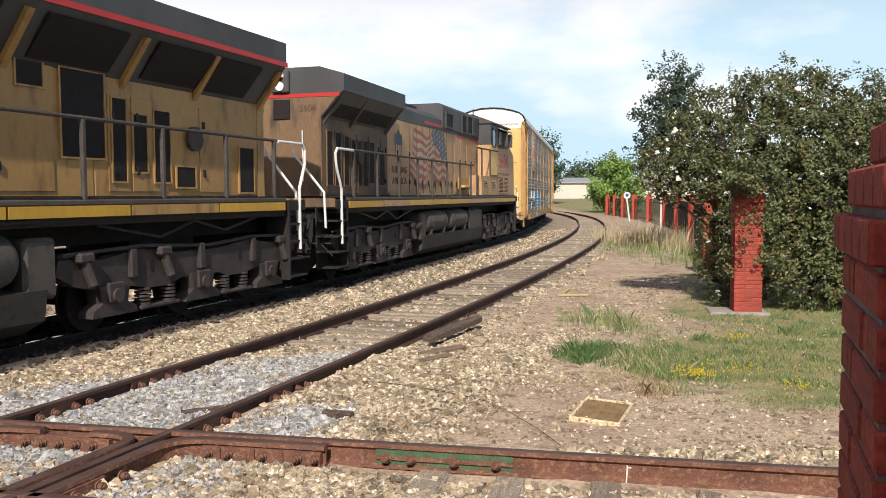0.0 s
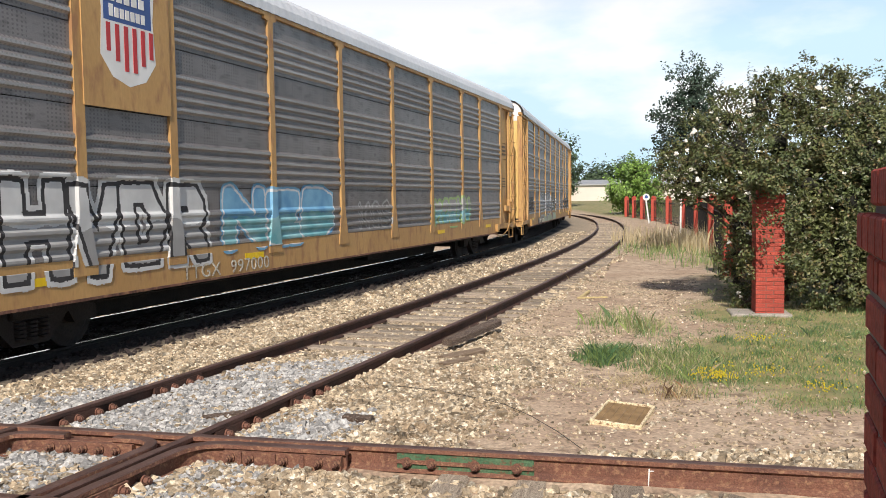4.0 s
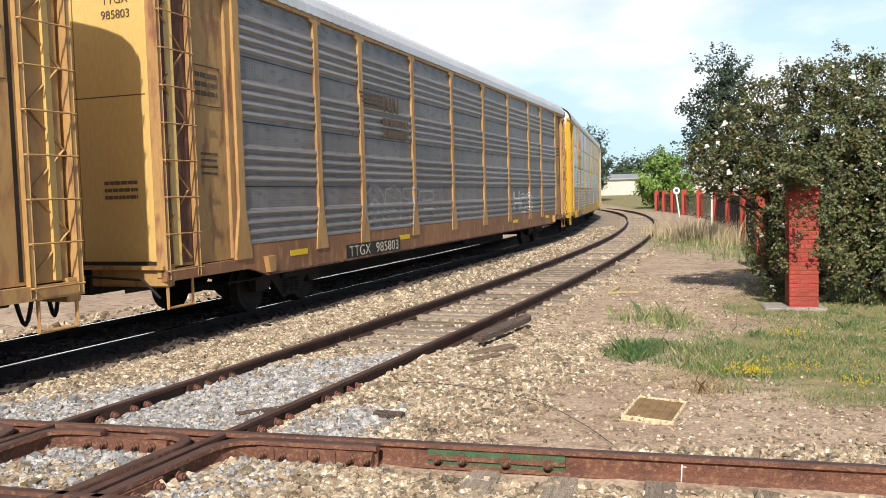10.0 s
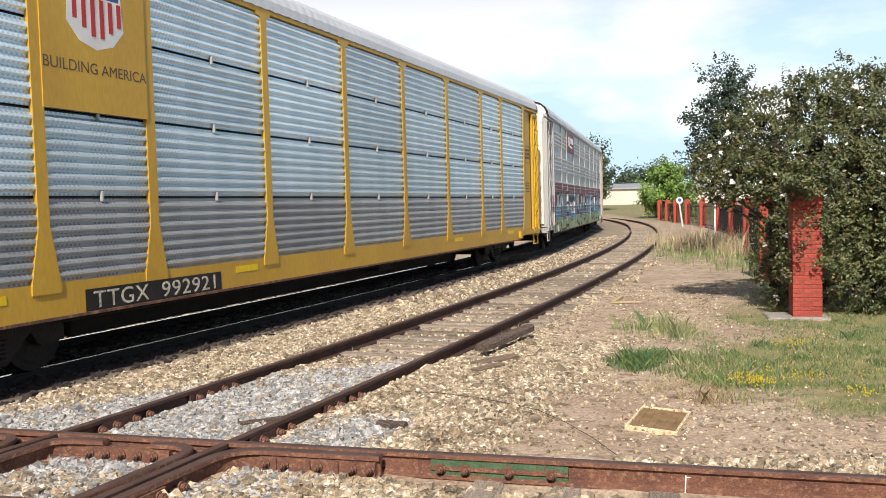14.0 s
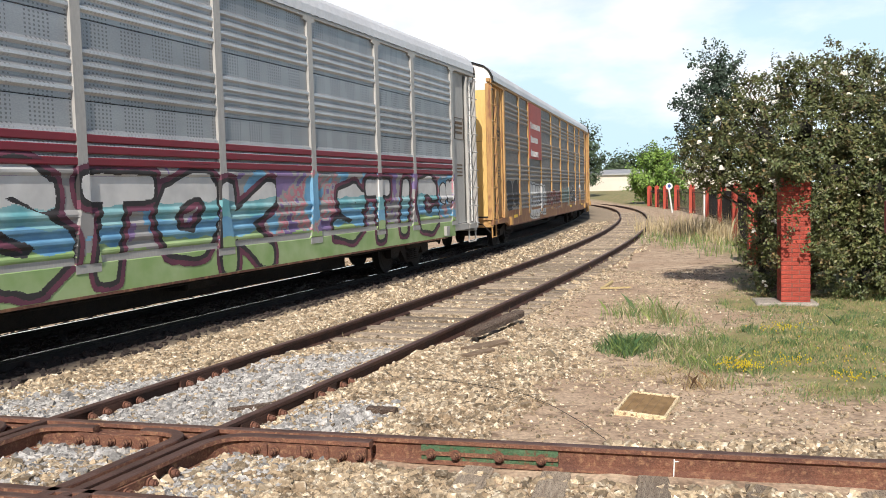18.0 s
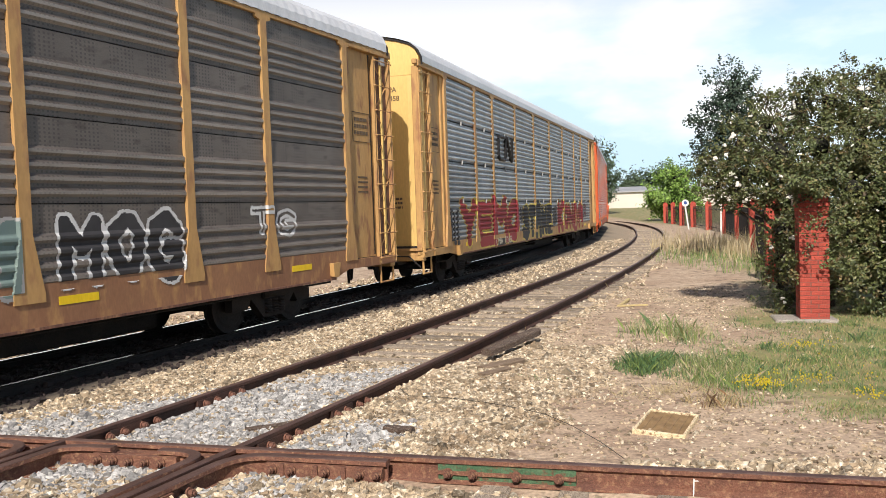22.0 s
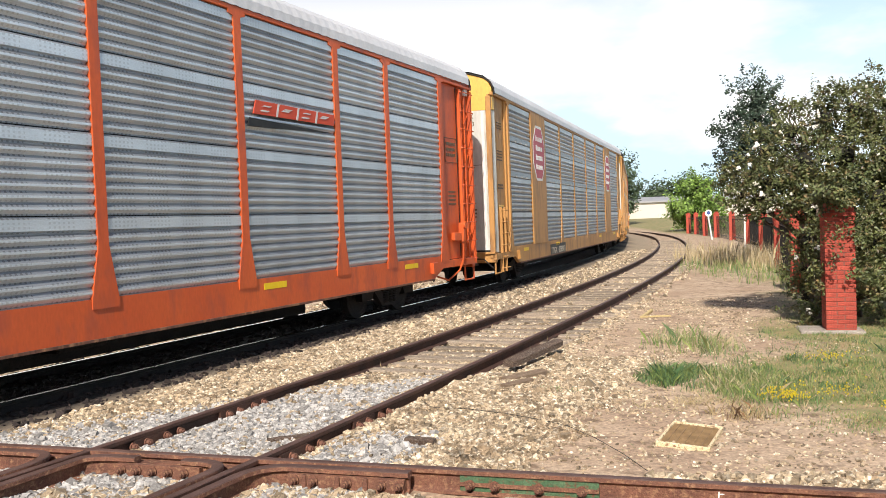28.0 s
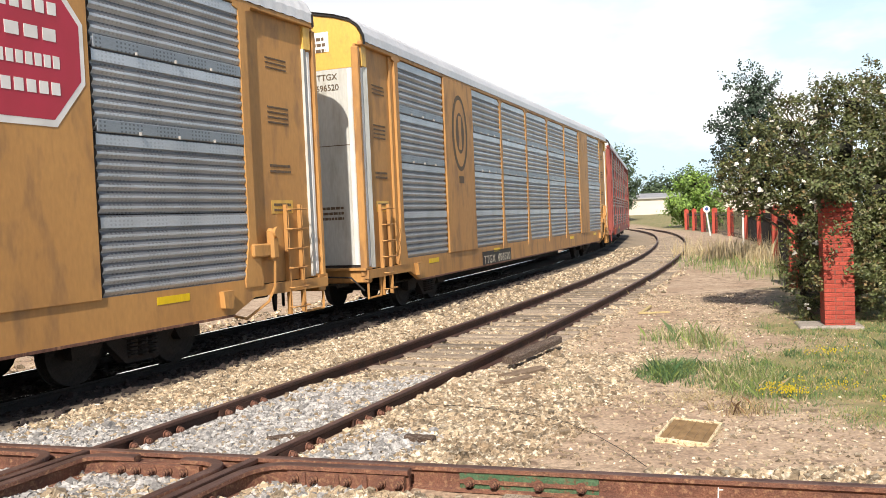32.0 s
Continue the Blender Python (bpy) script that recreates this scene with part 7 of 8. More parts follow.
def brick_pier(m, label, half=0.21, courses=26, base=-0.1, course=0.0717, mortar=MORTAR):
    """A square pier of single bricks round a mortar core, with a proud course and two stepped-in ones on top."""
    pier = thing("brick_pier", label, "brick pier", "brick piers of the fence", m=m)
    core = Solid()
    core.box(-half + 0.006, half - 0.006, -half + 0.006, half - 0.006, base - 0.2, base + courses * course, 0)
    part("core", core, mortar, pier, "mortar core")
    h = course - 0.011
    long, short, depth = (2 * half - 0.012) * 0.62, (2 * half - 0.012) * 0.38 - 0.011, 0.10
    meshes = {"a": brick_mesh(long, depth, h), "b": brick_mesh(short, depth, h)}

    def ring(z, r, flip):
        for q in range(4):
            first, second = ("a", "b") if (q + flip) % 2 else ("b", "a")
            l1 = long if first == "a" else short
            l2 = long if second == "a" else short
            y = -r + depth / 2
            turn = pose(0, 0, 0, 0, 0, 90 * q)
            x = -r
            part("brick", meshes[first], None, pier, "", turn @ pose(x + l1 / 2 + 0.0, y + random.uniform(-0.0015, 0.0015), z))
            part("brick", meshes[second], None, pier, "", turn @ pose(r - l2 / 2, y + random.uniform(-0.0015, 0.0015), z + 0.0003 * q))

    for k in range(courses):
        ring(base + k * course, half, k % 2)
    z = base + courses * course
    top = Solid()
    top.box(-half - 0.008, half + 0.008, -half - 0.008, half + 0.008, z + 0.001, z + 0.06)
    top.box(-half + 0.012, half - 0.012, -half + 0.012, half - 0.012, z + 0.06, z + 2 * course - 0.008)
    top.box(-half + 0.042, half - 0.042, -half + 0.042, half - 0.042, z + 2 * course - 0.01, z + 3 * course - 0.012)
    part("core", top, mortar, pier)
    for r, zz, n in ((half + 0.016, z, 5), (half - 0.004, z + course + 0.004, 4), (half - 0.034, z + 2 * course + 0.006, 3)):
        w = 2 * r / n - 0.006
        me = brick_mesh(w, 0.09, course - 0.009)
        for q in range(4):
            for i in range(n):
                part("brick", me, None, pier, "", pose(0, 0, 0, 0, 0, 90 * q) @ pose(-r + (i + 0.5) * 2 * r / n, -r + 0.045, zz + random.uniform(0, 0.002) + 0.0004 * q))
    return pier


near_pier = brick_pier(pose(0.928, 1.205, 0, 0, 0, -22.9), "red brick gate pier with a stepped brick cap, close by")
fence_pier = brick_pier(pose(5.95, 13.86, -0.05, 0, 0, -14), "red brick pier half hidden in a flowering shrub", 0.225, 26, -0.1, 0.072, MORTAR_RED)
slab = Solid()
slab.box(-0.62, 0.34, -0.36, 0.36, -0.25, -0.055, 0.02)
b = part("base_slab", slab, mat("old_concrete", (0.34, 0.31, 0.27), (0.27, 0.245, 0.21), 0.95, 0, 4, 0.4, 40, None, 40), fence_pier, "worn concrete footing")


def plain_pier_mesh():
    b = Solid()
    b.box(-0.21, 0.21, -0.21, 0.21, -0.4, 1.86, 0.01)
    b.box(-0.24, 0.24, -0.24, 0.24, 1.86, 1.93, 0.01)
    b.box(-0.18, 0.18, -0.18, 0.18, 1.93, 2.0, 0.01)
    b.box(-0.12, 0.12, -0.12, 0.12, 2.0, 2.07, 0.01)
    return b.mesh("pier", BRICK)


FENCE = [(7.9, 20.5), (10.88, 30), (14.76, 43), (17.04, 52), (18.45, 60), (19.67, 68), (20.41, 74), (21.25, 80), (21.55, 84)]
pier_me = plain_pier_mesh()
prev = (5.95, 13.86)
for i, (x, y) in enumerate(FENCE):
    z = float(ground_z(np.array([x]), np.array([y]))[0])
    p = thing("brick_pier", "red brick fence pier with a stepped cap", "brick pier", "brick piers of the fence", m=pose(x, y, z, 0, 0, -15))
    part("shaft", pier_me, None, p)
    f = thing("iron_fence", "black iron picket fence between brick piers", "fence", "iron fence panels")
    a, c = Vector((*prev, z)), Vector((x, y, z))
    rails_b, pk = Solid(), Solid()
    for hz in (0.25, 1.5):
        rails_b.tube(a + Vector((0, 0, hz)), c + Vector((0, 0, hz)), 0.025, 5)
    n = int((c - a).length / 0.24)
    for k in range(1, n):
        p0 = a.lerp(c, k / n)
        pk.tube(p0 + Vector((0, 0, 0.02)), p0 + Vector((0, 0, 1.72)), 0.011, 4)
    part("fence_rail", rails_b, BLACK, f)
    tagged(part("picket", pk, BLACK, f), kind="stuff")
    prev = (x, y)

b = Solid()
post = thing("white_post", "slim white marker post in tall dry grass", "post", m=pose(14.0, 43.5, 0.0))
b.tube((0, 0, -0.3), (0.03, 0, 1.75), 0.05, 8)
part("shaft", b, WHITE, post)
sign = thing("sign_post", "white leaning post with a small round blue and white sign", "sign", m=pose(17.6, 62.5, 0.0))
b = Solid()
b.tube((0.15, 0, -0.3), (-0.1, 0, 1.6), 0.06, 8)
part("shaft", b, WHITE, sign)
b = Solid()
b.tube((-0.1, -0.08, 1.82), (-0.1, -0.05, 1.82), 0.26, 16)
plate = part("sign_plate", b, WHITE, sign, "round white plate")
b = Solid()
b.tube((-0.1, -0.09, 1.84), (-0.1, -0.081, 1.84), 0.13, 12)
part("sign_mark", b, BLUE, plate)


# ---- an unseen wall behind, added to shade the near pier ----
b = Solid()
b.box(-3.2, 7.5, -2.7, -2.3, -0.4, 4.9, 0.03)
shade_wall = tagged(new("wall_south", b.mesh("wall_south", BRICK)), "unseen brick wall added to shade the near pier", "wall", kind="structure")


# ---- far building ----
WALL_WHITE = mat("pale_rendered_wall", (0.62, 0.58, 0.51), (0.56, 0.52, 0.45), 0.9, 0, 0.3, 0.1, 10)
ROOF_GREY = mat("grey_metal_roof", (0.36, 0.37, 0.38), (0.30, 0.31, 0.32), 0.6, 0.2, 0.4)
shed = thing("long_building", "long low pale building with a grey metal roof", "building", m=pose(38, 152, 0, 0, 0, -6))
b = Solid()
b.box(-17, 17, 0, 14, 0.2, 4.05)
part("wall", b, WALL_WHITE, shed)
b = Solid()
b.prism([(-0.4, 4.05), (-0.4, 4.3), (7, 5.2), (14.4, 4.3), (14.4, 4.05)], "x", -17.4, 17.4)
part("roof", b, ROOF_GREY, shed)


# ---- plants ----
def spot(px, py, depth):
    """A place in the view direction of the middle of the clip: across, up and depth in metres."""
    horizon = 361.8 + (784 - px) * 0.0256
    return np.array([(px - 784) / 1483 * depth, depth, 1.864 + (horizon - py) / 1483 * depth])


def leaf_cloud(centres, radii, n, size, seed, shell=0.55, flat=0.75, reach=4.0):
    """Small folded leaves along short shoots that stand out from round masses, with gaps between the shoots."""
    r = np.random.default_rng(seed)
    centres, radii = np.array(centres), np.array(radii)
    wts = radii ** 2
    ns = max(n // 20, 4)
    sw = r.choice(len(radii), ns, p=wts / wts.sum())
    d = r.normal(size=(ns, 3))
    d /= np.linalg.norm(d, axis=1)[:, None]
    rad = radii[sw] * (shell + (1.0 - shell) * r.random(ns) ** 0.5)
    sp = centres[sw] + d * rad[:, None] * np.array([1, 1, flat + 0.25])
    gap = fbm(sp[:, 0] + 0.7 * sp[:, 1], sp[:, 2] * 1.3, 0.24 / size, seed)
    keep = gap > -0.18
    sp, d = sp[keep], d[keep]
    ns = len(sp)
    way = d + r.normal(size=(ns, 3)) * 0.45 + np.array([0, 0, 0.45])
    way /= np.linalg.norm(way, axis=1)[:, None]
    length = size * reach * (0.5 + r.random(ns))
    k = r.integers(0, ns, n)
    p = sp[k] + way[k] * (length[k] * r.random(n))[:, None] + np.clip(r.normal(size=(n, 3)), -1.8, 1.8) * size * 0.75
    out = d[k] * 0.7 + r.normal(size=(n, 3)) * 0.5 + np.array([0, 0, 0.35])
    out /= np.linalg.norm(out, axis=1)[:, None]
    t = np.cross(out, r.normal(size=(n, 3)))
    t /= np.linalg.norm(t, axis=1)[:, None]
    s = np.cross(out, t)
    L = size * (0.7 + 0.7 * r.random(n))[:, None]
    Wd = L * 0.30
    v = np.stack([p - t * L * 0.5, p + s * Wd + out * Wd * 0.3, p + t * L * 0.5, p - s * Wd + out * Wd * 0.3], 1)
    f = np.arange(n * 4).reshape(n, 4)
    return v.reshape(-1, 3), f


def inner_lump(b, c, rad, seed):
    """A lump inside a mass of leaves that stands in for its shaded gaps."""
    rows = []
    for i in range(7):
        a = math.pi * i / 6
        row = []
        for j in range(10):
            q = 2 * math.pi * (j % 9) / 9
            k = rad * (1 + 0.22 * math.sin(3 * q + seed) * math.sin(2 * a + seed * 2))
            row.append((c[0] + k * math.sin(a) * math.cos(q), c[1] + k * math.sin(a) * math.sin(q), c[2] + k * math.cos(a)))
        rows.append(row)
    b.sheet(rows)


def leaf_mat(name, a, b, c):
    m = mat(name, a, b, 0.52, 0, 1.2, 0, 30, c, None, island=0.55)
    bs = m.node_tree.nodes["Principled BSDF"]
    bs.inputs["Subsurface Weight"].default_value = 0.0
    return m


LEAF_SHRUB = leaf_mat("shrub_leaf", (0.066, 0.09, 0.03), (0.105, 0.122, 0.04), (0.16, 0.11, 0.047))
LEAF_DARK = leaf_mat("dark_tree_leaf", (0.026, 0.052, 0.036), (0.040, 0.068, 0.042), None)
LEAF_BRIGHT = leaf_mat("bright_leaf", (0.13, 0.24, 0.04), (0.19, 0.30, 0.06), None)
LEAF_FAR = leaf_mat("far_leaf", (0.05, 0.085, 0.04), (0.065, 0.10, 0.05), None)
# near-black, so the shade between the leaves is put into this colour
CROWN_SHADE = mat("crown_gap_shade", (0.010, 0.011, 0.007), (0.016, 0.016, 0.010), 0.95, 0, 4, 0.8, 20)
BARK = mat("grey_bark", (0.13, 0.10, 0.075), (0.09, 0.07, 0.055), 0.95, 0, 5, 0.6, 30, None, 40)
PETAL = mat("white_petal", (0.78, 0.76, 0.68), (0.70, 0.68, 0.60), 0.7, 0, 3)


def tree(name, label, category, blobs, depth, n, size, material, seed, trunk, group=""):
    t = thing(name, label, category, group)
    centres, radii = [], []
    for px, py, pr, *dd in blobs:
        dp = dd[0] if dd else depth
        centres.append(spot(px, py, dp)), radii.append(pr / 1483 * dp)
    v, f = leaf_cloud(centres, radii, n, size, seed)
    crown = bulk("crown", v, f, material)
    crown.parent = t
    tagged(crown, kind="stuff")
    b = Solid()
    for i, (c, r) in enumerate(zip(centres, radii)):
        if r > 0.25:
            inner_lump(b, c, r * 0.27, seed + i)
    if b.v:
        tagged(part("inner_twig", b, CROWN_SHADE, t, "dark lumps inside the crown, shade of its gaps in their colour"), kind="stuff")
    b = Solid()
    base = np.array(trunk)
    r0 = np.mean(radii) * 0.07 + 0.02
    low = min(c[2] - r * 0.3 for c, r in zip(centres, radii))
    fork = np.array([base[0], base[1], max(base[2] + 0.5, low)])
    b.tube(base, fork, r0 * 2.2, 9, r0 * 1.6)
    for i, (c, r) in enumerate(zip(centres, radii)):
        foot = fork + np.array([0.05 * math.sin(i * 2.4), 0.05 * math.cos(i * 2.4), -0.1])
        mid = foot * 0.5 + c * 0.5 + np.array([0.1 * math.sin(i * 5), 0.1 * math.cos(i * 3), 0.2])
        b.tube(foot, mid, r0, 7, r0 * 0.6)
        b.tube(mid, c, r0 * 0.6, 6, r0 * 0.2)
        for k in range(4):
            e = c + r * 0.8 * np.array([math.sin(k * 1.9 + i), math.cos(k * 2.3 + i), math.sin(k * 1.3 + 0.4)])
            b.tube(c, e, r0 * 0.25, 5, r0 * 0.08)
    part("trunk", b, BARK, t, "branching grey trunk")
    return t, centres, radii


shrub_blobs = [(1246, 302, 22, 15.9), (1244, 332, 15, 15.9), (1288, 332, 22, 15.6), (1272, 292, 36, 15.8), (1300, 248, 38, 15.8), (1345, 212, 42, 15.8), (1400, 192, 46, 15.8), (1455, 178, 48, 15.8), (1520, 182, 52, 15.8), (1590, 190, 60, 15.8), (1680, 205, 80, 15.8), (1312, 300, 42, 15.4),
               (1365, 265, 56, 15.3), (1435, 255, 62, 15.2), (1510, 255, 66, 15.1), (1590, 270, 82, 15.0), (1680, 300, 100, 15.0), (1390, 308, 42, 15.0), (1256, 322, 24, 15.8), (1345, 322, 30, 15.2), (1375, 352, 36, 15.3), (1366, 402, 30, 15.3), (1360, 452, 27, 15.3), (1364, 502, 25, 15.2),
               (1384, 538, 18, 14.6), (1495, 330, 60, 14.7), (1560, 355, 80, 14.7), (1650, 375, 100, 14.7), (1488, 415, 46, 14.6), (1545, 445, 66, 14.5), (1640, 465, 90, 14.5), (1496, 498, 38, 14.3), (1550, 512, 50, 14.2), (1625, 515, 60, 14.2), (1415, 320, 22, 13.4), (1447, 318, 20, 13.4)]
shrub, sc, sr = tree("flowering_shrub", "large dark green shrub with scattered white flowers", "shrub", shrub_blobs, 15, 112000, 0.058, LEAF_SHRUB, 1, (7.0, 15.6, -0.2))
v, f = leaf_cloud([spot(px, py, 15.8) for px, py in ((1487, 118), (1493, 100), (1442, 134), (1402, 146), (1550, 136), (1470, 130), (1370, 160), (1425, 140), (1510, 128), (1530, 140), (1345, 168), (1568, 132))], [0.10, 0.06, 0.13, 0.11, 0.13, 0.14, 0.10, 0.1, 0.12, 0.1, 0.1, 0.1], 1300, 0.055, 5)
twigs = bulk("top_sprays", v, f, LEAF_SHRUB)
twigs.parent = shrub
v, f = leaf_cloud([spot(px, py, dp) for px, py, dp in ((1400, 316, 13.4), (1428, 326, 13.35), (1455, 322, 13.4), (1388, 345, 13.5), (1395, 400, 13.35), (1418, 412, 13.3), (1462, 400, 13.6), (1470, 460, 13.7), (1384, 470, 13.9))], [0.16, 0.15, 0.16, 0.14, 0.10, 0.09, 0.18, 0.2, 0.14], 2600, 0.062, 6, 0.2)
front_sprays = bulk("front_sprays", v, f, LEAF_SHRUB)
front_sprays.parent = shrub
tagged(front_sprays, kind="stuff")
tagged(twigs, kind="stuff")
pr_ = random.Random(4)
for k in range(110):
    i = pr_.randrange(len(sc) - 6) if k % 3 else pr_.choice((0, 2, 3, 4, 5, 6, 11, 12))
    d = Vector((pr_.uniform(-1, 1), pr_.uniform(-1.2, -0.3), pr_.uniform(-0.7, 1))).normalized()
    c = Vector(sc[i]) + d * (sr[i] + 0.12)
    if c.x / c.y > 0.62:
        continue
    b = Solid()
    R = pr_.uniform(0.02, 0.046) if k > 7 else 0.062
    for q in range(5):
        a = Vector((pr_.uniform(-1, 1), pr_.uniform(-1, 1), pr_.uniform(-1, 1))) * R * 0.6
        b.tube(a + Vector((0, 0, -R * 0.35)), a + Vector((0, 0, R * 0.35)), R * 0.62, 6, R * 0.35)
    part("flower", b, PETAL, shrub, "white flower" if k == 0 else "", pose(*c))

tree("tree", "tall dark bluish-green tree rising behind the shrub", "tree", [(1283, 122, 10), (1276, 142, 12), (1281, 162, 17), (1310, 128, 7), (1312, 146, 11), (1318, 164, 11), (1252, 176, 11), (1248, 138, 4), (1288, 188, 24), (1240, 204, 12), (1262, 216, 22), (1300, 216, 30), (1214, 207, 5), (1224, 214, 6), (1228, 248, 12), (1252, 256, 22), (1220, 268, 7), (1234, 286, 12), (1290, 268, 40)], 28, 9000, 0.10, LEAF_DARK, 2, (11.6, 28.5, 0.0), "trees")
tree("tree", "round bright green young tree by the fence", "tree", [(1174, 322, 24), (1150, 338, 16), (1198, 336, 20), (1176, 350, 28), (1206, 352, 18), (1152, 356, 16), (1182, 308, 12)], 92, 9000, 0.28, LEAF_BRIGHT, 3, (24.3, 92.5, 0.3), "trees")
for k, (blobs, dp, tx, ty) in enumerate((([(1040, 274, 22), (1052, 292, 22), (1060, 314, 16), (1025, 304, 24), (1045, 332, 24), (1010, 296, 24)], 120, 21.5, 120), ([(1108, 322, 13), (1128, 315, 12), (1145, 322, 13), (1098, 328, 9), (1165, 312, 16), (1190, 316, 18)], 185, 42, 186))):
    tree("tree", "dark green tree in the distance", "tree", blobs, dp, 7000, 0.0031 * dp, LEAF_FAR, 10 + k, (tx, ty, 0.5), "trees")
tree("tree", "leafy green trees behind the fence", "tree", [(1400, 330, 60), (1500, 300, 80), (1620, 320, 90), (1750, 310, 110), (1900, 300, 140), (2050, 300, 150)], 32, 9000, 0.2, LEAF_FAR, 21, (18, 33, 0), "trees")


# ---- grass ----
def blades(n_try, box, keep, height, width, seed, lean=0.5, mats=None, name="grass", label=""):
    r = np.random.default_rng(seed)
    x0, x1, y0, y1 = box
    x, y = r.uniform(x0, x1, n_try), r.uniform(y0, y1, n_try)
    ok = r.random(n_try) < keep(x, y)
    x, y = x[ok], y[ok]
    z = ground_z(x, y) - 0.01
    n = len(x)
    h = height * (0.45 + 0.9 * r.random(n)) * (0.7 + 0.5 * fbm(x, y, 2.2, seed))
    h = np.maximum(h, height * 0.3)
    a = r.uniform(0, 6.283, n)
    ln = lean * r.random(n) * h
    b = r.uniform(0, 6.283, n)
    w = width * (0.6 + 0.8 * r.random(n))
    p = np.stack([x, y, z], 1)
    side = np.stack([np.cos(a), np.sin(a), 0 * a], 1) * w[:, None]
    mid = p + np.stack([np.cos(b) * ln * 0.35, np.sin(b) * ln * 0.35, h * 0.6], 1)
    tip = p + np.stack([np.cos(b) * ln, np.sin(b) * ln, h], 1)
    v = np.stack([p - side, p + side, mid + side * 0.6, tip, mid - side * 0.6], 1).reshape(-1, 3)
    f = np.arange(n * 5).reshape(n, 5)
    ob = bulk(name, v, f, *mats, mi=r.integers(0, len(mats), n) if len(mats) > 1 else None)
    return tagged(ob, label, "grass", kind="stuff")


G1 = mat("grass_blade", (0.13, 0.20, 0.05), (0.22, 0.25, 0.085), 0.7, 0, 1.5, island=0.4)
G2 = mat("dry_blade", (0.44, 0.36, 0.19), (0.36, 0.28, 0.14), 0.8, 0, 1.5, island=0.35)
G3 = mat("lush_blade", (0.10, 0.18, 0.07), (0.15, 0.22, 0.09), 0.6, 0, 1.5, island=0.35)
G5 = mat("dark_weed_leaf", (0.045, 0.105, 0.04), (0.07, 0.135, 0.055), 0.5, 0, 1.5, island=0.4)
G6 = mat("dead_brown_blade", (0.21, 0.12, 0.06), (0.15, 0.085, 0.045), 0.85, 0, 1.5, island=0.4)
G4 = mat("pale_straw", (0.48, 0.41, 0.27), (0.40, 0.33, 0.20), 0.85, 0, 1.5, island=0.3)
blades(110000, (1.6, 9, 7.2, 16), lambda x, y: grass_mask(x, y) * np.clip((16.5 - y) / 6, 0.3, 1) * np.clip(0.95 + 1.3 * fbm(x, y, 1.1, 3.0) - 1.1 * np.exp(-((x - 4.3) / 0.9) ** 2 - ((y - 13.0) / 0.9) ** 2), 0.04, 1), 0.065, 0.0045, 1, 1.2, (G1, G1, G3, G2), "lawn_grass", "short patchy lawn grass, partly dry")
blades(12000, (2, 24, 15, 60), lambda x, y: grass_mask(x, y) * np.clip((x - 0.25 * y + 2) / 2, 0, 1) * (x < 0.36 * y + 3), 0.10, 0.010, 2, 1.2, (G1, G2, G4, G4), "verge_grass", "patchy green and dry verge grass")
blades(60000, (2.2, 8, 7.3, 14), lambda x, y: grass_mask(x, y) * np.clip(2.2 * fbm(x, y, 3.6, 5.0) - 0.25, 0, 1), 0.115, 0.0045, 16, 1.0, (G3, G1, G5), "lawn_tuft", "denser green tufts in the lawn")
blades(9000, (2.2, 8, 7.3, 13), lambda x, y: grass_mask(x, y) * np.clip(2.2 * fbm(x, y, 3.1, 11.0) - 0.5, 0, 1), 0.07, 0.004, 17, 2.2, (G2, G6, G4), "dry_patch", "dry straw-coloured patches in the lawn")
weed = lambda cx, cy, rx_, ry_: (lambda x, y: np.clip(1.35 - np.hypot((x - cx) / rx_, (y - cy) / ry_), 0, 1) * np.clip(0.55 + 1.9 * fbm(x, y, 2.6, cx * 3.0 + cy), 0.02, 1))
blades(16000, (1.6, 3.6, 9.5, 11.2), weed(2.5, 10.35, 0.46, 0.55), 0.17, 0.0055, 3, 1.3, (G5, G3, G1), "tall_grass", "low dark green weeds in the dry ground")
blades(15000, (2.3, 4.4, 8.2, 11.2), weed(3.2, 9.65, 0.52, 0.85), 0.17, 0.0038, 4, 1.1, (G3, G1, G1, G4), "tall_grass", "tuft of mixed green and dry grass")
blades(5000, (2.6, 4.4, 8.4, 10.2), weed(3.15, 9.3, 0.55, 0.5), 0.13, 0.0035, 12, 1.2, (G3, G1, G1), "tall_grass", "tuft of green grass at the lawn's edge")
blades(13000, (2.0, 4.8, 11.4, 14.8), weed(3.25, 12.75, 0.62, 0.75), 0.30, 0.0042, 5, 1.0, (G1, G1, G3, G4), "tall_grass", "tuft of light green grass")
blades(11000, (1.5, 3.6, 8.3, 10.4), weed(2.2, 9.05, 0.55, 0.5), 0.09, 0.003, 6, 2.4, (G4, G2, G4), "dry_grass", "flattened dry straw")
blades(2600, (2.0, 3.1, 7.9, 8.9), weed(2.55, 8.42, 0.34, 0.3), 0.17, 0.003, 13, 1.4, (G2, G6, G2), "dry_grass", "dead brown clump of straw")
blades(5200, (0.9, 5.5, 6.4, 8.0), lambda x, y: np.clip(fbm(x, y, 1.6, 7.0) - 0.1, 0, 1) * np.clip((x - 1.0) / 1.5, 0, 1), 0.05, 0.0035, 14, 1.6, (G1, G2, G4), "weed_tuft", "scattered small weeds and straw in the dirt")
blades(3000, (3.4, 6.5, 11.6, 14.0), weed(4.6, 12.7, 1.2, 0.8), 0.035, 0.004, 15, 2.6, (G6, G6, G2), "leaf_litter", "brown dead leaves on bare soil by the pier")
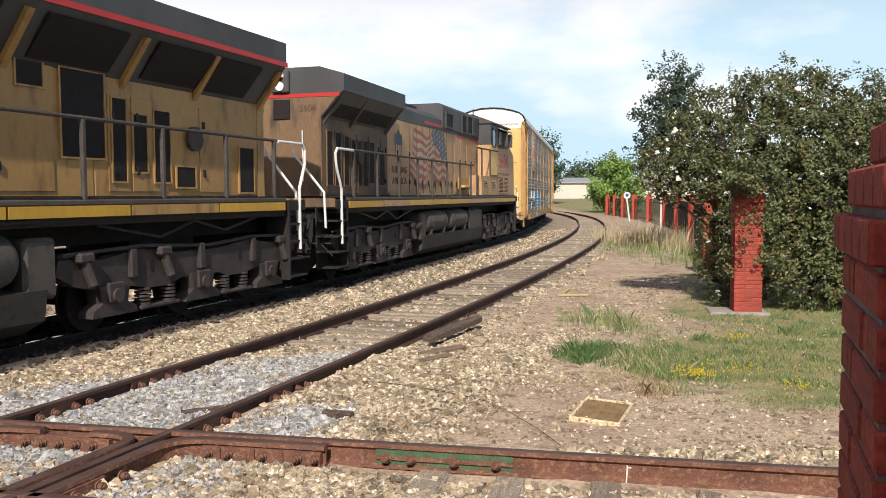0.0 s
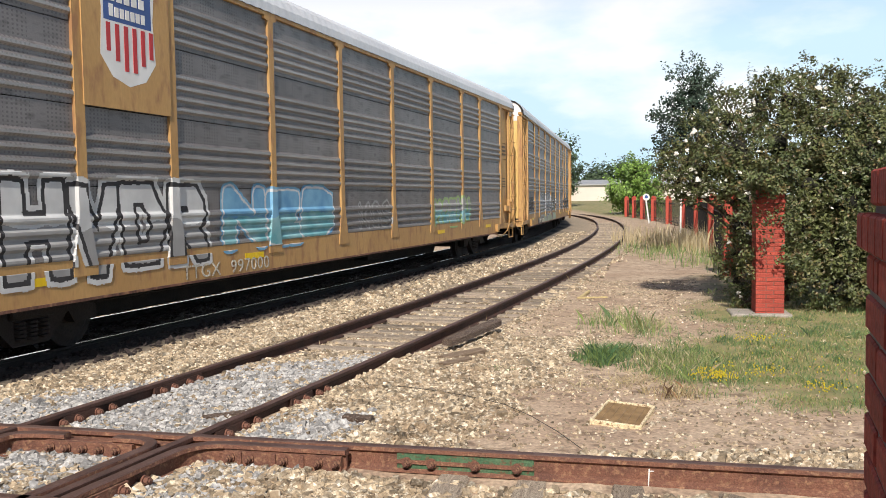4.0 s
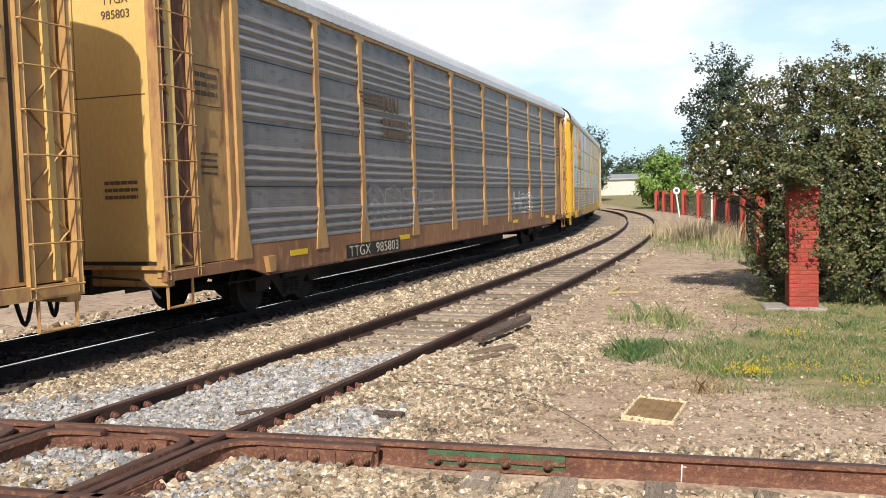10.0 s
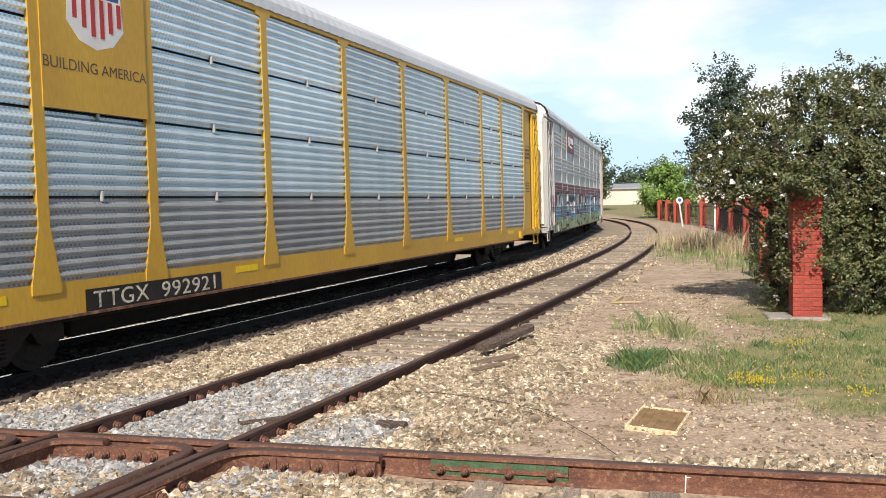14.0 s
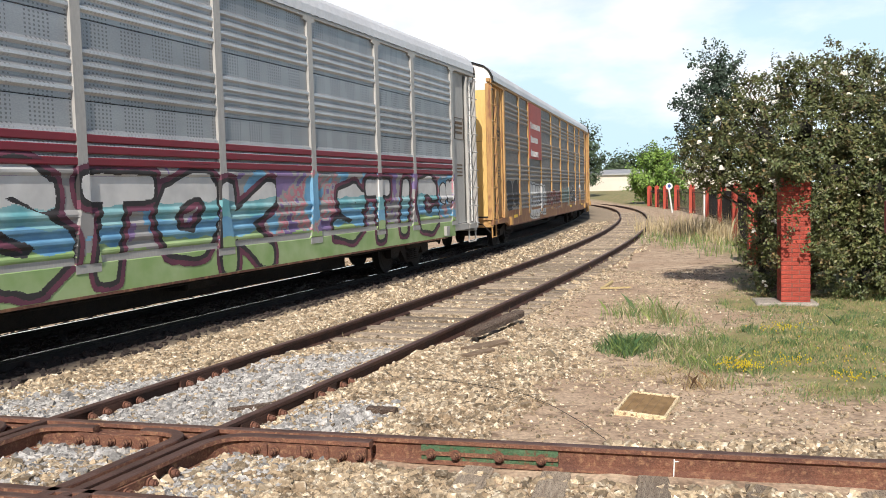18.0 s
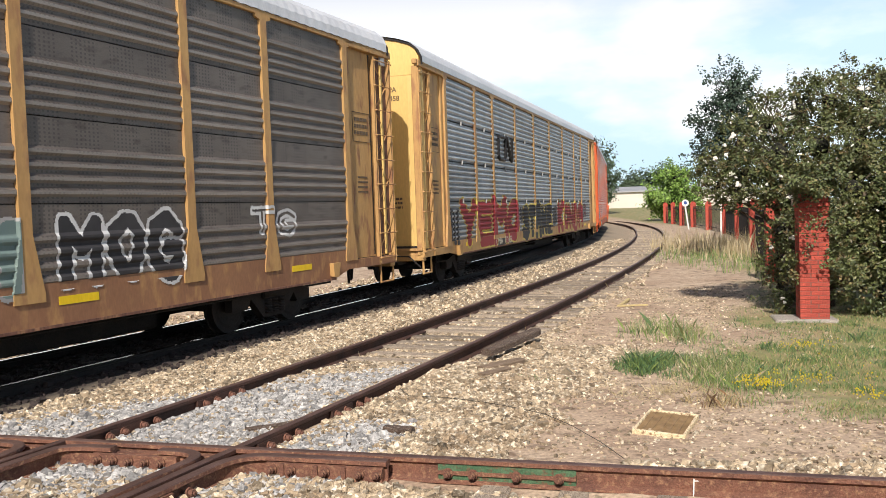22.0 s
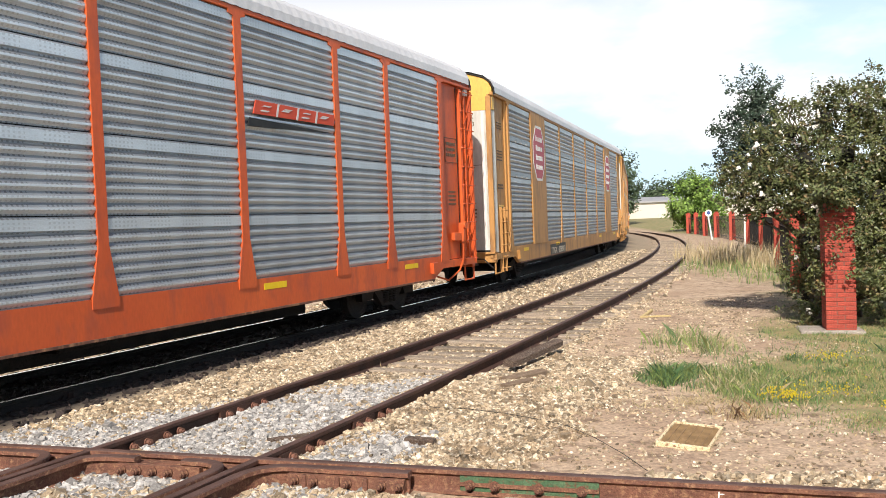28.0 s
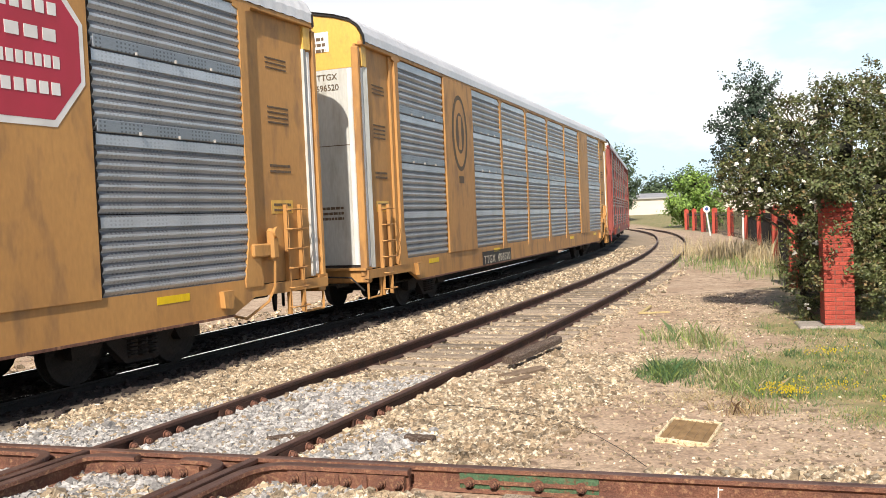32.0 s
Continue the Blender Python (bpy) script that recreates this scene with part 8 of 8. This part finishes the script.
blades(700, (0.7, 1.7, 9.2, 10.4), weed(1.05, 9.75, 0.25, 0.2), 0.08, 0.006, 7, 0.8, (G3,), "weed_tuft", "small green weed tuft on the ballast")
blades(22000, (7.0, 13.5, 25, 42), weed(10.6, 33, 1.8, 6.0), 0.95, 0.007, 8, 0.5, (G4, G4, G2), "dry_grass", "tall pale dry grass")
blades(12000, (4.5, 12, 18, 36), weed(9.0, 27, 1.6, 6.0), 0.48, 0.008, 9, 0.7, (G1, G3, G1), "tall_grass", "green weeds along the fence")
strip = lambda d0, d1, s0, s1: (lambda x, y: ((from_tracks(x, y) > d0) & (from_tracks(x, y) < d1) & (y > s0) & (y < s1)) * np.clip(0.35 + fbm(x, y, 2.5, 3.0), 0, 1) * 0.5)
blades(9000, (-1, 9, 9, 30), strip(0.86, 1.15, 11.0, 30), 0.17, 0.005, 10, 0.7, (G4, G2), "dry_grass", "dry weeds along the rail")
blades(2600, (-3, 6, 8, 24), strip(-0.78, -0.6, 10, 24), 0.13, 0.004, 11, 0.8, (G4, G2), "dry_grass", "sparse dry weeds along the rail")
# yellow flowers in the lawn
YEL_PETAL = mat("yellow_petal", (0.68, 0.56, 0.02), (0.60, 0.46, 0.02), 0.7, 0, 3)
fl = Solid()
pr_ = random.Random(9)
for cx, cy, n, sp in ((3.26, 8.85, 130, 0.13), (3.20, 9.1, 40, 0.10), (3.87, 9.04, 40, 0.12), (3.6, 9.35, 14, 0.08), (4.1, 8.21, 46, 0.14), (4.64, 11.16, 70, 0.18), (4.4, 9.0, 12, 0.2), (5.0, 9.6, 10, 0.3)):
    for k in range(n):
        x, y = cx + pr_.gauss(0, sp), cy + pr_.gauss(0, sp * 0.8)
        z = -0.13 + pr_.uniform(0.03, 0.10)
        fl.tube((x, y, z - 0.012), (x, y, z + 0.003), 0.003, 5, 0.0085)
flowers = tagged(new("lawn_flowers", fl.mesh("lawn_flowers", YEL_PETAL)), "small yellow wild flowers in the lawn", "flowers", kind="stuff")


# ---- loose things on the ground ----
OLD_WOOD = mat("brown_old_wood", (0.13, 0.085, 0.06), (0.06, 0.038, 0.028), 0.95, 0, 5, 0.8, 25, (0.30, 0.26, 0.21), 40, stretch=(1.2, 8, 8))
FLAT_WOOD = mat("tan_old_wood", (0.26, 0.19, 0.13), (0.17, 0.12, 0.08), 0.95, 0, 5, 0.8, 25, None, 40, stretch=(1.2, 8, 8))
RAW_WOOD = mat("yellow_raw_wood", (0.50, 0.40, 0.20), (0.42, 0.33, 0.16), 0.9, 0, 5, 0.4, 25, None, 30, stretch=(1, 8, 8))


def plank(label, p, q, w, h, z, material, tilt=0.0):
    p, q = Vector(p), Vector(q)
    t = thing("old_plank", label, "plank", m=pose((p.x + q.x) / 2, (p.y + q.y) / 2, z, 0, tilt, math.degrees(math.atan2(q.y - p.y, q.x - p.x))))
    L = (q - p).length
    b = Solid()
    n = 9
    pr2 = random.Random(int(L * 100))
    rows = []
    for i in range(n + 1):
        x = -L / 2 + L * i / n
        k = 0.75 if i in (0, n) else 1
        j = pr2.uniform(0.92, 1.05)
        rows.append([(x, -w / 2 * k * j, 0), (x, -w / 2 * k * j, h * 0.8), (x, -w * 0.3 * k, h * j), (x, w * 0.3 * k, h * (2 - j)), (x, w / 2 * k, h * 0.75), (x, w / 2 * k, 0)])
    b.sheet([r + [r[0]] for r in rows])
    b.f += [tuple(range(6)), tuple(range(n * 7, n * 7 + 6))]
    b.mi += [0, 0]
    part("board", b, material, t)
    return t


plank("weathered split tie lying against the rail", (0.42, 10.95), (1.22, 12.35), 0.20, 0.09, -0.03, OLD_WOOD, -2)
plank("short broken piece of old tie on the ballast", (0.32, 10.25), (0.85, 10.75), 0.20, 0.055, -0.12, FLAT_WOOD)
plank("short broken piece of old tie", (0.30, 9.85), (0.66, 10.2), 0.13, 0.05, -0.12, FLAT_WOOD)
plank("thin splintered yellow lath on the dry ground", (3.25, 16.4), (3.62, 17.2), 0.07, 0.04, -0.12, RAW_WOOD, -3)
plank("thin yellow lath on the dry ground", (3.2, 16.3), (3.8, 16.33), 0.045, 0.03, -0.12, RAW_WOOD)
plank("flat brown stone-like wood chip on the ballast", (-0.66, 7.55), (-0.40, 7.45), 0.12, 0.05, -0.12, OLD_WOOD)
plank("splinter of old tie between the rails", (-1.95, 7.62), (-1.45, 7.85), 0.10, 0.04, -0.11, OLD_WOOD)

grate = thing("drain_grate", "rusty yellow-framed drain grate set in the dirt", "grate", m=pose(1.90, 7.55, -0.135, 2, 2.5, -26))
GRATE_Y = mat("chipped_yellow_iron", (0.78, 0.66, 0.44), (0.66, 0.54, 0.33), 0.8, 0.1, 8, 0.3, 50, (0.26, 0.15, 0.08), 60)
GRATE_DIM = mat("dull_rusty_iron", (0.30, 0.20, 0.10), (0.20, 0.13, 0.065), 0.85, 0.1, 8, 0.3, 50)
b = Solid()
for x0, x1, y0, y1 in ((-0.23, 0.23, -0.345, -0.315), (-0.23, 0.23, 0.315, 0.345), (-0.23, -0.205, -0.315, 0.315), (0.205, 0.23, -0.315, 0.315)):
    b.box(x0, x1, y0, y1, -0.05, 0.02, 0.006)
part("frame", b, GRATE_Y, grate, "chipped yellow frame")
for k in range(22):
    b = Solid()
    y = -0.30 + k * 0.0286
    b.box(-0.205, 0.205, y - 0.005, y + 0.005, -0.03, 0.006)
    part("bar", b, GRATE_DIM, grate)
for k in range(5):
    b = Solid()
    x = -0.15 + k * 0.075
    b.box(x - 0.004, x + 0.004, -0.315, 0.315, -0.025, 0.009)
    part("bar", b, GRATE_DIM, grate)
b = Solid()
b.box(-0.2, 0.2, -0.31, 0.31, -0.2, -0.03)
part("pit", b, BLACK, grate)

wire = thing("fallen_wire", "thin dark wire lying across the ballast", "wire")
b = Solid()
pts = [(-0.62, 9.2), (-0.5, 8.85), (-0.1, 8.7), (0.3, 8.5), (0.64, 8.2), (0.85, 7.9), (1.04, 7.5), (1.2, 7.0), (1.3, 6.5)]
zz = ground_z(np.array([p[0] for p in pts]), np.array([p[1] for p in pts])) + 0.035
b.path([(x, y, z) for (x, y), z in zip(pts, zz)], 0.0032, 5)
part("strand", b, BLACK, wire)
twig = thing("white_twig", "bent white plastic strip caught on the rail", "litter", m=pose(1.66, 5.78, -0.1))
b = Solid()
b.path([(-0.05, -0.08, -0.06), (-0.03, -0.03, 0.03), (-0.02, 0.0, 0.09)], 0.005, 5)
b.path([(-0.03, -0.03, 0.03), (0.05, -0.03, 0.03), (0.09, -0.03, 0.05), (0.06, -0.02, 0.09)], 0.005, 5)
part("strip", b, WHITE, twig)


# ---- ballast ----
def stones(name, n_try, box, keep, size, material, seed, label, sink=0.35):
    r = np.random.default_rng(seed)
    x0, x1, y0, y1 = box
    x, y = r.uniform(x0, x1, n_try), r.uniform(y0, y1, n_try)
    ok = r.random(n_try) < keep(x, y)
    x, y = x[ok], y[ok]
    n = len(x)
    cube = np.array([(-1, -1, -1), (1, -1, -1), (1, 1, -1), (-1, 1, -1), (-1, -1, 1), (1, -1, 1), (1, 1, 1), (-1, 1, 1)], float) * 0.5
    quads = np.array([(0, 3, 2, 1), (4, 5, 6, 7), (0, 1, 5, 4), (1, 2, 6, 5), (2, 3, 7, 6), (3, 0, 4, 7)])
    v = cube[None] * (1 + r.uniform(-0.35, 0.25, (n, 8, 3)))
    v[:, 4:, :2] *= r.uniform(0.45, 0.95, (n, 1, 1))
    s = size * np.exp(r.normal(0, 0.30, n))
    v *= (s[:, None] * r.uniform([0.75, 0.6, 0.45], [1.35, 1.0, 0.85], (n, 3)))[:, None, :]
    a, b, c = r.uniform(0, 6.283, n), r.normal(0, 0.45, n), r.normal(0, 0.45, n)

    def turn(v, i, j, t):
        ci, si = np.cos(t)[:, None], np.sin(t)[:, None]
        vi, vj = v[:, :, i].copy(), v[:, :, j].copy()
        v[:, :, i], v[:, :, j] = ci * vi - si * vj, si * vi + ci * vj

    turn(v, 1, 2, b)
    turn(v, 0, 2, c)
    turn(v, 0, 1, a)
    z = ground_z(x, y) + s * (0.5 - sink) * 0.6
    v += np.stack([x, y, z], 1)[:, None, :]
    f = (quads[None] + (np.arange(n) * 8)[:, None, None]).reshape(-1, 4)
    ob = bulk(name, v.reshape(-1, 3), f, material)
    return tagged(ob, label, "ballast", kind="stuff")


def fade(d, a, b, soft):
    return np.clip((d - a) / soft, 0, 1) * np.clip((b - d) / soft, 0, 1)


def not_rail(x, y):
    d = np.abs(np.abs(from_tracks(x, y)) - HALF_GAUGE) > 0.075
    n = (x - CROSS_A.x) * CROSS_N.x + (y - CROSS_A.y) * CROSS_N.y
    return d & (np.abs(n - 0.06) > 0.15)


def cover(x, y):
    d = from_tracks(x, y)
    nearby = np.clip(9.5 / np.maximum(y, 1), 0.05, 1) ** 1.2
    right = np.where(y < 12.0, 3.1, 1.7) + 0.4 * fbm(x, y, 1.4, 5)
    m = fade(d, -2.72 + 0.08 * fbm(x, y, 2.0, 2.0), right, 0.15) * np.clip((right - d) / 0.5, 0, 1)
    m = np.where((np.abs(d) < 1.35) & (y > 11.0), m * 0.42, m)
    dirt = np.clip((x - 0.6) / 1.2, 0, 1) * np.clip((8.4 - y) / 0.8, 0, 1) * np.clip((y - 6.1) / 0.3, 0, 1)
    return m * nearby * (1 - 0.75 * dirt) * (1 - grass_mask(x, y)) * not_rail(x, y)


def pale_zone(x, y):
    d = from_tracks(x, y)
    w = 0.35 * fbm(x, y, 1.8, 8)
    a = fade(d, -3.5, 0.75, 0.3) * np.clip((11.0 + d * 0.9 - y + w) / 0.8, 0, 1)
    b = fade(d, 0.85, 1.9, 0.25) * np.clip((7.9 - y + w) / 0.5, 0, 1)
    return np.maximum(a, b)


stones("ballast_stones", 260000, (-9, 4, 4.4, 17), lambda x, y: cover(x, y) * (1 - 0.92 * pale_zone(x, y)), 0.040, STONE, 21, "tan and grey crushed stone ballast")
stones("fresh_ballast", 85000, (-7, 1.5, 4.4, 12), lambda x, y: np.clip(cover(x, y) * 1.3, 0, 1) * pale_zone(x, y), 0.038, STONE_PALE, 22, "pale grey fresh crushed stone")
stones("ballast_stones", 60000, (-4, 14, 16, 48), lambda x, y: np.clip(cover(x, y) * 1.5, 0, 1), 0.075, STONE, 23, "tan and grey crushed stone ballast farther off")
# oily stones laid out to the edge of the train's painted shade
stones("oily_ballast", 46000, (-14, 6, 4, 30), lambda x, y: fade(from_tracks(x, y), -6.3, -2.60 + 0.08 * fbm(x, y, 2.0, 2.0), 0.12) * np.clip(12 / np.maximum(y, 1), 0.1, 1), 0.055, STONE_DARK, 24, "oily ballast round the main track, train's shade in its colour")
stones("ballast_stones", 16000, (-3.4, 5, 4.2, 6.4), lambda x, y: not_rail(x, y) * 0.8, 0.05, STONE, 25, "tan crushed stone near the crossing")
stones("dirt_pebbles", 75000, (0.3, 8, 6.0, 20), lambda x, y: (1 - 0.8 * grass_mask(x, y)) * (from_tracks(x, y) > 1.0) * np.clip(0.5 + fbm(x, y, 1.7, 6), 0.08, 1) * 0.55, 0.026, STONE, 26, "small pebbles in the dirt", 0.5)
stones("far_ballast", 16000, (-12, -1, 8, 40), lambda x, y: fade(from_tracks(x, y), -9.5, -6.0, 0.5) * 0.6, 0.08, STONE, 27, "tan crushed stone beyond the main track")


# ---- what moves ----
def front_at(car, t):
    """How far along the main track the front of a car stands."""
    return 10.573 + 27.753 * car - 8.25 * t - 0.01232 * t * t + 0.000105 * t ** 3


def stand(s0, s1):
    """The pose of a vehicle whose two trucks stand at s0 (front) and s1."""
    a, b = on_main(s0), on_main(s1)
    m = (a + b) / 2
    return pose(m[0], m[1], 0, 0, 0, math.degrees(math.atan2(b[1] - a[1], b[0] - a[0])))


def motions():
    for ob, car, at, half, wheels in TRAIN:
        turn = pose(0, 0, 0, 0, 0, 180 if ob in TURNED else 0)
        walk(ob, [(t, stand(front_at(car, t) + at - half, front_at(car, t) + at + half) @ turn) for t in np.arange(0, 32.01, 0.5)])
        for w in wheels:
            if w[2] is None:
                continue
            base, r = w[0].matrix_basis.translation.copy(), w[1]
            step = 2 / FPS
            walk(w[0], [(i * step, pose(*base, 0, (1 if ob in TURNED else -1) * math.degrees((front_at(car, 0) - front_at(car, i * step)) / r), 0)) for i in range(0, 481)])


motions()
